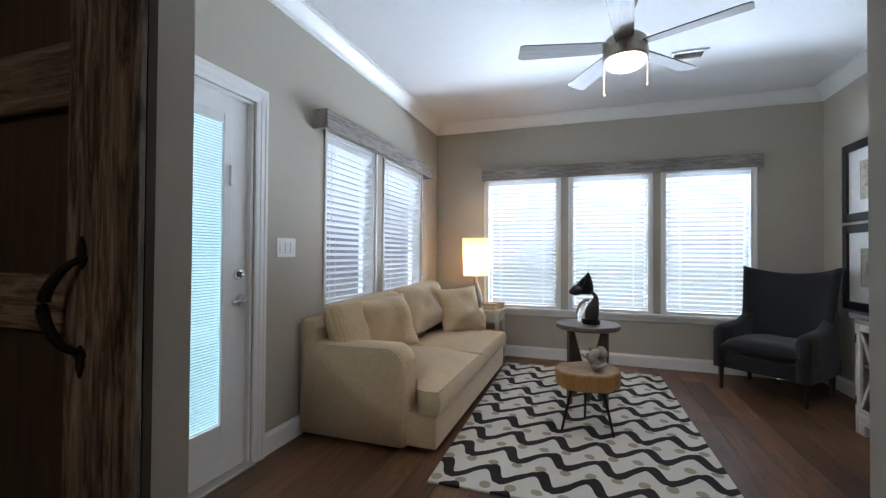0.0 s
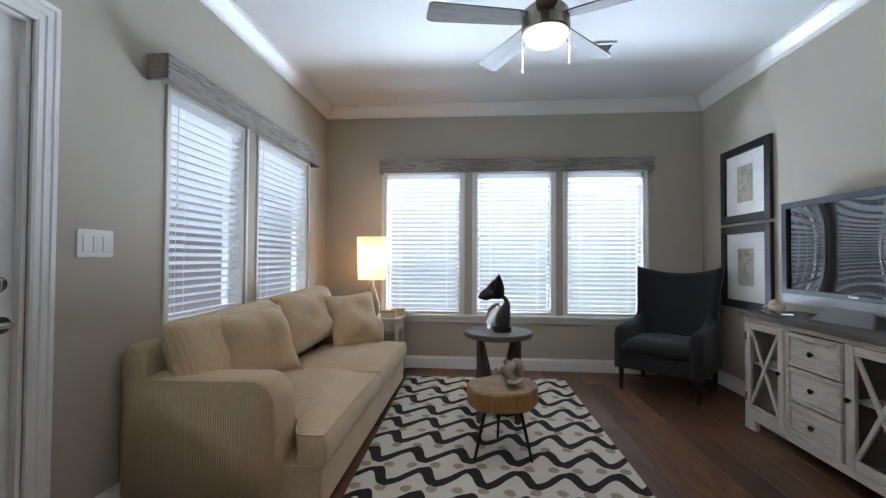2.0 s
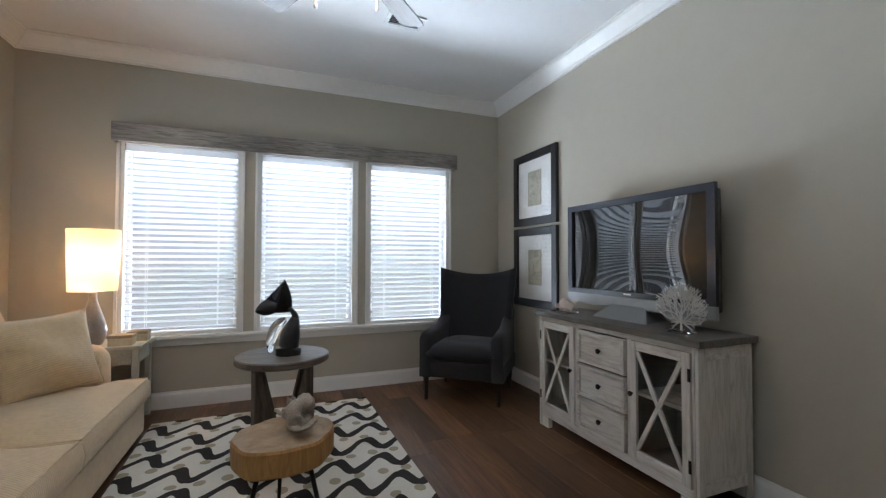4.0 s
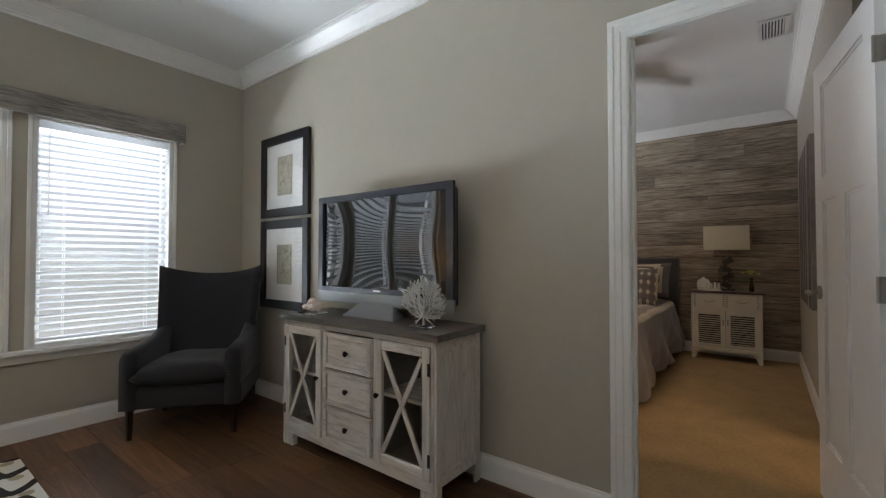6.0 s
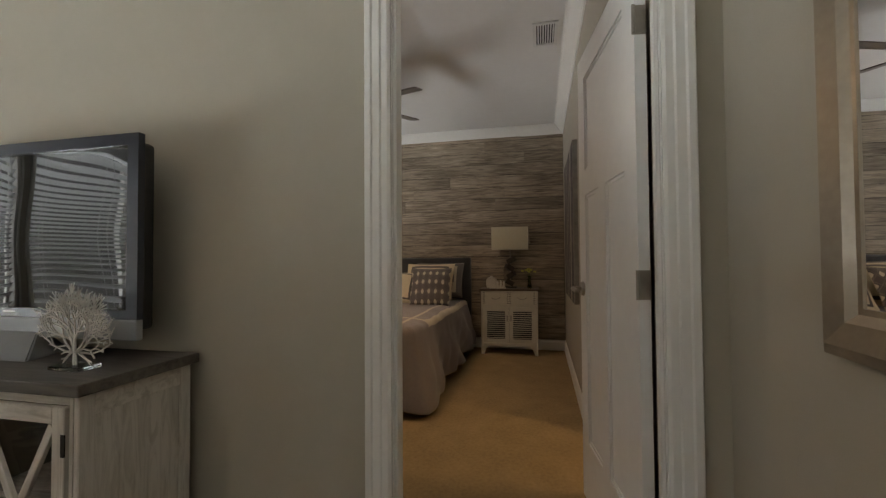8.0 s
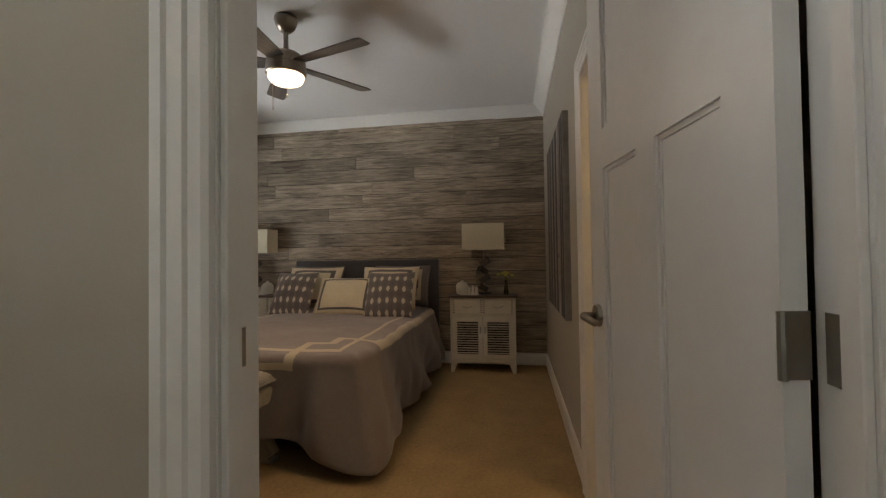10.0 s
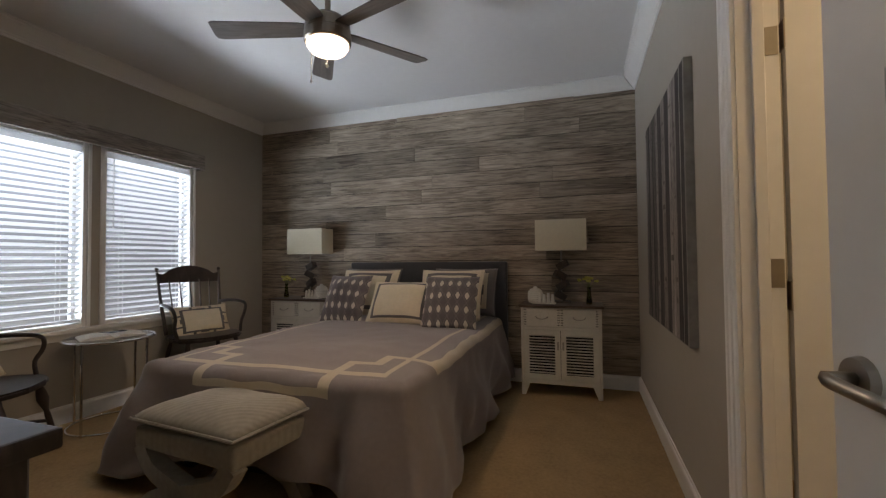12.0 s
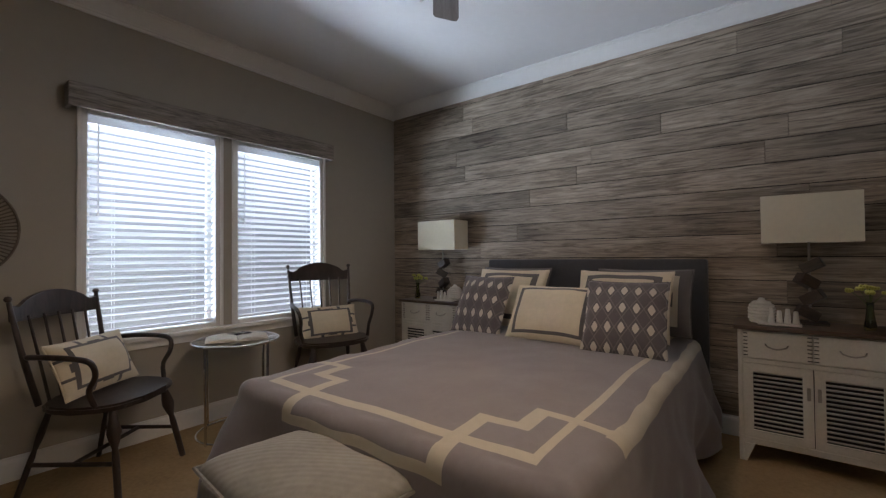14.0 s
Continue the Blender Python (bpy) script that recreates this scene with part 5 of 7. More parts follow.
def picture(y0, y1, z0, z1, seed):
    t = thing("framed_picture", label="black framed botanical print with wide white mat", category="picture", group="framed prints")
    x = XE
    BLK = mat("black picture frame", (0.012, 0.012, 0.013), 0.35, vary=0.1)
    w = 0.07
    bm = bmesh.new()
    for q in ((y0, y0 + w, z0, z1), (y1 - w, y1, z0, z1), (y0 + w, y1 - w, z0, z0 + w), (y0 + w, y1 - w, z1 - w, z1)):
        box(x - 0.032, x, *q, 0.003, bm=bm)
    part("frame", bm, BLK, t)
    part("mat_board", box(x - 0.014, x - 0.004, y0 + w, y1 - w, z0 + w, z1 - w), mat("white mat board", (0.78, 0.77, 0.74), 0.8), t)
    yc, zc = (y0 + y1) / 2, (z0 + z1) / 2
    p = part("print", box(x - 0.016, x - 0.0142, yc - 0.105, yc + 0.105, zc - 0.16, zc + 0.16), mat("aged print paper", (0.50, 0.46, 0.36), 0.8, vary=0.2, scale=18), t)
    INK = mat("faint brown ink", (0.22, 0.19, 0.13), 0.8)
    rnd = random.Random(seed)
    bm = bmesh.new()
    for k in range(46):
        a, b = rnd.uniform(-0.075, 0.075), rnd.uniform(-0.13, 0.13)
        r = rnd.uniform(0.012, 0.028)
        tube([(x - 0.0168, yc + a + r * math.cos(i * 0.7 + k), zc + b + r * math.sin(i * 0.7 + k) * 0.8) for i in range(6)], 0.0014, 4, bm)
    for a, b, c, d in ((-0.092, 0.092, -0.148, -0.148), (-0.092, 0.092, 0.148, 0.148)):
        rod((x - 0.0168, yc + a, zc + c), (x - 0.0168, yc + b, zc + d), 0.0012, n=4, bm=bm)
    for a in (-0.092, 0.092):
        rod((x - 0.0168, yc + a, zc - 0.148), (x - 0.0168, yc + a, zc + 0.148), 0.0012, n=4, bm=bm)
    part("drawing", bm, INK, p)
    g = part("glass", quad((x - 0.021, y0 + w, z0 + w), (0, y1 - y0 - 2 * w, 0), (0, 0, z1 - z0 - 2 * w)), thin_glass("picture glass"), t)
    g.visible_shadow = False


picture(4.83, 5.50, 1.50, 2.17, 1)
picture(4.83, 5.50, 0.755, 1.475, 2)


def fan_coral(place):
    t = thing("coral_sculpture", place, "white branching fan coral on a clear base", "coral decor")
    rnd = random.Random(5)
    bm = bmesh.new()

    def grow(p, ang, length, r, depth):
        q = (rnd.uniform(-0.012, 0.012) + p[0], p[1] + length * math.sin(ang), p[2] + length * math.cos(ang))
        if (q[1] / 0.135) ** 2 + ((q[2] - 0.145) / 0.14) ** 2 > 1.05:
            q = tuple((a + b) / 2 for a, b in zip(p, q))
            depth = 0
        rod(p, q, r, r * 0.8, 5, bm)
        if depth:
            for s in (-1, 1):
                grow(q, ang + s * rnd.uniform(0.25, 0.6), length * rnd.uniform(0.78, 0.98), r * 0.82, depth - 1)
            if rnd.random() < 0.35:
                grow(q, ang + rnd.uniform(-0.2, 0.2), length * 0.8, r * 0.8, depth - 1)
    rod((0, 0, 0.01), (0, 0, 0.05), 0.007, 0.005, 6, bm)
    for a in (-2.2, -1.7, -1.2, -0.7, -0.25, 0.2, 0.65, 1.15, 1.65, 2.15):
        grow((0, a * 0.006, 0.05), a, 0.042, 0.0042, 5)
    part("coral", bm, mat("chalk white coral", (0.62, 0.60, 0.56), 0.9, vary=0.08, bump=0.4, bscale=200), t)
    part("base", box(-0.035, 0.035, -0.06, 0.06, 0, 0.012, 0.002), glass("clear acrylic", (0.95, 0.98, 0.98)), t)


fan_coral((2.86, 3.47, 0.816))
t = thing("coral_cluster", (2.845, 4.37, 0.816), "pale coral cluster on a clear base", "coral decor")
part("base", box(-0.05, 0.05, -0.09, 0.09, 0, 0.012, 0.002), glass("clear acrylic block", (0.95, 0.98, 0.98)), t)
bm = bmesh.new()
rnd = random.Random(8)
for k in range(42):
    s = bmesh.new()
    r = rnd.uniform(0.014, 0.026)
    bmesh.ops.create_icosphere(s, subdivisions=1, radius=r)
    a = rnd.uniform(0, 6.28)
    d = rnd.uniform(0, 0.07)
    moved(s, pose(d * 0.6 * math.cos(a), d * math.sin(a), 0.013 + r + rnd.uniform(0, 0.045) * (1 - d / 0.09), rnd.uniform(0, 90), rnd.uniform(0, 90), 0))
    merge(bm, s)
part("coral", bm, mat("blush white coral", (0.72, 0.60, 0.52), 0.85, vary=0.18, scale=30, bump=0.6, bscale=160), t)


def end_table():
    x0, x1, y0, y1, H = -0.50, 0.10, 5.42, 5.82, 0.585
    t = thing("end_table", label="pale painted wooden end table beside the sofa", category="end table")
    P = mat("aged pale green white paint", (0.52, 0.52, 0.44), 0.6, vary=0.15, scale=8, bump=0.2)
    part("tabletop", box(x0, x1, y0, y1, H - 0.028, H, 0.006, 2), P, t)
    bm = bmesh.new()
    for q in ((x0 + 0.05, x1 - 0.05, y0 + 0.03, y0 + 0.045), (x0 + 0.05, x1 - 0.05, y1 - 0.045, y1 - 0.03), (x0 + 0.03, x0 + 0.045, y0 + 0.05, y1 - 0.05), (x1 - 0.045, x1 - 0.03, y0 + 0.05, y1 - 0.05)):
        box(*q, H - 0.13, H - 0.0285, bm=bm)
    part("apron", bm, P, t)
    for x in (x0 + 0.02, x1 - 0.06):
        for y in (y0 + 0.02, y1 - 0.06):
            part("leg", box(x, x + 0.04, y, y + 0.04, 0.0, H - 0.0285, 0.004), P, t)
    part("shelf", box(x0 + 0.025, x1 - 0.025, y0 + 0.025, y1 - 0.025, 0.16, 0.18, 0.003), P, t)


end_table()
LX, LY, LZ = -0.22, 5.56, 0.586
t = thing("table_lamp", (LX, LY, LZ), "lit table lamp with cream drum shade and grey teardrop base", "table lamp")
part("base", lathe([(0, 0), (0.055, 0), (0.062, 0.01), (0.08, 0.06), (0.083, 0.10), (0.075, 0.15), (0.05, 0.23), (0.03, 0.29), (0.022, 0.33), (0.024, 0.36), (0, 0.36)], 28), mat("grey glazed ceramic", (0.24, 0.22, 0.20), 0.35, vary=0.2, scale=12, bump=0.2), t, smooth=True)
sm = bpy.data.materials.new("lit linen shade")
sm.use_nodes = True
nt = sm.node_tree
nt.nodes.remove(nt.nodes["Principled BSDF"])
d0, t0, mx = nt.nodes.new("ShaderNodeBsdfDiffuse"), nt.nodes.new("ShaderNodeBsdfTranslucent"), nt.nodes.new("ShaderNodeMixShader")
for s in (d0, t0):
    s.inputs[0].default_value = (0.85, 0.74, 0.52, 1)
mx.inputs[0].default_value = 0.6
nt.links.new(d0.outputs[0], mx.inputs[1])
nt.links.new(t0.outputs[0], mx.inputs[2])
nt.links.new(mx.outputs[0], nt.nodes["Material Output"].inputs[0])
bm = bmesh.new()
n = 40
r = [[bm.verts.new((rr * math.cos(2 * math.pi * i / n), rr * math.sin(2 * math.pi * i / n), z)) for i in range(n)] for rr, z in ((0.138, 0.375), (0.152, 0.80))]
for i in range(n):
    bm.faces.new((r[0][i], r[0][(i + 1) % n], r[1][(i + 1) % n], r[1][i]))
part("shade", bm, sm, t, "glowing cream drum shade", smooth=True)
part("harp", rod((0, 0, 0.36), (0, 0, 0.5), 0.006, n=8), NICKEL, t)
for i, (x, y, w) in enumerate(((-0.03, 5.50, 0.14), (0.03, 5.66, 0.12))):
    b = thing("trinket_box", (x, y, 0.586), "small cream lidded box on the end table", "box", group="trinket boxes")
    BM = mat("cream box board", (0.50, 0.45, 0.33), 0.6, vary=0.12)
    part("body", box(-w / 2, w / 2, -0.05, 0.05, 0.0, 0.05, 0.002), BM, b)
    part("lid", box(-w / 2 - 0.003, w / 2 + 0.003, -0.053, 0.053, 0.0505, 0.072, 0.002), mat("tan box lid", (0.36, 0.29, 0.19), 0.6), b)


def ceiling_fan(cx, cy, phase, low, label, chains, pale):
    t = thing("ceiling_fan", (cx, cy, 0), label, "ceiling fan")
    M = mat("fan brushed nickel", (0.33, 0.29, 0.24), 0.35, 1.0, vary=0.05)
    z = low
    part("canopy", lathe([(0, TOP), (0.075, TOP), (0.078, TOP - 0.02), (0.06, TOP - 0.07), (0.035, TOP - 0.095), (0, TOP - 0.095)], 28), M, t, smooth=True)
    part("downrod", rod((0, 0, z + 0.17), (0, 0, TOP - 0.09), 0.016), M, t)
    part("motor_housing", lathe([(0, z + 0.185), (0.05, z + 0.182), (0.10, z + 0.165), (0.125, z + 0.14), (0.13, z + 0.085), (0.128, z + 0.08), (0.132, z + 0.076), (0.132, z + 0.03), (0.124, z + 0.022), (0, z + 0.022)], 36), M, t, smooth=False)
    g = glow("lit frosted glass", (1.0, 0.93, 0.80) if pale else (1.0, 0.86, 0.66), 7.0)
    part("light_bowl", lathe([(0.118, z + 0.021), (0.116, z + 0.005), (0.10, z - 0.018), (0.07, z - 0.032), (0.03, z - 0.039), (0, z - 0.04)], 32), g, t, "glowing frosted glass bowl", smooth=True).visible_shadow = False
    B = wood("grey brown fan blade", (0.10, 0.085, 0.075), (0.22, 0.19, 0.165), grain=(1.2, 12, 12), scale=3, rough=0.4, per=0.04, bump=0.08)
    outline = [(0.10, -0.045), (0.16, -0.055), (0.62, -0.072), (0.655, -0.062), (0.66, -0.04), (0.65, 0.06), (0.63, 0.07), (0.16, 0.055), (0.10, 0.045)]
    first = None
    for k in range(5):
        m = pose(0, 0, z + 0.105, 0, 0, phase + 72 * k) @ pose(0, 0, 0, 11)
        if first is None:
            first = part("blade", slab(outline, -0.004, 0.004, 0.002), B, t, at=m)
        else:
            share(first, m)
    for k in range(5):
        part("blade_iron", moved(box(0.09, 0.17, -0.02, 0.02, 0.005, 0.010, 0.002), pose(0, 0, z + 0.105, 0, 0, phase + 72 * k) @ pose(0, 0, 0, 11)), M, t)
    for a, ln in chains:
        x, y = 0.126 * math.cos(math.radians(a)), 0.126 * math.sin(math.radians(a))
        c = part("pull_chain", rod((x, y, z + 0.03 - ln), (x, y, z + 0.04), 0.003, n=6), mat("pale chain", (0.65, 0.6, 0.5), 0.35, 0.8), t)
        part("pull_knob", lathe([(0, -0.024), (0.006, -0.02), (0.009, -0.012), (0.005, 0), (0, 0.004)], 10, None, (x, y, z + 0.03 - ln)), TRIM, c, smooth=True)
    return t


ceiling_fan(1.22, 3.70, 47, 2.40, "brushed nickel ceiling fan with five grey blades, light on", ((176, 0.20), (352, 0.17)), True)


def mirror():
    t = thing("wall_mirror", label="large wall mirror in a wide silver frame", category="mirror")
    x0, x1, z0, z1, y = 1.93, 2.725, 0.975, 2.02, YS
    F = mat("brushed silver frame", (0.40, 0.34, 0.27), 0.38, 0.9, vary=0.1)
    w = 0.085
    pr = [(0, 0.0), (0, 0.018), (0.02, 0.03), (0.06, 0.022), (0.075, 0.012), (0.085, 0.012), (0.085, 0.0)]
    C = [(x0, z0), (x1, z0), (x1, z1), (x0, z1)]
    D = [(1, 1), (-1, 1), (-1, -1), (1, -1)]
    for i in range(4):
        j = (i + 1) % 4
        bm = bmesh.new()
        a = [bm.verts.new((C[i][0] + D[i][0] * o, y + h, C[i][1] + D[i][1] * o)) for o, h in pr]
        b = [bm.verts.new((C[j][0] + D[j][0] * o, y + h, C[j][1] + D[j][1] * o)) for o, h in pr]
        for k in range(len(pr)):
            bm.faces.new((a[k], a[(k + 1) % len(pr)], b[(k + 1) % len(pr)], b[k]))
        bm.faces.new(a)
        bm.faces.new(b[::-1])
        part("frame_side", bm, F, t)
    part("glass", box(x0 + w - 0.004, x1 - w + 0.004, y + 0.004, y + 0.009, z0 + w - 0.004, z1 - w + 0.004), mat("mirror silver", (0.92, 0.92, 0.92), 0.01, 1.0, vary=0.0), t)


mirror()

# ---- bedroom ----
ROOM = Matrix.Translation((-0.12, -0.115, 0))
SOUTH_FACE, NORTH_FACE, WEST_FACE = BY0 + 0.115, BY1 + 0.115, BX0 + 0.12
TAUPE = fabric("taupe duvet cotton", (0.255, 0.218, 0.210), bump=0.25, vary=0.07, weave=500)
IVORY = fabric("ivory duvet band", (0.56, 0.49, 0.37), bump=0.25, vary=0.06, weave=500)
CREAMC = fabric("cream pillow cotton", (0.68, 0.59, 0.43), bump=0.25, vary=0.06, weave=400)
PBAND = fabric("grey pillow band", (0.13, 0.115, 0.11), bump=0.25, vary=0.06, weave=400)
BX, BF, BL, BR, BT = 7.30, 5.07, 4.69, 3.17, 0.615


def bed():
    t = thing("bed", label="queen bed with a charcoal upholstered headboard and dark platform", category="bed")
    HB = fabric("charcoal headboard cloth", (0.075, 0.074, 0.076), bump=0.3, vary=0.1)
    part("headboard", box(7.345, 7.415, 3.07, 4.775, 0.02, 1.165, 0.022, 3), HB, t, smooth=False)
    part("platform", box(5.16, 7.344, 3.24, 4.62, 0.04, 0.32, 0.01, 2), mat("dark bed base", (0.03, 0.027, 0.025), 0.8), t)
    part("mattress", box(5.10, 7.34, 3.20, 4.66, 0.321, BT - 0.015, 0.05, 4), mat("white ticking", (0.7, 0.68, 0.62), 0.9), t)
    for x in (5.2, 7.2):
        for y in (3.3, 4.56):
            part("leg", box(x - 0.03, x + 0.03, y - 0.03, y + 0.03, 0, 0.0395), mat("black bed leg", (0.02, 0.02, 0.02), 0.6), t)


bed()


def duvet():
    """The duvet: a slightly domed top and a skirt that hangs in folds on three sides; the bands are woven in."""
    yc = (BL + BR) / 2

    def banded(x, y):
        """Whether a point of the cloth lies on a band. x runs to the foot, y across, both flat."""
        v = abs(y - yc)
        a, b = 0.018, 0.027
        inner = (abs(v - 0.655) < a and x > 5.12 - a) or (abs(x - 5.12) < a and v < 0.655 + a)
        outer = (abs(v - 0.80) < b and x > 5.44 - b) or (abs(x - 5.44) < b and 0.53 - b < v < 0.80 + b) \
            or (abs(v - 0.53) < b and 5.29 - b < x < 5.44 + b) or (abs(x - 5.29) < b and 0.385 - b < v < 0.53 + b) \
            or (abs(v - 0.385) < b and 4.965 - b < x < 5.29 + b) or (abs(x - 4.965) < b and v < 0.385 + b)
        return inner or outer

    step = 0.015
    nx, ny = int((BX - BF) / step), int((BL - BR) / step)
    verts, faces, idx = [], [], []

    def top_z(x, y):
        e = min(x - BF, y - BR, BL - y, 0.5)
        return BT + 0.022 * (1 - math.exp(-max(0, e) / 0.12)) + 0.013 * noise.noise(Vector((x * 2.2, y * 2.2, 1.0))) + 0.004 * noise.noise(Vector((x * 7, y * 7, 5.0)))
    for i in range(nx + 1):
        for j in range(ny + 1):
            x, y = BX - (BX - BF) * i / nx, BR + (BL - BR) * j / ny
            verts.append((x, y, top_z(x, y)))
    for i in range(nx):
        for j in range(ny):
            a = i * (ny + 1) + j
            faces.append((a, a + 1, a + ny + 2, a + ny + 1))
            x, y = BX - (BX - BF) * (i + 0.5) / nx, BR + (BL - BR) * (j + 0.5) / ny
            idx.append(1 if banded(x, y) else 0)
    # perimeter of the top: near side, foot, far side
    border = [i * (ny + 1) for i in range(nx + 1)] + [nx * (ny + 1) + j for j in range(1, ny + 1)] + [i * (ny + 1) + ny for i in range(nx - 1, -1, -1)]
    depth = [0.012, 0.03, 0.05, 0.075, 0.10, 0.125, 0.16, 0.20, 0.25, 0.30, 0.36, 0.42, 0.48, 0.535, 0.575, 0.598]
    prev = border
    R = 0.05
    count = len(border)
    s_at = []
    s = 0.0
    for k, b in enumerate(border):
        if k:
            s += (Vector(verts[b]) - Vector(verts[border[k - 1]])).length
        s_at.append(s)
    c1, c2 = s_at[nx], s_at[nx + ny]
    out = []
    for k in range(count):
        def ease(c):
            return max(-1.0, min(1.0, (s_at[k] - c) / 0.16))
        if s_at[k] < (c1 + c2) / 2:
            ang = -90 - 45 * (1 + ease(c1))
        else:
            ang = 180 - 45 * (1 + ease(c2))
        out.append((math.cos(math.radians(ang)), math.sin(math.radians(ang))))
    for r, d in enumerate(depth):
        ring = []
        for k, b in enumerate(border):
            x, y, z = verts[b]
            ox, oy = out[k]
            turn = min(d / (R * math.pi / 2), 1.0) * math.pi / 2
            o = R * math.sin(turn)
            drop = R * (1 - math.cos(turn)) + max(0, d - R * math.pi / 2)
            g = max(0.0, drop - 0.06) / 0.55
            corner = math.exp(-((s_at[k] - c1) / 0.22) ** 2) + math.exp(-((s_at[k] - c2) / 0.22) ** 2)
            foot = 1.0 if c1 < s_at[k] < c2 else 0.0
            away = 1 - min(1.0, corner)
            fold = 0.042 * math.sin(s_at[k] * 10.5 + 5 * d * away + 1.5 * math.sin(s_at[k] * 3.1)) + 0.075 * noise.noise(Vector((s_at[k] * 3.0 + d * 2.5, d * 1.6, 3.0)))
            fold += 0.017 * math.sin(s_at[k] * 23 - 7 * d + 2 * math.sin(s_at[k] * 5)) * (0.4 + corner)
            fold += 0.06 * noise.noise(Vector((s_at[k] * 5.5 - d * 5.0, d * 4.0, 8.0)))
            o += g * (0.105 - 0.07 * foot * away + fold + 0.12 * corner * (1 + 0.25 * math.sin(s_at[k] * 21)))
            drop *= 1 - (0.17 * foot + 0.05) * away
            ring.append(len(verts))
            verts.append((x + ox * o, y + oy * o, max(0.016, z - drop - 0.004 * math.sin(s_at[k] * 23))))
        d0 = depth[r - 1] if r else 0.0
        for k in range(count - 1):
            faces.append((prev[k], prev[k + 1], ring[k + 1], ring[k]))
            dm = (d + d0) / 2
            xa, ya = verts[border[k]][0], (verts[border[k]][1] + verts[border[k + 1]][1]) / 2
            if k < nx:
                flat = (xa, BR - dm)
            elif k < nx + ny:
                flat = (BF - dm, ya)
            else:
                flat = (xa, BL + dm)
            idx.append(1 if banded(*flat) else 0)
        prev = ring
    me = bpy.data.meshes.new("duvet")
    me.from_pydata(verts, [], faces)
    me.materials.append(TAUPE)
    me.materials.append(IVORY)
    for p, m in zip(me.polygons, idx):
        p.material_index = m
        p.use_smooth = True
    ob = new("duvet", me)
    ob.matrix_world = ROOM
    sol = ob.modifiers.new("thickness", "SOLIDIFY")
    sol.thickness, sol.offset = 0.012, 1.0
    tagged(ob, "taupe duvet with ivory stepped border bands hanging over the bed", "duvet")


duvet()


def pillow(place, rot, w, h, d, body, deco, label, seed):
    """A pillow in its own plane (x across, y up); deco paints the face by piece."""
    t = thing("pillow", label=label, category="pillow", group="bed pillows")
    t.matrix_world = ROOM @ pose(*place) @ pose(0, 0, 0, 0, 0, rot[2]) @ pose(0, 0, 0, rot[0], 0, rot[1])
    n = 40
    bm = cushion(w, h, d, 3.4, n, 0.55, pinch=0.09, seed=seed, rough=0.025)
    if deco:
        for f in bm.faces:
            c = f.calc_center_median()
            if deco(2 * c.x / w, 2 * c.y / h):
                f.material_index = 1
    part("cover", bm, body, t, smooth=True)
    part("piping", rim(w, h, 3.4, 0.004, pinch=0.09), body[0] if isinstance(body, list) else body, t)
    return t


def border(lo, hi):
    return lambda u, v: lo < max(abs(u), abs(v)) < hi


def ogee_cloth():
    """Taupe cloth with rows of ivory leaf shapes."""
    m = fabric("taupe cloth with ivory leaves", (0.135, 0.115, 0.115), bump=0.3, vary=0.08)
    nt = m.node_tree
    n, l = nt.nodes, nt.links
    b = n["Principled BSDF"]
    base = b.inputs["Base Color"].links[0].from_socket
    tc, sp = n.new("ShaderNodeTexCoord"), n.new("ShaderNodeSeparateXYZ")
    l.new(tc.outputs["Object"], sp.inputs[0])

    def mth(op, a, c=None):
        k = n.new("ShaderNodeMath")
        k.operation = op
        for i, v in enumerate((a, c)):
            if v is None:
                continue
            if isinstance(v, (int, float)):
                k.inputs[i].default_value = v
            else:
                l.new(v, k.inputs[i])
        return k.outputs[0]
    PX, PY = 0.075, 0.115
    fx = mth("ABSOLUTE", mth("SUBTRACT", mth("FRACT", mth("ADD", mth("DIVIDE", sp.outputs[0], PX), 0.5)), 0.5))
    fy = mth("ABSOLUTE", mth("SUBTRACT", mth("FRACT", mth("ADD", mth("DIVIDE", sp.outputs[1], PY), 0.25)), 0.5))
    leaf = mth("LESS_THAN", mth("ADD", mth("POWER", mth("DIVIDE", fx, 0.26), 1.5), mth("DIVIDE", fy, 0.27)), 1.0)
    ln = mth("ABSOLUTE", mth("SUBTRACT", mth("ADD", fx, mth("MULTIPLY", fy, 1.0)), 0.5))
    line = mth("LESS_THAN", ln, 0.035)
    m1, m2 = n.new("ShaderNodeMix"), n.new("ShaderNodeMix")
    m1.data_type = m2.data_type = "RGBA"
    l.new(line, m1.inputs[0])
    l.new(base, m1.inputs[6])
    m1.inputs[7].default_value = (0.22, 0.195, 0.18, 1)
    l.new(leaf, m2.inputs[0])
    l.new(m1.outputs[2], m2.inputs[6])
    m2.inputs[7].default_value = (0.62, 0.56, 0.46, 1)
    l.new(m2.outputs[2], b.inputs["Base Color"])
    return m


LEAF = ogee_cloth()
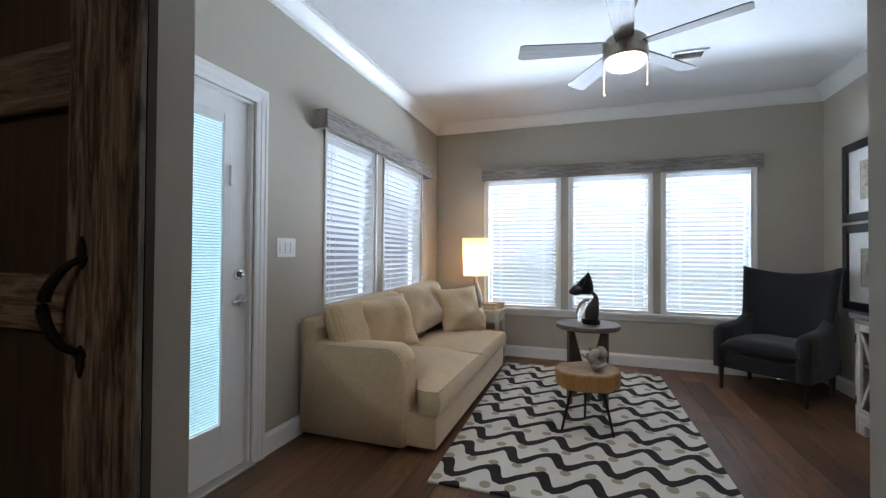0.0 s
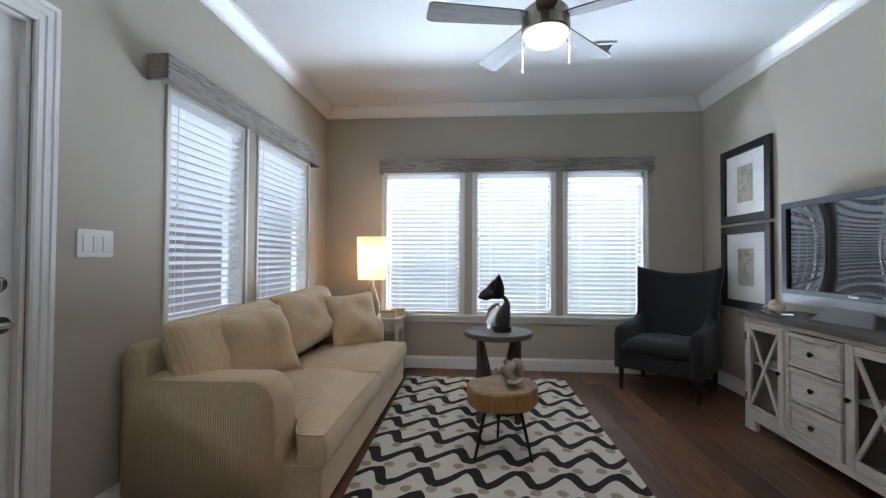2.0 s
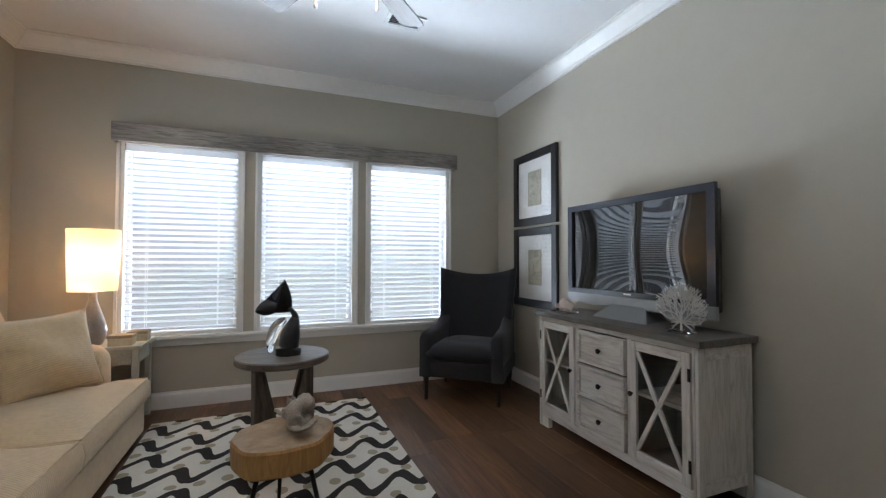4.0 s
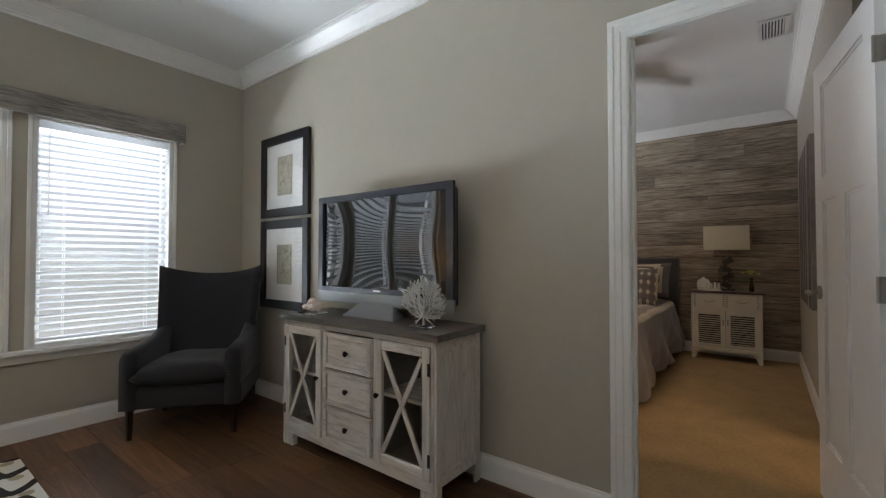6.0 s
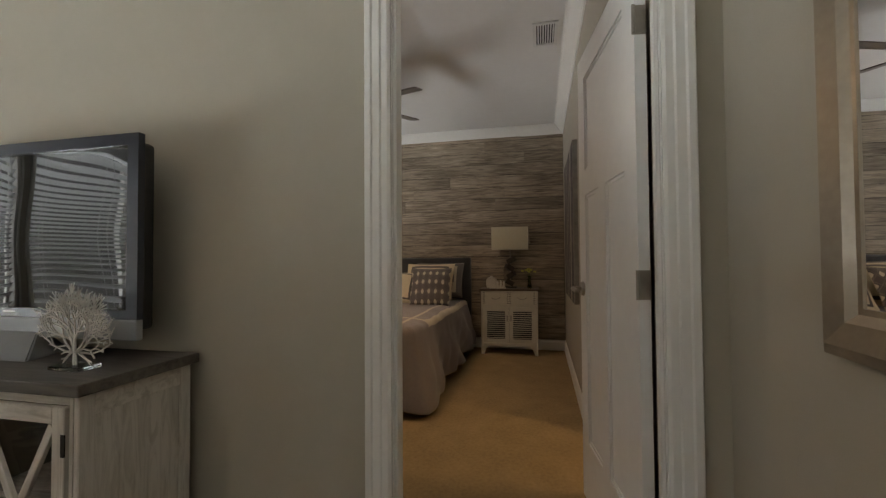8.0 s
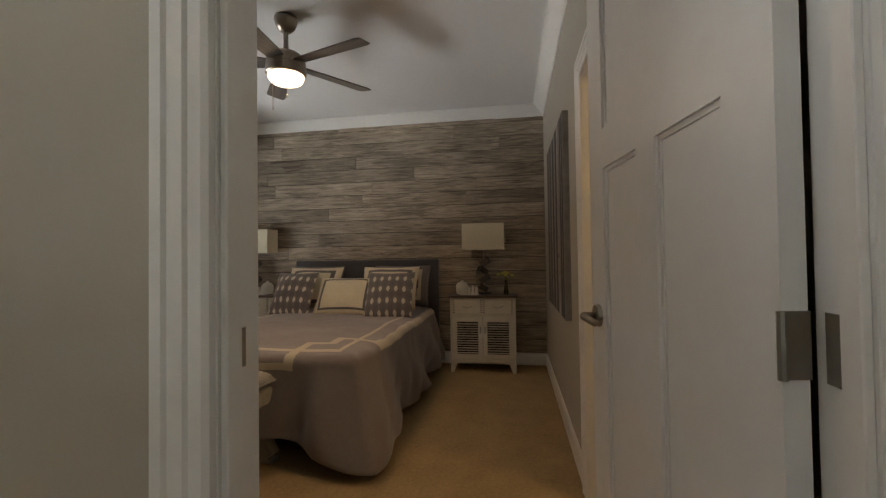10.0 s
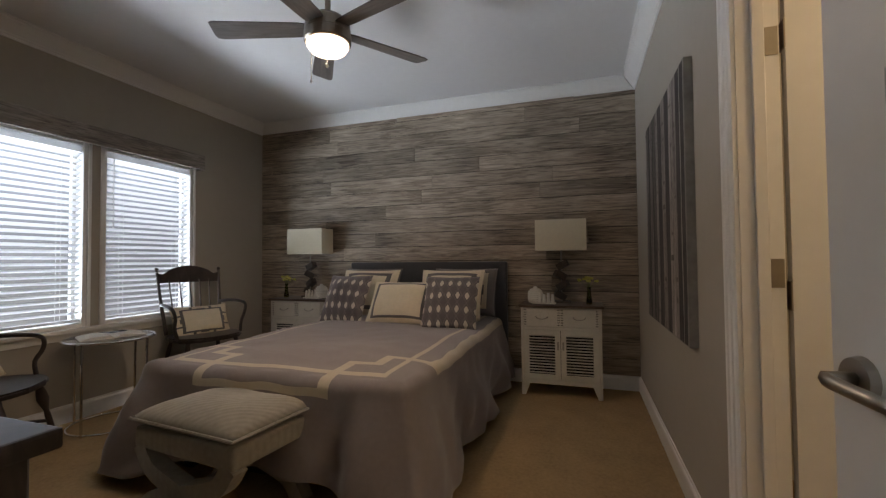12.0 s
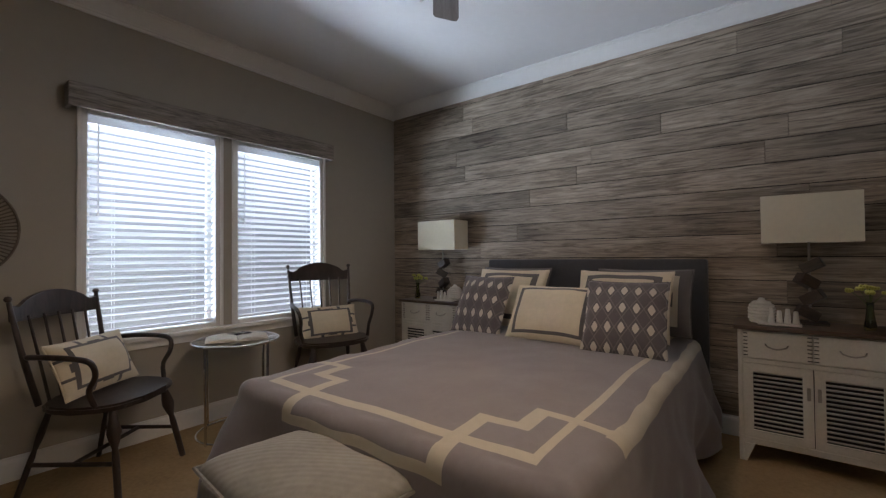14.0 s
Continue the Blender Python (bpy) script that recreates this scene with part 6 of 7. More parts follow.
# euro shams at the back, then cream pillows, the patterned squares and the centre pillow
for y, s in ((4.42, 1), (3.44, 2)):
    pillow((7.14, y, 0.885), (68, 0, -90), 0.62, 0.46, 0.16, [PBAND, IVORY], border(0.62, 0.74), "grey sham with an ivory border line against the headboard", s)
for y, s in ((4.36, 3), (3.52, 4)):
    pillow((6.95, y, 0.875), (62, 0, -90), 0.60, 0.48, 0.17, [CREAMC, PBAND], border(0.66, 0.78), "cream pillow with a grey border line", s)
pillow((6.72, 4.46, 0.835), (64, 0, -96), 0.46, 0.46, 0.16, LEAF, None, "taupe square pillow with rows of ivory leaves", 5)
pillow((6.63, 3.42, 0.835), (62, 0, -86), 0.46, 0.46, 0.16, LEAF, None, "taupe square pillow with rows of ivory leaves", 6)
pillow((6.66, 3.88, 0.82), (58, 0, -90), 0.58, 0.40, 0.16, [CREAMC, PBAND], border(0.72, 0.84), "cream oblong pillow with a grey border line", 7)

CREAMPAINT = mat("distressed cream white paint", (0.62, 0.58, 0.50), 0.55, vary=0.08, scale=9, bump=0.15)
WORN = mat("worn dark edge", (0.05, 0.04, 0.032), 0.8)
NSTOP = wood("brown nightstand top", (0.045, 0.028, 0.018), (0.15, 0.095, 0.06), grain=(12, 1.4, 12), scale=3, rough=0.4, per=0.05, bump=0.2)


def nightstand():
    """Local: front faces -x, width along y, base at the origin."""
    W, D, H = 0.335, 0.365, 0.785
    t = thing("nightstand", label="distressed cream nightstand with louvred doors and two drawers", category="nightstand", group="nightstands")
    part("top", box(-0.02, D, -W - 0.018, W + 0.018, H - 0.024, H, 0.004, 2), NSTOP, t)
    z0 = 0.105
    part("carcass", box(0.018, D - 0.01, -W + 0.022, W - 0.022, z0, H - 0.025), CREAMPAINT, t)
    # a black sheet stands for the shade behind the louvres
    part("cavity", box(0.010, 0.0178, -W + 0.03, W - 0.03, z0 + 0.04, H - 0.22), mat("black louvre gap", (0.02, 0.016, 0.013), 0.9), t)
    for y in (-W, W - 0.022):
        for x in (0, D - 0.035):
            bm = box(x, x + 0.035, y, y + 0.022, 0.0, H - 0.025, 0.003)
            part("post", bm, CREAMPAINT, t)
    for s in (-1, 1):
        bm = bmesh.new()
        tri = [(s * (W - 0.0225), 0.0), (s * (W - 0.0225), z0 - 0.001), (s * (W - 0.075), z0 - 0.001), (s * (W - 0.035), 0.0)]
        a = [bm.verts.new((0.001, y, z)) for y, z in tri]
        b = [bm.verts.new((0.018, y, z)) for y, z in tri]
        bm.faces.new(a)
        bm.faces.new(b[::-1])
        for i in range(4):
            bm.faces.new((a[i], a[(i + 1) % 4], b[(i + 1) % 4], b[i]))
        bmesh.ops.recalc_face_normals(bm, faces=bm.faces)
        part("bracket_foot", bm, CREAMPAINT, t)
    part("bottom_rail", box(0.001, 0.018, -W + 0.0225, W - 0.0225, z0, z0 + 0.035, 0.002), CREAMPAINT, t)
    part("middle_rail", box(0.001, 0.018, -W + 0.0225, W - 0.0225, H - 0.215, H - 0.19, 0.002), CREAMPAINT, t)
    for y0, y1 in ((-W + 0.026, -0.002), (0.002, W - 0.026)):
        d = part("drawer", box(-0.004, 0.016, y0, y1, H - 0.185, H - 0.032, 0.003), CREAMPAINT, t)
        for yy, sg in ((y0, 1), (y1, -1)):
            for k in range(7):
                zz = H - 0.175 + k * 0.021
                part("dovetail", box(-0.0052, -0.0041, *sorted((yy + sg * 0.002, yy + sg * 0.022)), zz, zz + 0.006), WORN, d)
        yc = (y0 + y1) / 2
        part("pull", tube(curve([(-0.004, yc - 0.05, H - 0.10), (-0.022, yc - 0.04, H - 0.112), (-0.026, yc, H - 0.122), (-0.022, yc + 0.04, H - 0.112), (-0.004, yc + 0.05, H - 0.10)], 4), 0.004, 6), NICKEL, d, smooth=True)
        lo, hi = z0 + 0.038, H - 0.218
        fr = bmesh.new()
        for q in ((y0, y0 + 0.045, lo, hi), (y1 - 0.045, y1, lo, hi), (y0 + 0.045, y1 - 0.045, lo, lo + 0.045), (y0 + 0.045, y1 - 0.045, hi - 0.045, hi)):
            box(-0.004, 0.016, *q, bm=fr)
        dd = part("door", fr, CREAMPAINT, t)
        a, b = y0 + 0.046, y1 - 0.046
        first = None
        k = int((hi - lo - 0.10) / 0.022)
        for i in range(k):
            m = pose(0.004, (a + b) / 2, lo + 0.058 + i * (hi - lo - 0.105) / (k - 1), 0, 38, 0)
            if first is None:
                first = part("louvre", box(-0.008, 0.008, -(b - a) / 2, (b - a) / 2, -0.0025, 0.0025), CREAMPAINT, dd, at=m)
            else:
                share(first, m)
        yk = y1 - 0.02 if y0 < -0.1 else y0 + 0.02
        part("latch", box(-0.010, -0.0041, yk - 0.008, yk + 0.008, 0.40, 0.47, 0.002), NICKEL, dd)
    return t


ns = nightstand()
ns.matrix_world = ROOM @ pose(7.055, 2.565, 0)
copy_thing(ns, ROOM @ pose(7.055, 5.255, 0))

CUBE = wood("dark lamp block wood", (0.025, 0.017, 0.012), (0.10, 0.07, 0.05), grain=(3, 3, 12), scale=3, rough=0.5, per=0.1, bump=0.2)
SHADE = fabric("cream linen shade", (0.62, 0.56, 0.42), bump=0.25, vary=0.04, weave=500)


def block_lamp():
    t = thing("block_lamp", label="unlit lamp with cream rectangular shade and stacked dark blocks", category="table lamp", group="nightstand lamps")
    part("foot", box(-0.06, 0.06, -0.08, 0.08, 0, 0.018, 0.003), CUBE, t)
    z = 0.018
    for k, (a, tl) in enumerate(((15, 28), (-20, -32), (35, 30), (-10, -28))):
        part("block", box(-0.034, 0.034, -0.052, 0.052, -0.03, 0.03, 0.003), CUBE, t, at=pose(0, (-1) ** k * 0.012, z + 0.047, tl, 0, a))
        z += 0.092
    part("stem", rod((0, 0, 0.01), (0, 0, 0.52), 0.006, n=8), NICKEL, t)
    bm = bmesh.new()
    w, d, z0, z1 = 0.22, 0.11, 0.475, 0.75
    o = [(-d, -w), (d, -w), (d, w), (-d, w)]
    rows = []
    for zz, s in ((z0, 1.0), (z1, 1.0)):
        rows.append([bm.verts.new((x * s, y * s, zz)) for x, y in o])
    inner = []
    for zz, s in ((z0, 0.975), (z1, 0.96)):
        inner.append([bm.verts.new((x * s, y * s, zz)) for x, y in o])
    for i in range(4):
        j = (i + 1) % 4
        bm.faces.new((rows[0][i], rows[0][j], rows[1][j], rows[1][i]))
        bm.faces.new((inner[0][j], inner[0][i], inner[1][i], inner[1][j]))
        for k in (0, 1):
            bm.faces.new((rows[k][i], rows[k][j], inner[k][j], inner[k][i]))
    part("shade", bm, SHADE, t)
    part("shade_ring", rod((0, -w * 0.96, 0.50), (0, w * 0.96, 0.50), 0.003, n=6), NICKEL, t)
    return t


lamp = block_lamp()
lamp.matrix_world = ROOM @ pose(7.275, 2.56, 0.786)
copy_thing(lamp, ROOM @ pose(7.275, 5.245, 0.786))


def small_things(y, s):
    x = 7.13
    j = thing("ribbed_jar", (x + 0.05, y + s * 0.22, 0.786), "white ribbed ceramic jar with lid", "jar", group="ribbed jars")
    prof = [(0, 0)]
    for k in range(6):
        zz = 0.006 + k * 0.018
        r = 0.062 + (0.006 if 0 < k < 5 else 0)
        prof += [(r - 0.006, zz), (r, zz + 0.006), (r, zz + 0.012), (r - 0.006, zz + 0.018)]
    C = mat("white glazed ceramic", (0.66, 0.63, 0.56), 0.4, vary=0.05)
    part("body", lathe(prof + [(0, 0.114)], 24), C, j, smooth=True)
    part("lid", lathe([(0.05, 0.1145), (0.045, 0.128), (0.02, 0.135), (0.014, 0.15), (0, 0.152)], 20), C, j, smooth=True)
    h = thing("letter_holder", (x, y + s * 0.14, 0.786), "white upright toast rack style letter holder", "letter holder", group="letter holders")
    part("base", box(-0.03, 0.03, -0.10, 0.10, 0, 0.014, 0.003), C, h)
    for k in range(5):
        yy = -0.075 + k * 0.037
        part("tine", rod((0, yy, 0.0142), (0, yy, 0.085 + 0.012 * (k % 2)), 0.017, 0.010, 8), C, h)
    v = thing("bud_vase", (x + 0.06, y - s * 0.24, 0.786), "slim dark glass bud vase with yellow green flowers", "vase", group="bud vases")
    part("vase", lathe([(0, 0), (0.024, 0), (0.027, 0.02), (0.02, 0.06), (0.014, 0.12), (0.017, 0.15), (0.014, 0.15), (0.011, 0.12), (0.016, 0.06), (0.02, 0.02), (0, 0.012)], 18), glass("olive glass", (0.55, 0.56, 0.30), 0.05), v, smooth=True)
    rnd = random.Random(int(y * 100))
    ST, PT = mat("green stem", (0.09, 0.13, 0.03), 0.7), mat("yellow green petal", (0.50, 0.48, 0.10), 0.7, vary=0.2, scale=30)
    for k in range(9):
        a, r = rnd.uniform(0, 6.28), rnd.uniform(0.02, 0.085)
        tip = (r * math.cos(a), r * math.sin(a), 0.20 + rnd.uniform(0, 0.045) - r * 0.3)
        part("stem", tube(curve([(0, 0, 0.03), (0.2 * tip[0], 0.2 * tip[1], 0.14), tip], 4), 0.002, 5), ST, v)
        bm = bmesh.new()
        for i in range(6):
            b = bmesh.new()
            bmesh.ops.create_icosphere(b, subdivisions=1, radius=0.017)
            aa = i * 1.05
            moved(b, Matrix.Translation((tip[0] + 0.011 * math.cos(aa), tip[1] + 0.011 * math.sin(aa), tip[2])) @ pose(0, 0, 0, rnd.uniform(0, 60), rnd.uniform(0, 60), 0) @ Matrix.Diagonal((1.1, 0.6, 0.45, 1)))
            merge(bm, b)
        part("flower", bm, PT, v, smooth=True)


small_things(2.565, 1)
small_things(5.255, -1)


def bench():
    t = thing("upholstered_stool", (4.865, 3.965, 0), "grey woven upholstered stool with curved X legs", "stool", turn=-6.0)
    G = fabric("grey herringbone weave", (0.31, 0.285, 0.235), rib=(26, 26, 0), bump=0.14, vary=0.15, weave=160)
    w, d = 0.225, 0.315
    part("seat", cushion(2 * w + 0.02, 2 * d + 0.02, 0.13, 6, 24, 0.5, seed=3), G, t, smooth=True, at=pose(0, 0, 0.488))
    part("piping", rim(2 * w + 0.024, 2 * d + 0.024, 6, 0.007), G, t, at=pose(0, 0, 0.484))
    part("apron", box(-w, w, -d, d, 0.355, 0.448, 0.02, 3), G, t, smooth=True)
    for x in (-w + 0.035, w - 0.035):
        for s in (1, -1):
            pts = curve([(x, -s * (d - 0.03), 0.37), (x, -s * 0.20, 0.27), (x, 0, 0.205), (x, s * 0.20, 0.14), (x, s * (d - 0.03), 0.035)], 6)
            bm = bmesh.new()
            rings = []
            for i, p in enumerate(pts):
                a = pts[max(0, i - 1)]
                b = pts[min(len(pts) - 1, i + 1)]
                tn = (b - a).normalized()
                nn = Vector((0, -tn.z, tn.y)) * 0.038
                rings.append([bm.verts.new(p + nn + Vector((dx, 0, 0))) for dx in (-0.034, 0.034)] + [bm.verts.new(p - nn + Vector((dx, 0, 0))) for dx in (0.034, -0.034)])
            for p, q in zip(rings, rings[1:]):
                for i in range(4):
                    bm.faces.new((p[i], p[(i + 1) % 4], q[(i + 1) % 4], q[i]))
            bm.faces.new(rings[0])
            bm.faces.new(rings[-1][::-1])
            part("leg", bm, G, t)
        part("foot_pad", box(x - 0.034, x + 0.034, -d + 0.0, -d + 0.09, 0, 0.022, 0.004), G, t)
        part("foot_pad", box(x - 0.034, x + 0.034, d - 0.09, d, 0, 0.022, 0.004), G, t)
    part("stretcher", rod((-w + 0.07, 0, 0.205), (w - 0.07, 0, 0.205), 0.022, n=12), G, t)


bench()

DARKWOOD = wood("dark stained windsor wood", (0.016, 0.011, 0.009), (0.075, 0.052, 0.042), grain=(6, 6, 1.5), scale=3, rough=0.38, per=0.05, bump=0.12)


def windsor():
    """Local: faces -y. Spindle back, arms, saddle seat, turned legs with stretchers."""
    t = thing("windsor_chair", label="dark wooden spindle back armchair by the bedroom window", category="chair", group="window chairs")
    SH = 0.43
    out = []
    for i in range(32):
        a = 2 * math.pi * i / 32
        c, s = math.cos(a), math.sin(a)
        out.append((0.265 * math.copysign(abs(c) ** 0.7, c), 0.225 * math.copysign(abs(s) ** 0.7, s) - 0.01))
    bm = slab(out, SH - 0.032, SH, 0.01, 2)
    part("seat", bm, DARKWOOD, t)

    def turned(p, q, r, bulge):
        pts, rs = [], []
        for i in range(13):
            f = i / 12
            pts.append(Vector(p).lerp(Vector(q), f))
            rs.append(r * (0.72 + bulge * math.exp(-((f - 0.24) / 0.11) ** 2) - 0.22 * math.exp(-((f - 0.42) / 0.05) ** 2) + 0.25 * (1 - f) * 0.3))
        return tube(pts, rs, 12)
    feet = {}
    for sx in (-1, 1):
        for sy in (-1, 1):
            p, q = (sx * 0.185, sy * 0.15, SH - 0.033), (sx * 0.245, sy * 0.225 if sy < 0 else 0.26, 0.0)
            feet[(sx, sy)] = (Vector(p), Vector(q))
            part("leg", turned(p, q, 0.021 if sy < 0 else 0.017, 0.7 if sy < 0 else 0.2), DARKWOOD, t, smooth=True)
    mids = {}
    for sx in (-1, 1):
        a = feet[(sx, -1)][0].lerp(feet[(sx, -1)][1], 0.58)
        b = feet[(sx, 1)][0].lerp(feet[(sx, 1)][1], 0.58)
        part("side_stretcher", rod(a, b, 0.010, n=10), DARKWOOD, t)
        mids[sx] = (a + b) / 2
    part("cross_stretcher", rod(mids[-1], mids[1], 0.010, n=10), DARKWOOD, t)
    z1 = 0.86
    for sx in (-1, 1):
        pts = [(sx * 0.215, 0.175, SH - 0.002), (sx * 0.235, 0.235, 0.66), (sx * 0.25, 0.285, z1 + 0.035)]
        part("back_post", tube(curve(pts, 5), [0.014, 0.014, 0.014, 0.014, 0.014, 0.013, 0.012, 0.012, 0.011, 0.011, 0.010], 10), DARKWOOD, t, smooth=True)
        part("finial", lathe([(0, -0.012), (0.012, -0.008), (0.016, 0.002), (0.012, 0.012), (0, 0.016)], 12, None, (sx * 0.251, 0.287, z1 + 0.045)), DARKWOOD, t, smooth=True)
    for k in range(5):
        x = -0.15 + 0.075 * k
        part("spindle", rod((x * 0.95, 0.19, SH - 0.002), (x * 1.08, 0.277, z1 - 0.035), 0.0075, 0.006, 8), DARKWOOD, t)
    bm = bmesh.new()
    n = 24
    f, b = [], []
    for i in range(n + 1):
        u = 2 * i / n - 1
        x = u * 0.245
        arch = 0.055 * math.cos(u * math.pi / 2) ** 1.5 - 0.018 * math.exp(-((abs(u) - 0.82) / 0.12) ** 2)
        y = 0.278 + 0.022 * (1 - u * u)
        for lst, dy in ((f, -0.011), (b, 0.011)):
            lst.append((bm.verts.new((x, y + dy, z1 - 0.055)), bm.verts.new((x, y + dy + 0.006, z1 + 0.02 + arch))))
    for i in range(n):
        bm.faces.new((f[i][0], f[i + 1][0], f[i + 1][1], f[i][1]))
        bm.faces.new((b[i][1], b[i + 1][1], b[i + 1][0], b[i][0]))
        bm.faces.new((f[i][1], f[i + 1][1], b[i + 1][1], b[i][1]))
        bm.faces.new((f[i + 1][0], f[i][0], b[i][0], b[i + 1][0]))
    for e in (0, n):
        bm.faces.new((f[e][0], f[e][1], b[e][1], b[e][0]))
    part("crest_rail", bm, DARKWOOD, t)
    for sx in (-1, 1):
        pts = [(sx * 0.228, 0.225, 0.645), (sx * 0.275, 0.10, 0.655), (sx * 0.29, -0.05, 0.65), (sx * 0.285, -0.125, 0.63), (sx * 0.27, -0.135, 0.57), (sx * 0.262, -0.10, 0.50), (sx * 0.245, -0.115, SH - 0.004)]
        part("arm", tube(curve(pts, 5), 0.0125, 10), DARKWOOD, t, smooth=True)
    return t


ch = windsor()
ch.matrix_world = ROOM @ pose(4.77, 5.63, 0, 0, 0, 38) @ Matrix.Diagonal((1.05, 1.05, 1.11, 1))
copy_thing(ch, ROOM @ pose(6.29, 5.68, 0, 0, 0, -18) @ Matrix.Diagonal((1.05, 1.05, 1.11, 1)))


def frame_deco(u, v):
    a, b = abs(u), abs(v)
    return 0.66 < max(a, b) < 0.76 or (0.66 < a and abs(b - 0.35) < 0.06) or (0.70 < b and abs(a - 0.35) < 0.04)


for place, rot, sd in (((4.715, 5.70, 0.632), 38, 21), ((6.335, 5.765, 0.632), -18, 22)):
    t = pillow(place, (66, 0, rot), 0.50, 0.30, 0.14, [CREAMC, PBAND], frame_deco, "cream lumbar pillow with grey geometric lines", sd)
    tagged(t, "cream lumbar pillow with grey geometric lines on the chair", "pillow", "chair pillows")


def glass_table():
    cx, cy, H, r = 5.49, 5.69, 0.64, 0.275
    t = thing("glass_side_table", (cx, cy, 0), "round glass side table with slim chrome legs", "side table")
    part("glass_top", lathe([(0, H - 0.012), (r - 0.012, H - 0.012), (r - 0.012, H - 0.002), (0, H - 0.002)], 48), glass("table glass", (0.80, 0.86, 0.85)), t)
    ring = [((r - 0.004) * math.cos(2 * math.pi * i / 48), (r - 0.004) * math.sin(2 * math.pi * i / 48), H - 0.008) for i in range(48)]
    part("rim", tube(ring, 0.009, 8, closed=True), CHROME, t, smooth=True)
    low = [((r - 0.03) * math.cos(2 * math.pi * i / 48), (r - 0.03) * math.sin(2 * math.pi * i / 48), 0.012) for i in range(48)]
    part("floor_ring", tube(low, 0.007, 8, closed=True), CHROME, t, smooth=True)
    for k in range(4):
        a = math.radians(20 + 90 * k)
        part("leg", rod(((r - 0.02) * math.cos(a), (r - 0.02) * math.sin(a), 0.004), ((r - 0.012) * math.cos(a), (r - 0.012) * math.sin(a), H - 0.012), 0.009, n=10), CHROME, t)
    return cx, cy, H


gx, gy, gh = glass_table()
bk = thing("open_book", (gx, gy - 0.01, gh), "open magazine lying on the glass table", "book", turn=-25)
PG = mat("pale page", (0.62, 0.58, 0.50), 0.7, vary=0.15, scale=14)
for s in (-1, 1):
    bm = bmesh.new()
    a, b = [], []
    for i in range(9):
        f = i / 8
        z = 0.006 + 0.022 * math.sin(math.pi * f) ** 0.7 * (1 - 0.4 * f)
        for lst, zz in ((a, z), (b, 0.001)):
            lst.append((bm.verts.new((s * (0.003 + 0.19 * f), -0.12, zz)), bm.verts.new((s * (0.003 + 0.19 * f), 0.12, zz))))
    for i in range(8):
        bm.faces.new((a[i][0], a[i + 1][0], a[i + 1][1], a[i][1]))
        bm.faces.new((b[i][0], b[i][1], b[i + 1][1], b[i + 1][0]))
        for k in (0, 1):
            bm.faces.new((a[i][k], a[i + 1][k], b[i + 1][k], b[i][k]))
    for e in (0, 8):
        bm.faces.new((a[e][0], a[e][1], b[e][1], b[e][0]))
    part("page_block", bm, PG, bk)
gl = thing("eyeglasses", (gx + 0.03, gy - 0.03, gh + 0.032), "dark rimmed folded eyeglasses on the magazine", "eyeglasses")
for s in (-1, 1):
    part("rim", tube([(s * 0.034 + 0.026 * math.cos(i * 0.524), 0.018 * math.sin(i * 0.524), 0.0) for i in range(12)], 0.0028, 6, closed=True), BLACKIRON, gl)
    part("temple", rod((s * 0.06, 0.0, 0), (s * 0.052, 0.12, -0.004), 0.0024, n=6), BLACKIRON, gl)
part("bridge", rod((-0.01, 0.004, 0), (0.01, 0.004, 0), 0.0024, n=6), BLACKIRON, gl)


BARKM = mat("painted bark mark", (0.13, 0.115, 0.10), 0.8, vary=0.3)


def birch_canvas():
    x0, x1, z0, z1, y = 5.39, 6.57, 0.785, 2.075, SOUTH_FACE
    t = thing("birch_canvas", label="unframed canvas print of grey birch trunks", category="canvas picture")
    part("canvas", box(x0, x1, y, y + 0.038, z0, z1, 0.004, 2), mat("pale grey canvas", (0.30, 0.285, 0.26), 0.8, vary=0.2, scale=3, bump=0.3, bscale=300), t)
    rnd = random.Random(4)
    x = x0 + 0.012
    k = 0
    while x < x1 - 0.03:
        w = rnd.uniform(0.05, 0.13)
        w = min(w, x1 - 0.012 - x)
        c = rnd.choice((0.05, 0.10, 0.22, 0.26, 0.07, 0.29, 0.15))
        m = mat("painted birch trunk", (c, c * 0.88, c * 0.80), 0.8, vary=0.75, scale=5, stretch=(5.0, 1, 0.6), bump=0.3)
        bm = bmesh.new()
        n = 20
        L, R = [], []
        for i in range(n + 1):
            z = z0 + 0.006 + (z1 - z0 - 0.012) * i / n
            dx = 0.012 * noise.noise(Vector((k * 3.1, z * 2.0, 0)))
            L.append(bm.verts.new((min(max(x + dx, x0 + 0.004), x1 - 0.004), y + 0.0388 + 0.0004 * (k % 3), z)))
            R.append(bm.verts.new((min(max(x + w + dx * 0.6, x0 + 0.004), x1 - 0.004), y + 0.0388 + 0.0004 * (k % 3), z)))
        for i in range(n):
            bm.faces.new((L[i], R[i], R[i + 1], L[i + 1]))
        tr = part("trunk", bm, m, t)
        if c > 0.2:
            for q in range(6):
                zz = rnd.uniform(z0 + 0.05, z1 - 0.05)
                part("bark_mark", box(x + w * 0.2, x + w * rnd.uniform(0.5, 0.9), y + 0.0404, y + 0.0408, zz, zz + rnd.uniform(0.008, 0.03)), BARKM, tr)
        x += w + rnd.uniform(-0.008, 0.02)
        k += 1


birch_canvas()


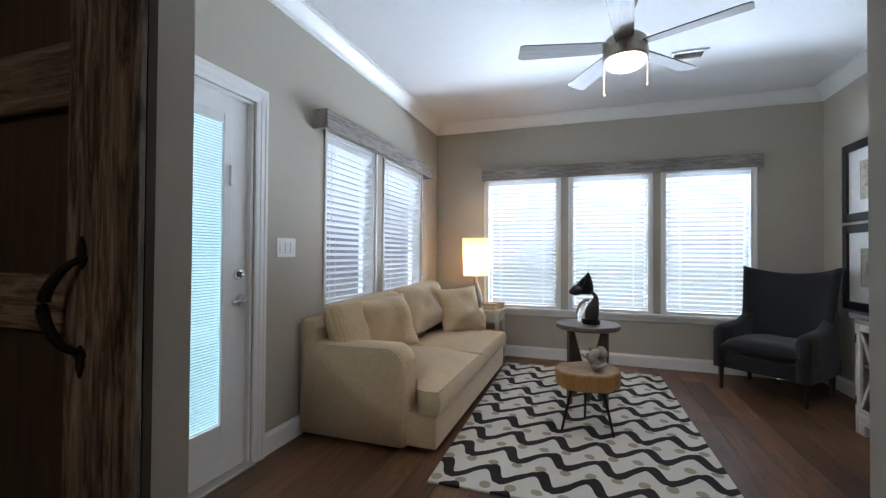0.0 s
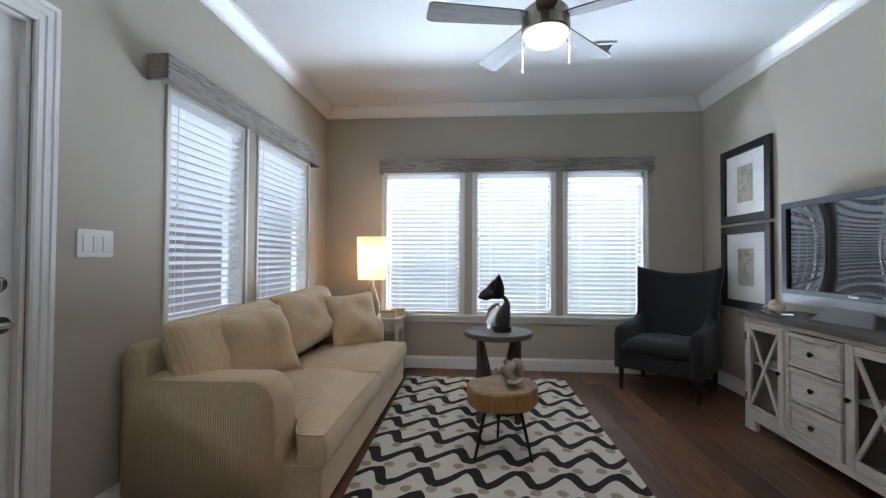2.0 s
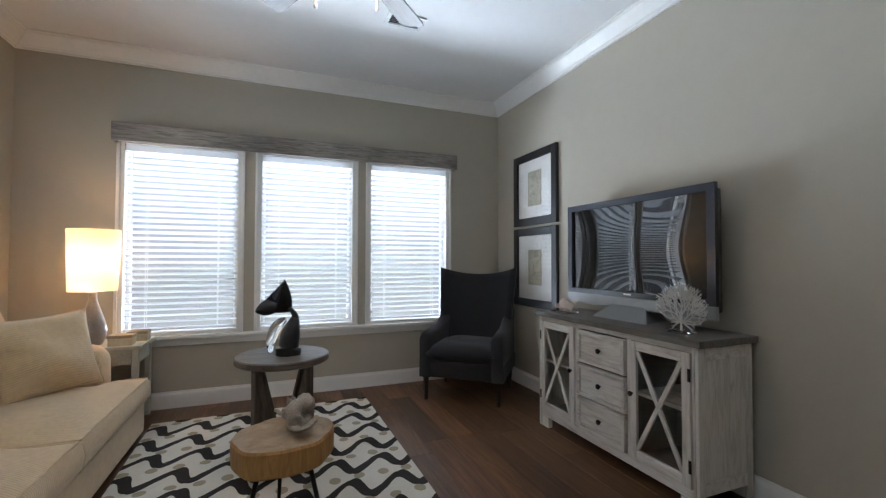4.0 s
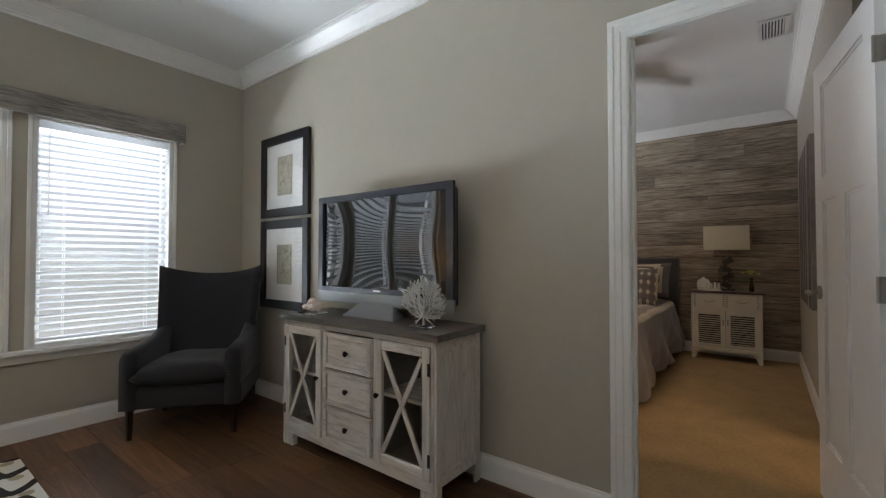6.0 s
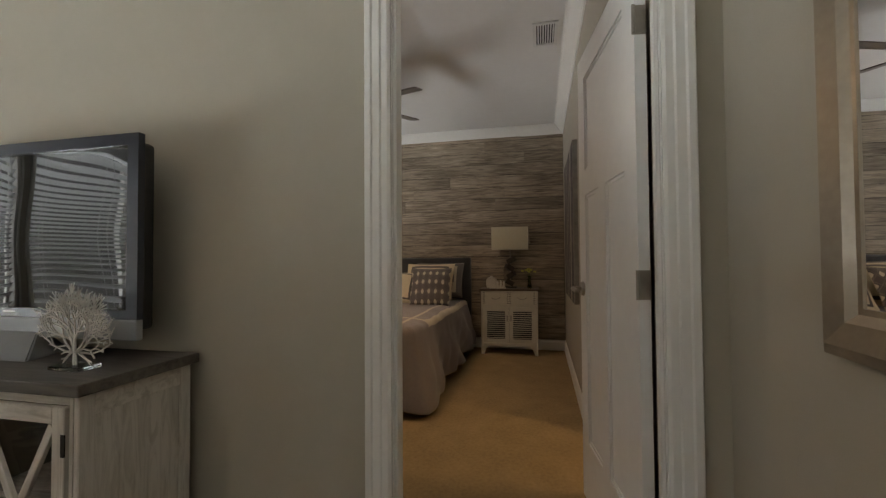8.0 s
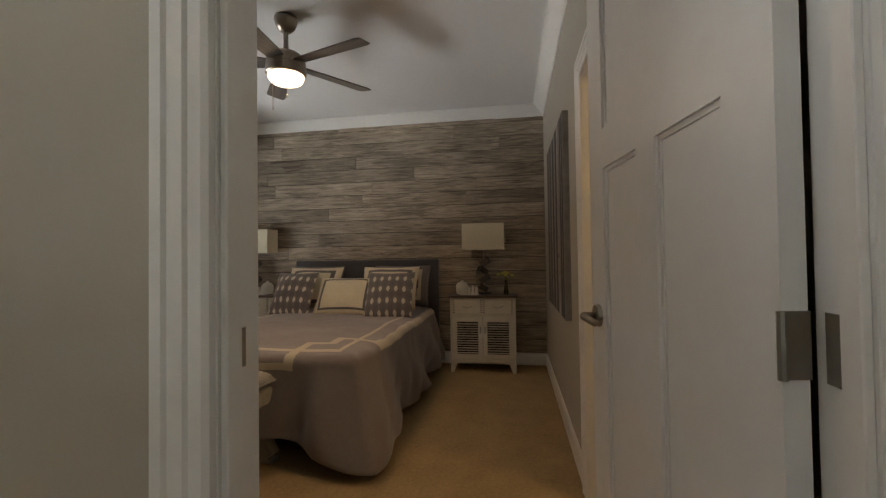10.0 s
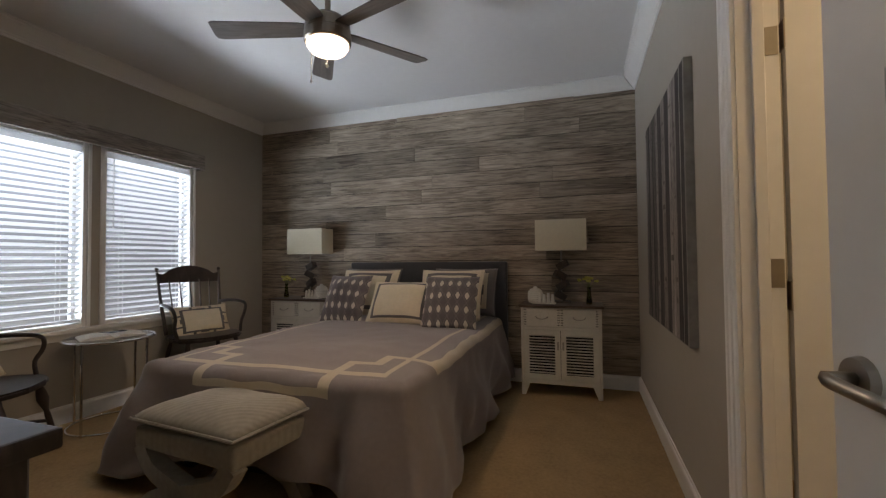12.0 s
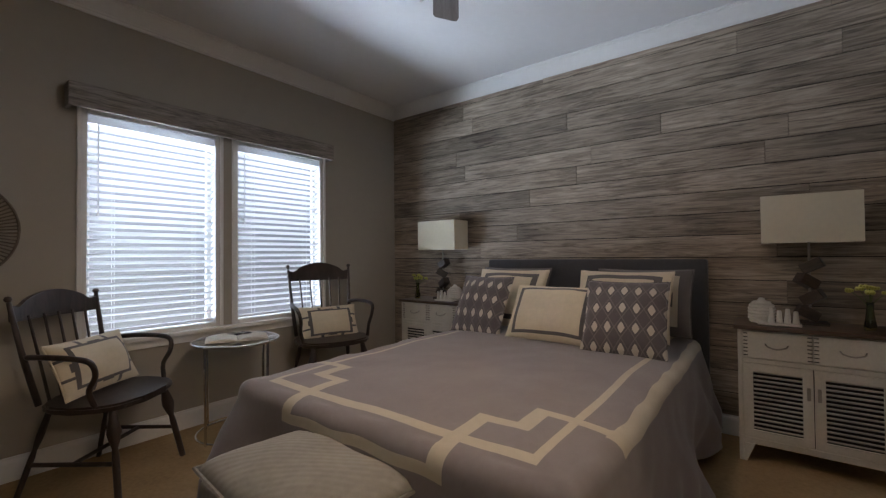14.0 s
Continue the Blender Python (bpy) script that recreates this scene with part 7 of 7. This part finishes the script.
def dresser():
    x0, x1, y0, y1, H = WEST_FACE + 0.016, 3.745, 3.24, 4.75, 0.905
    t = thing("dresser", label="dark stained wooden dresser against the bedroom wall", category="dresser")
    part("top", box(x0, x1 + 0.03, y0 - 0.03, y1 + 0.03, H - 0.035, H, 0.006, 2), DARKWOOD, t)
    part("carcass", box(x0, x1, y0, y1, 0.06, H - 0.036, 0.004), DARKWOOD, t)
    for r in range(3):
        for c in range(2):
            a = y0 + 0.03 + c * (y1 - y0 - 0.04) / 2
            b = a + (y1 - y0 - 0.08) / 2
            z = 0.10 + r * 0.265
            d = part("drawer", box(x1, x1 + 0.016, a, b, z, z + 0.25, 0.003), DARKWOOD, t)
            part("knob", moved(lathe([(0, 0.026), (0.012, 0.024), (0.014, 0.016), (0.006, 0.008), (0.006, 0)], 12), pose(x1 + 0.016, (a + b) / 2, z + 0.125, 0, 90, 0)), NICKEL, d, smooth=True)
    for x in (x0 + 0.02, x1 - 0.06):
        for y in (y0 + 0.02, y1 - 0.06):
            part("foot", box(x, x + 0.04, y, y + 0.04, 0, 0.0595), DARKWOOD, t)


dresser()

wd = thing("wall_disc", (4.18, NORTH_FACE, 1.36), "round woven rattan wall disc", "wall decor")
RAT = mat("grey brown rattan", (0.17, 0.14, 0.11), 0.7, vary=0.25, scale=20)
part("hub", moved(lathe([(0, 0), (0.05, 0), (0.05, 0.018), (0, 0.022)], 24), pose(0, 0, 0, 90)), RAT, wd)
for rr in (0.16, 0.275):
    part("ring", tube([(rr * math.cos(2 * math.pi * i / 48), -0.012, rr * math.sin(2 * math.pi * i / 48)) for i in range(48)], 0.007, 6, closed=True), RAT, wd)
for i in range(84):
    a = 2 * math.pi * i / 84
    part("spoke", rod((0.05 * math.cos(a), -0.010, 0.05 * math.sin(a)), (0.275 * math.cos(a + 0.25), -0.010, 0.275 * math.sin(a + 0.25)), 0.004, n=5), RAT, wd)

ceiling_fan(5.35, 3.74, 37, 2.40, "brushed nickel bedroom ceiling fan with five brown blades, light on", ((170, 0.26), (212, 0.18)), False)

# ---- floor boards, wall planks ----
ROOM = Matrix.Identity(4)
rnd = random.Random(11)
BW = 0.178
boards = {}
k = 0
x = XW + 0.004
while x < XE - 0.01:
    w = min(BW, XE - 0.004 - x)
    y = -2.6 + rnd.uniform(-1.1, -0.1)
    while y < YN - 0.004:
        ln = rnd.choice((1.2, 1.2, 0.9, 1.05))
        a, b = max(y, -2.596), min(y + ln, YN - 0.004)
        if b - a > 0.05:
            key = (round(w, 3), round(b - a, 2))
            if key not in boards:
                boards[key] = part("board", box(-w / 2 + 0.0009, w / 2 - 0.0009, -(b - a) / 2 + 0.0009, (b - a) / 2 - 0.0009, -0.006, 0.0, 0.0012), OAKFLOOR, floor, at=pose(x + w / 2, (a + b) / 2, 0))
            else:
                share(boards[key], pose(x + w / 2, (a + b) / 2, 0))
        y += ln
    x += BW

clad = thing("plank_cladding", label="weathered grey brown horizontal wood plank feature wall", category="wall cladding", kind="structure")
PH = 0.1495
planks = {}
z = 0.13
row = 0
while z < TOP - 0.11:
    h = min(PH, TOP - 0.10 - z)
    y = BY0 - rnd.uniform(0.0, 1.5)
    while y < BY1 - 0.002:
        ln = rnd.choice((1.22, 1.83, 2.2, 2.6))
        a, b = max(y, BY0 + 0.001), min(y + ln, BY1 - 0.001)
        if b - a > 0.04:
            key = (round(h, 3), round(b - a, 2))
            m = pose(BX1 - 0.006 - rnd.uniform(0, 0.0015), (a + b) / 2, z + h / 2)
            if key not in planks:
                planks[key] = part("plank", box(-0.006, 0.006, -(b - a) / 2 + 0.0006, (b - a) / 2 - 0.0006, -h / 2 + 0.0027, h / 2 - 0.0027, 0.0016), PLANK, clad, at=m)
            else:
                share(planks[key], m)
        y += ln
    z += PH
    row += 1
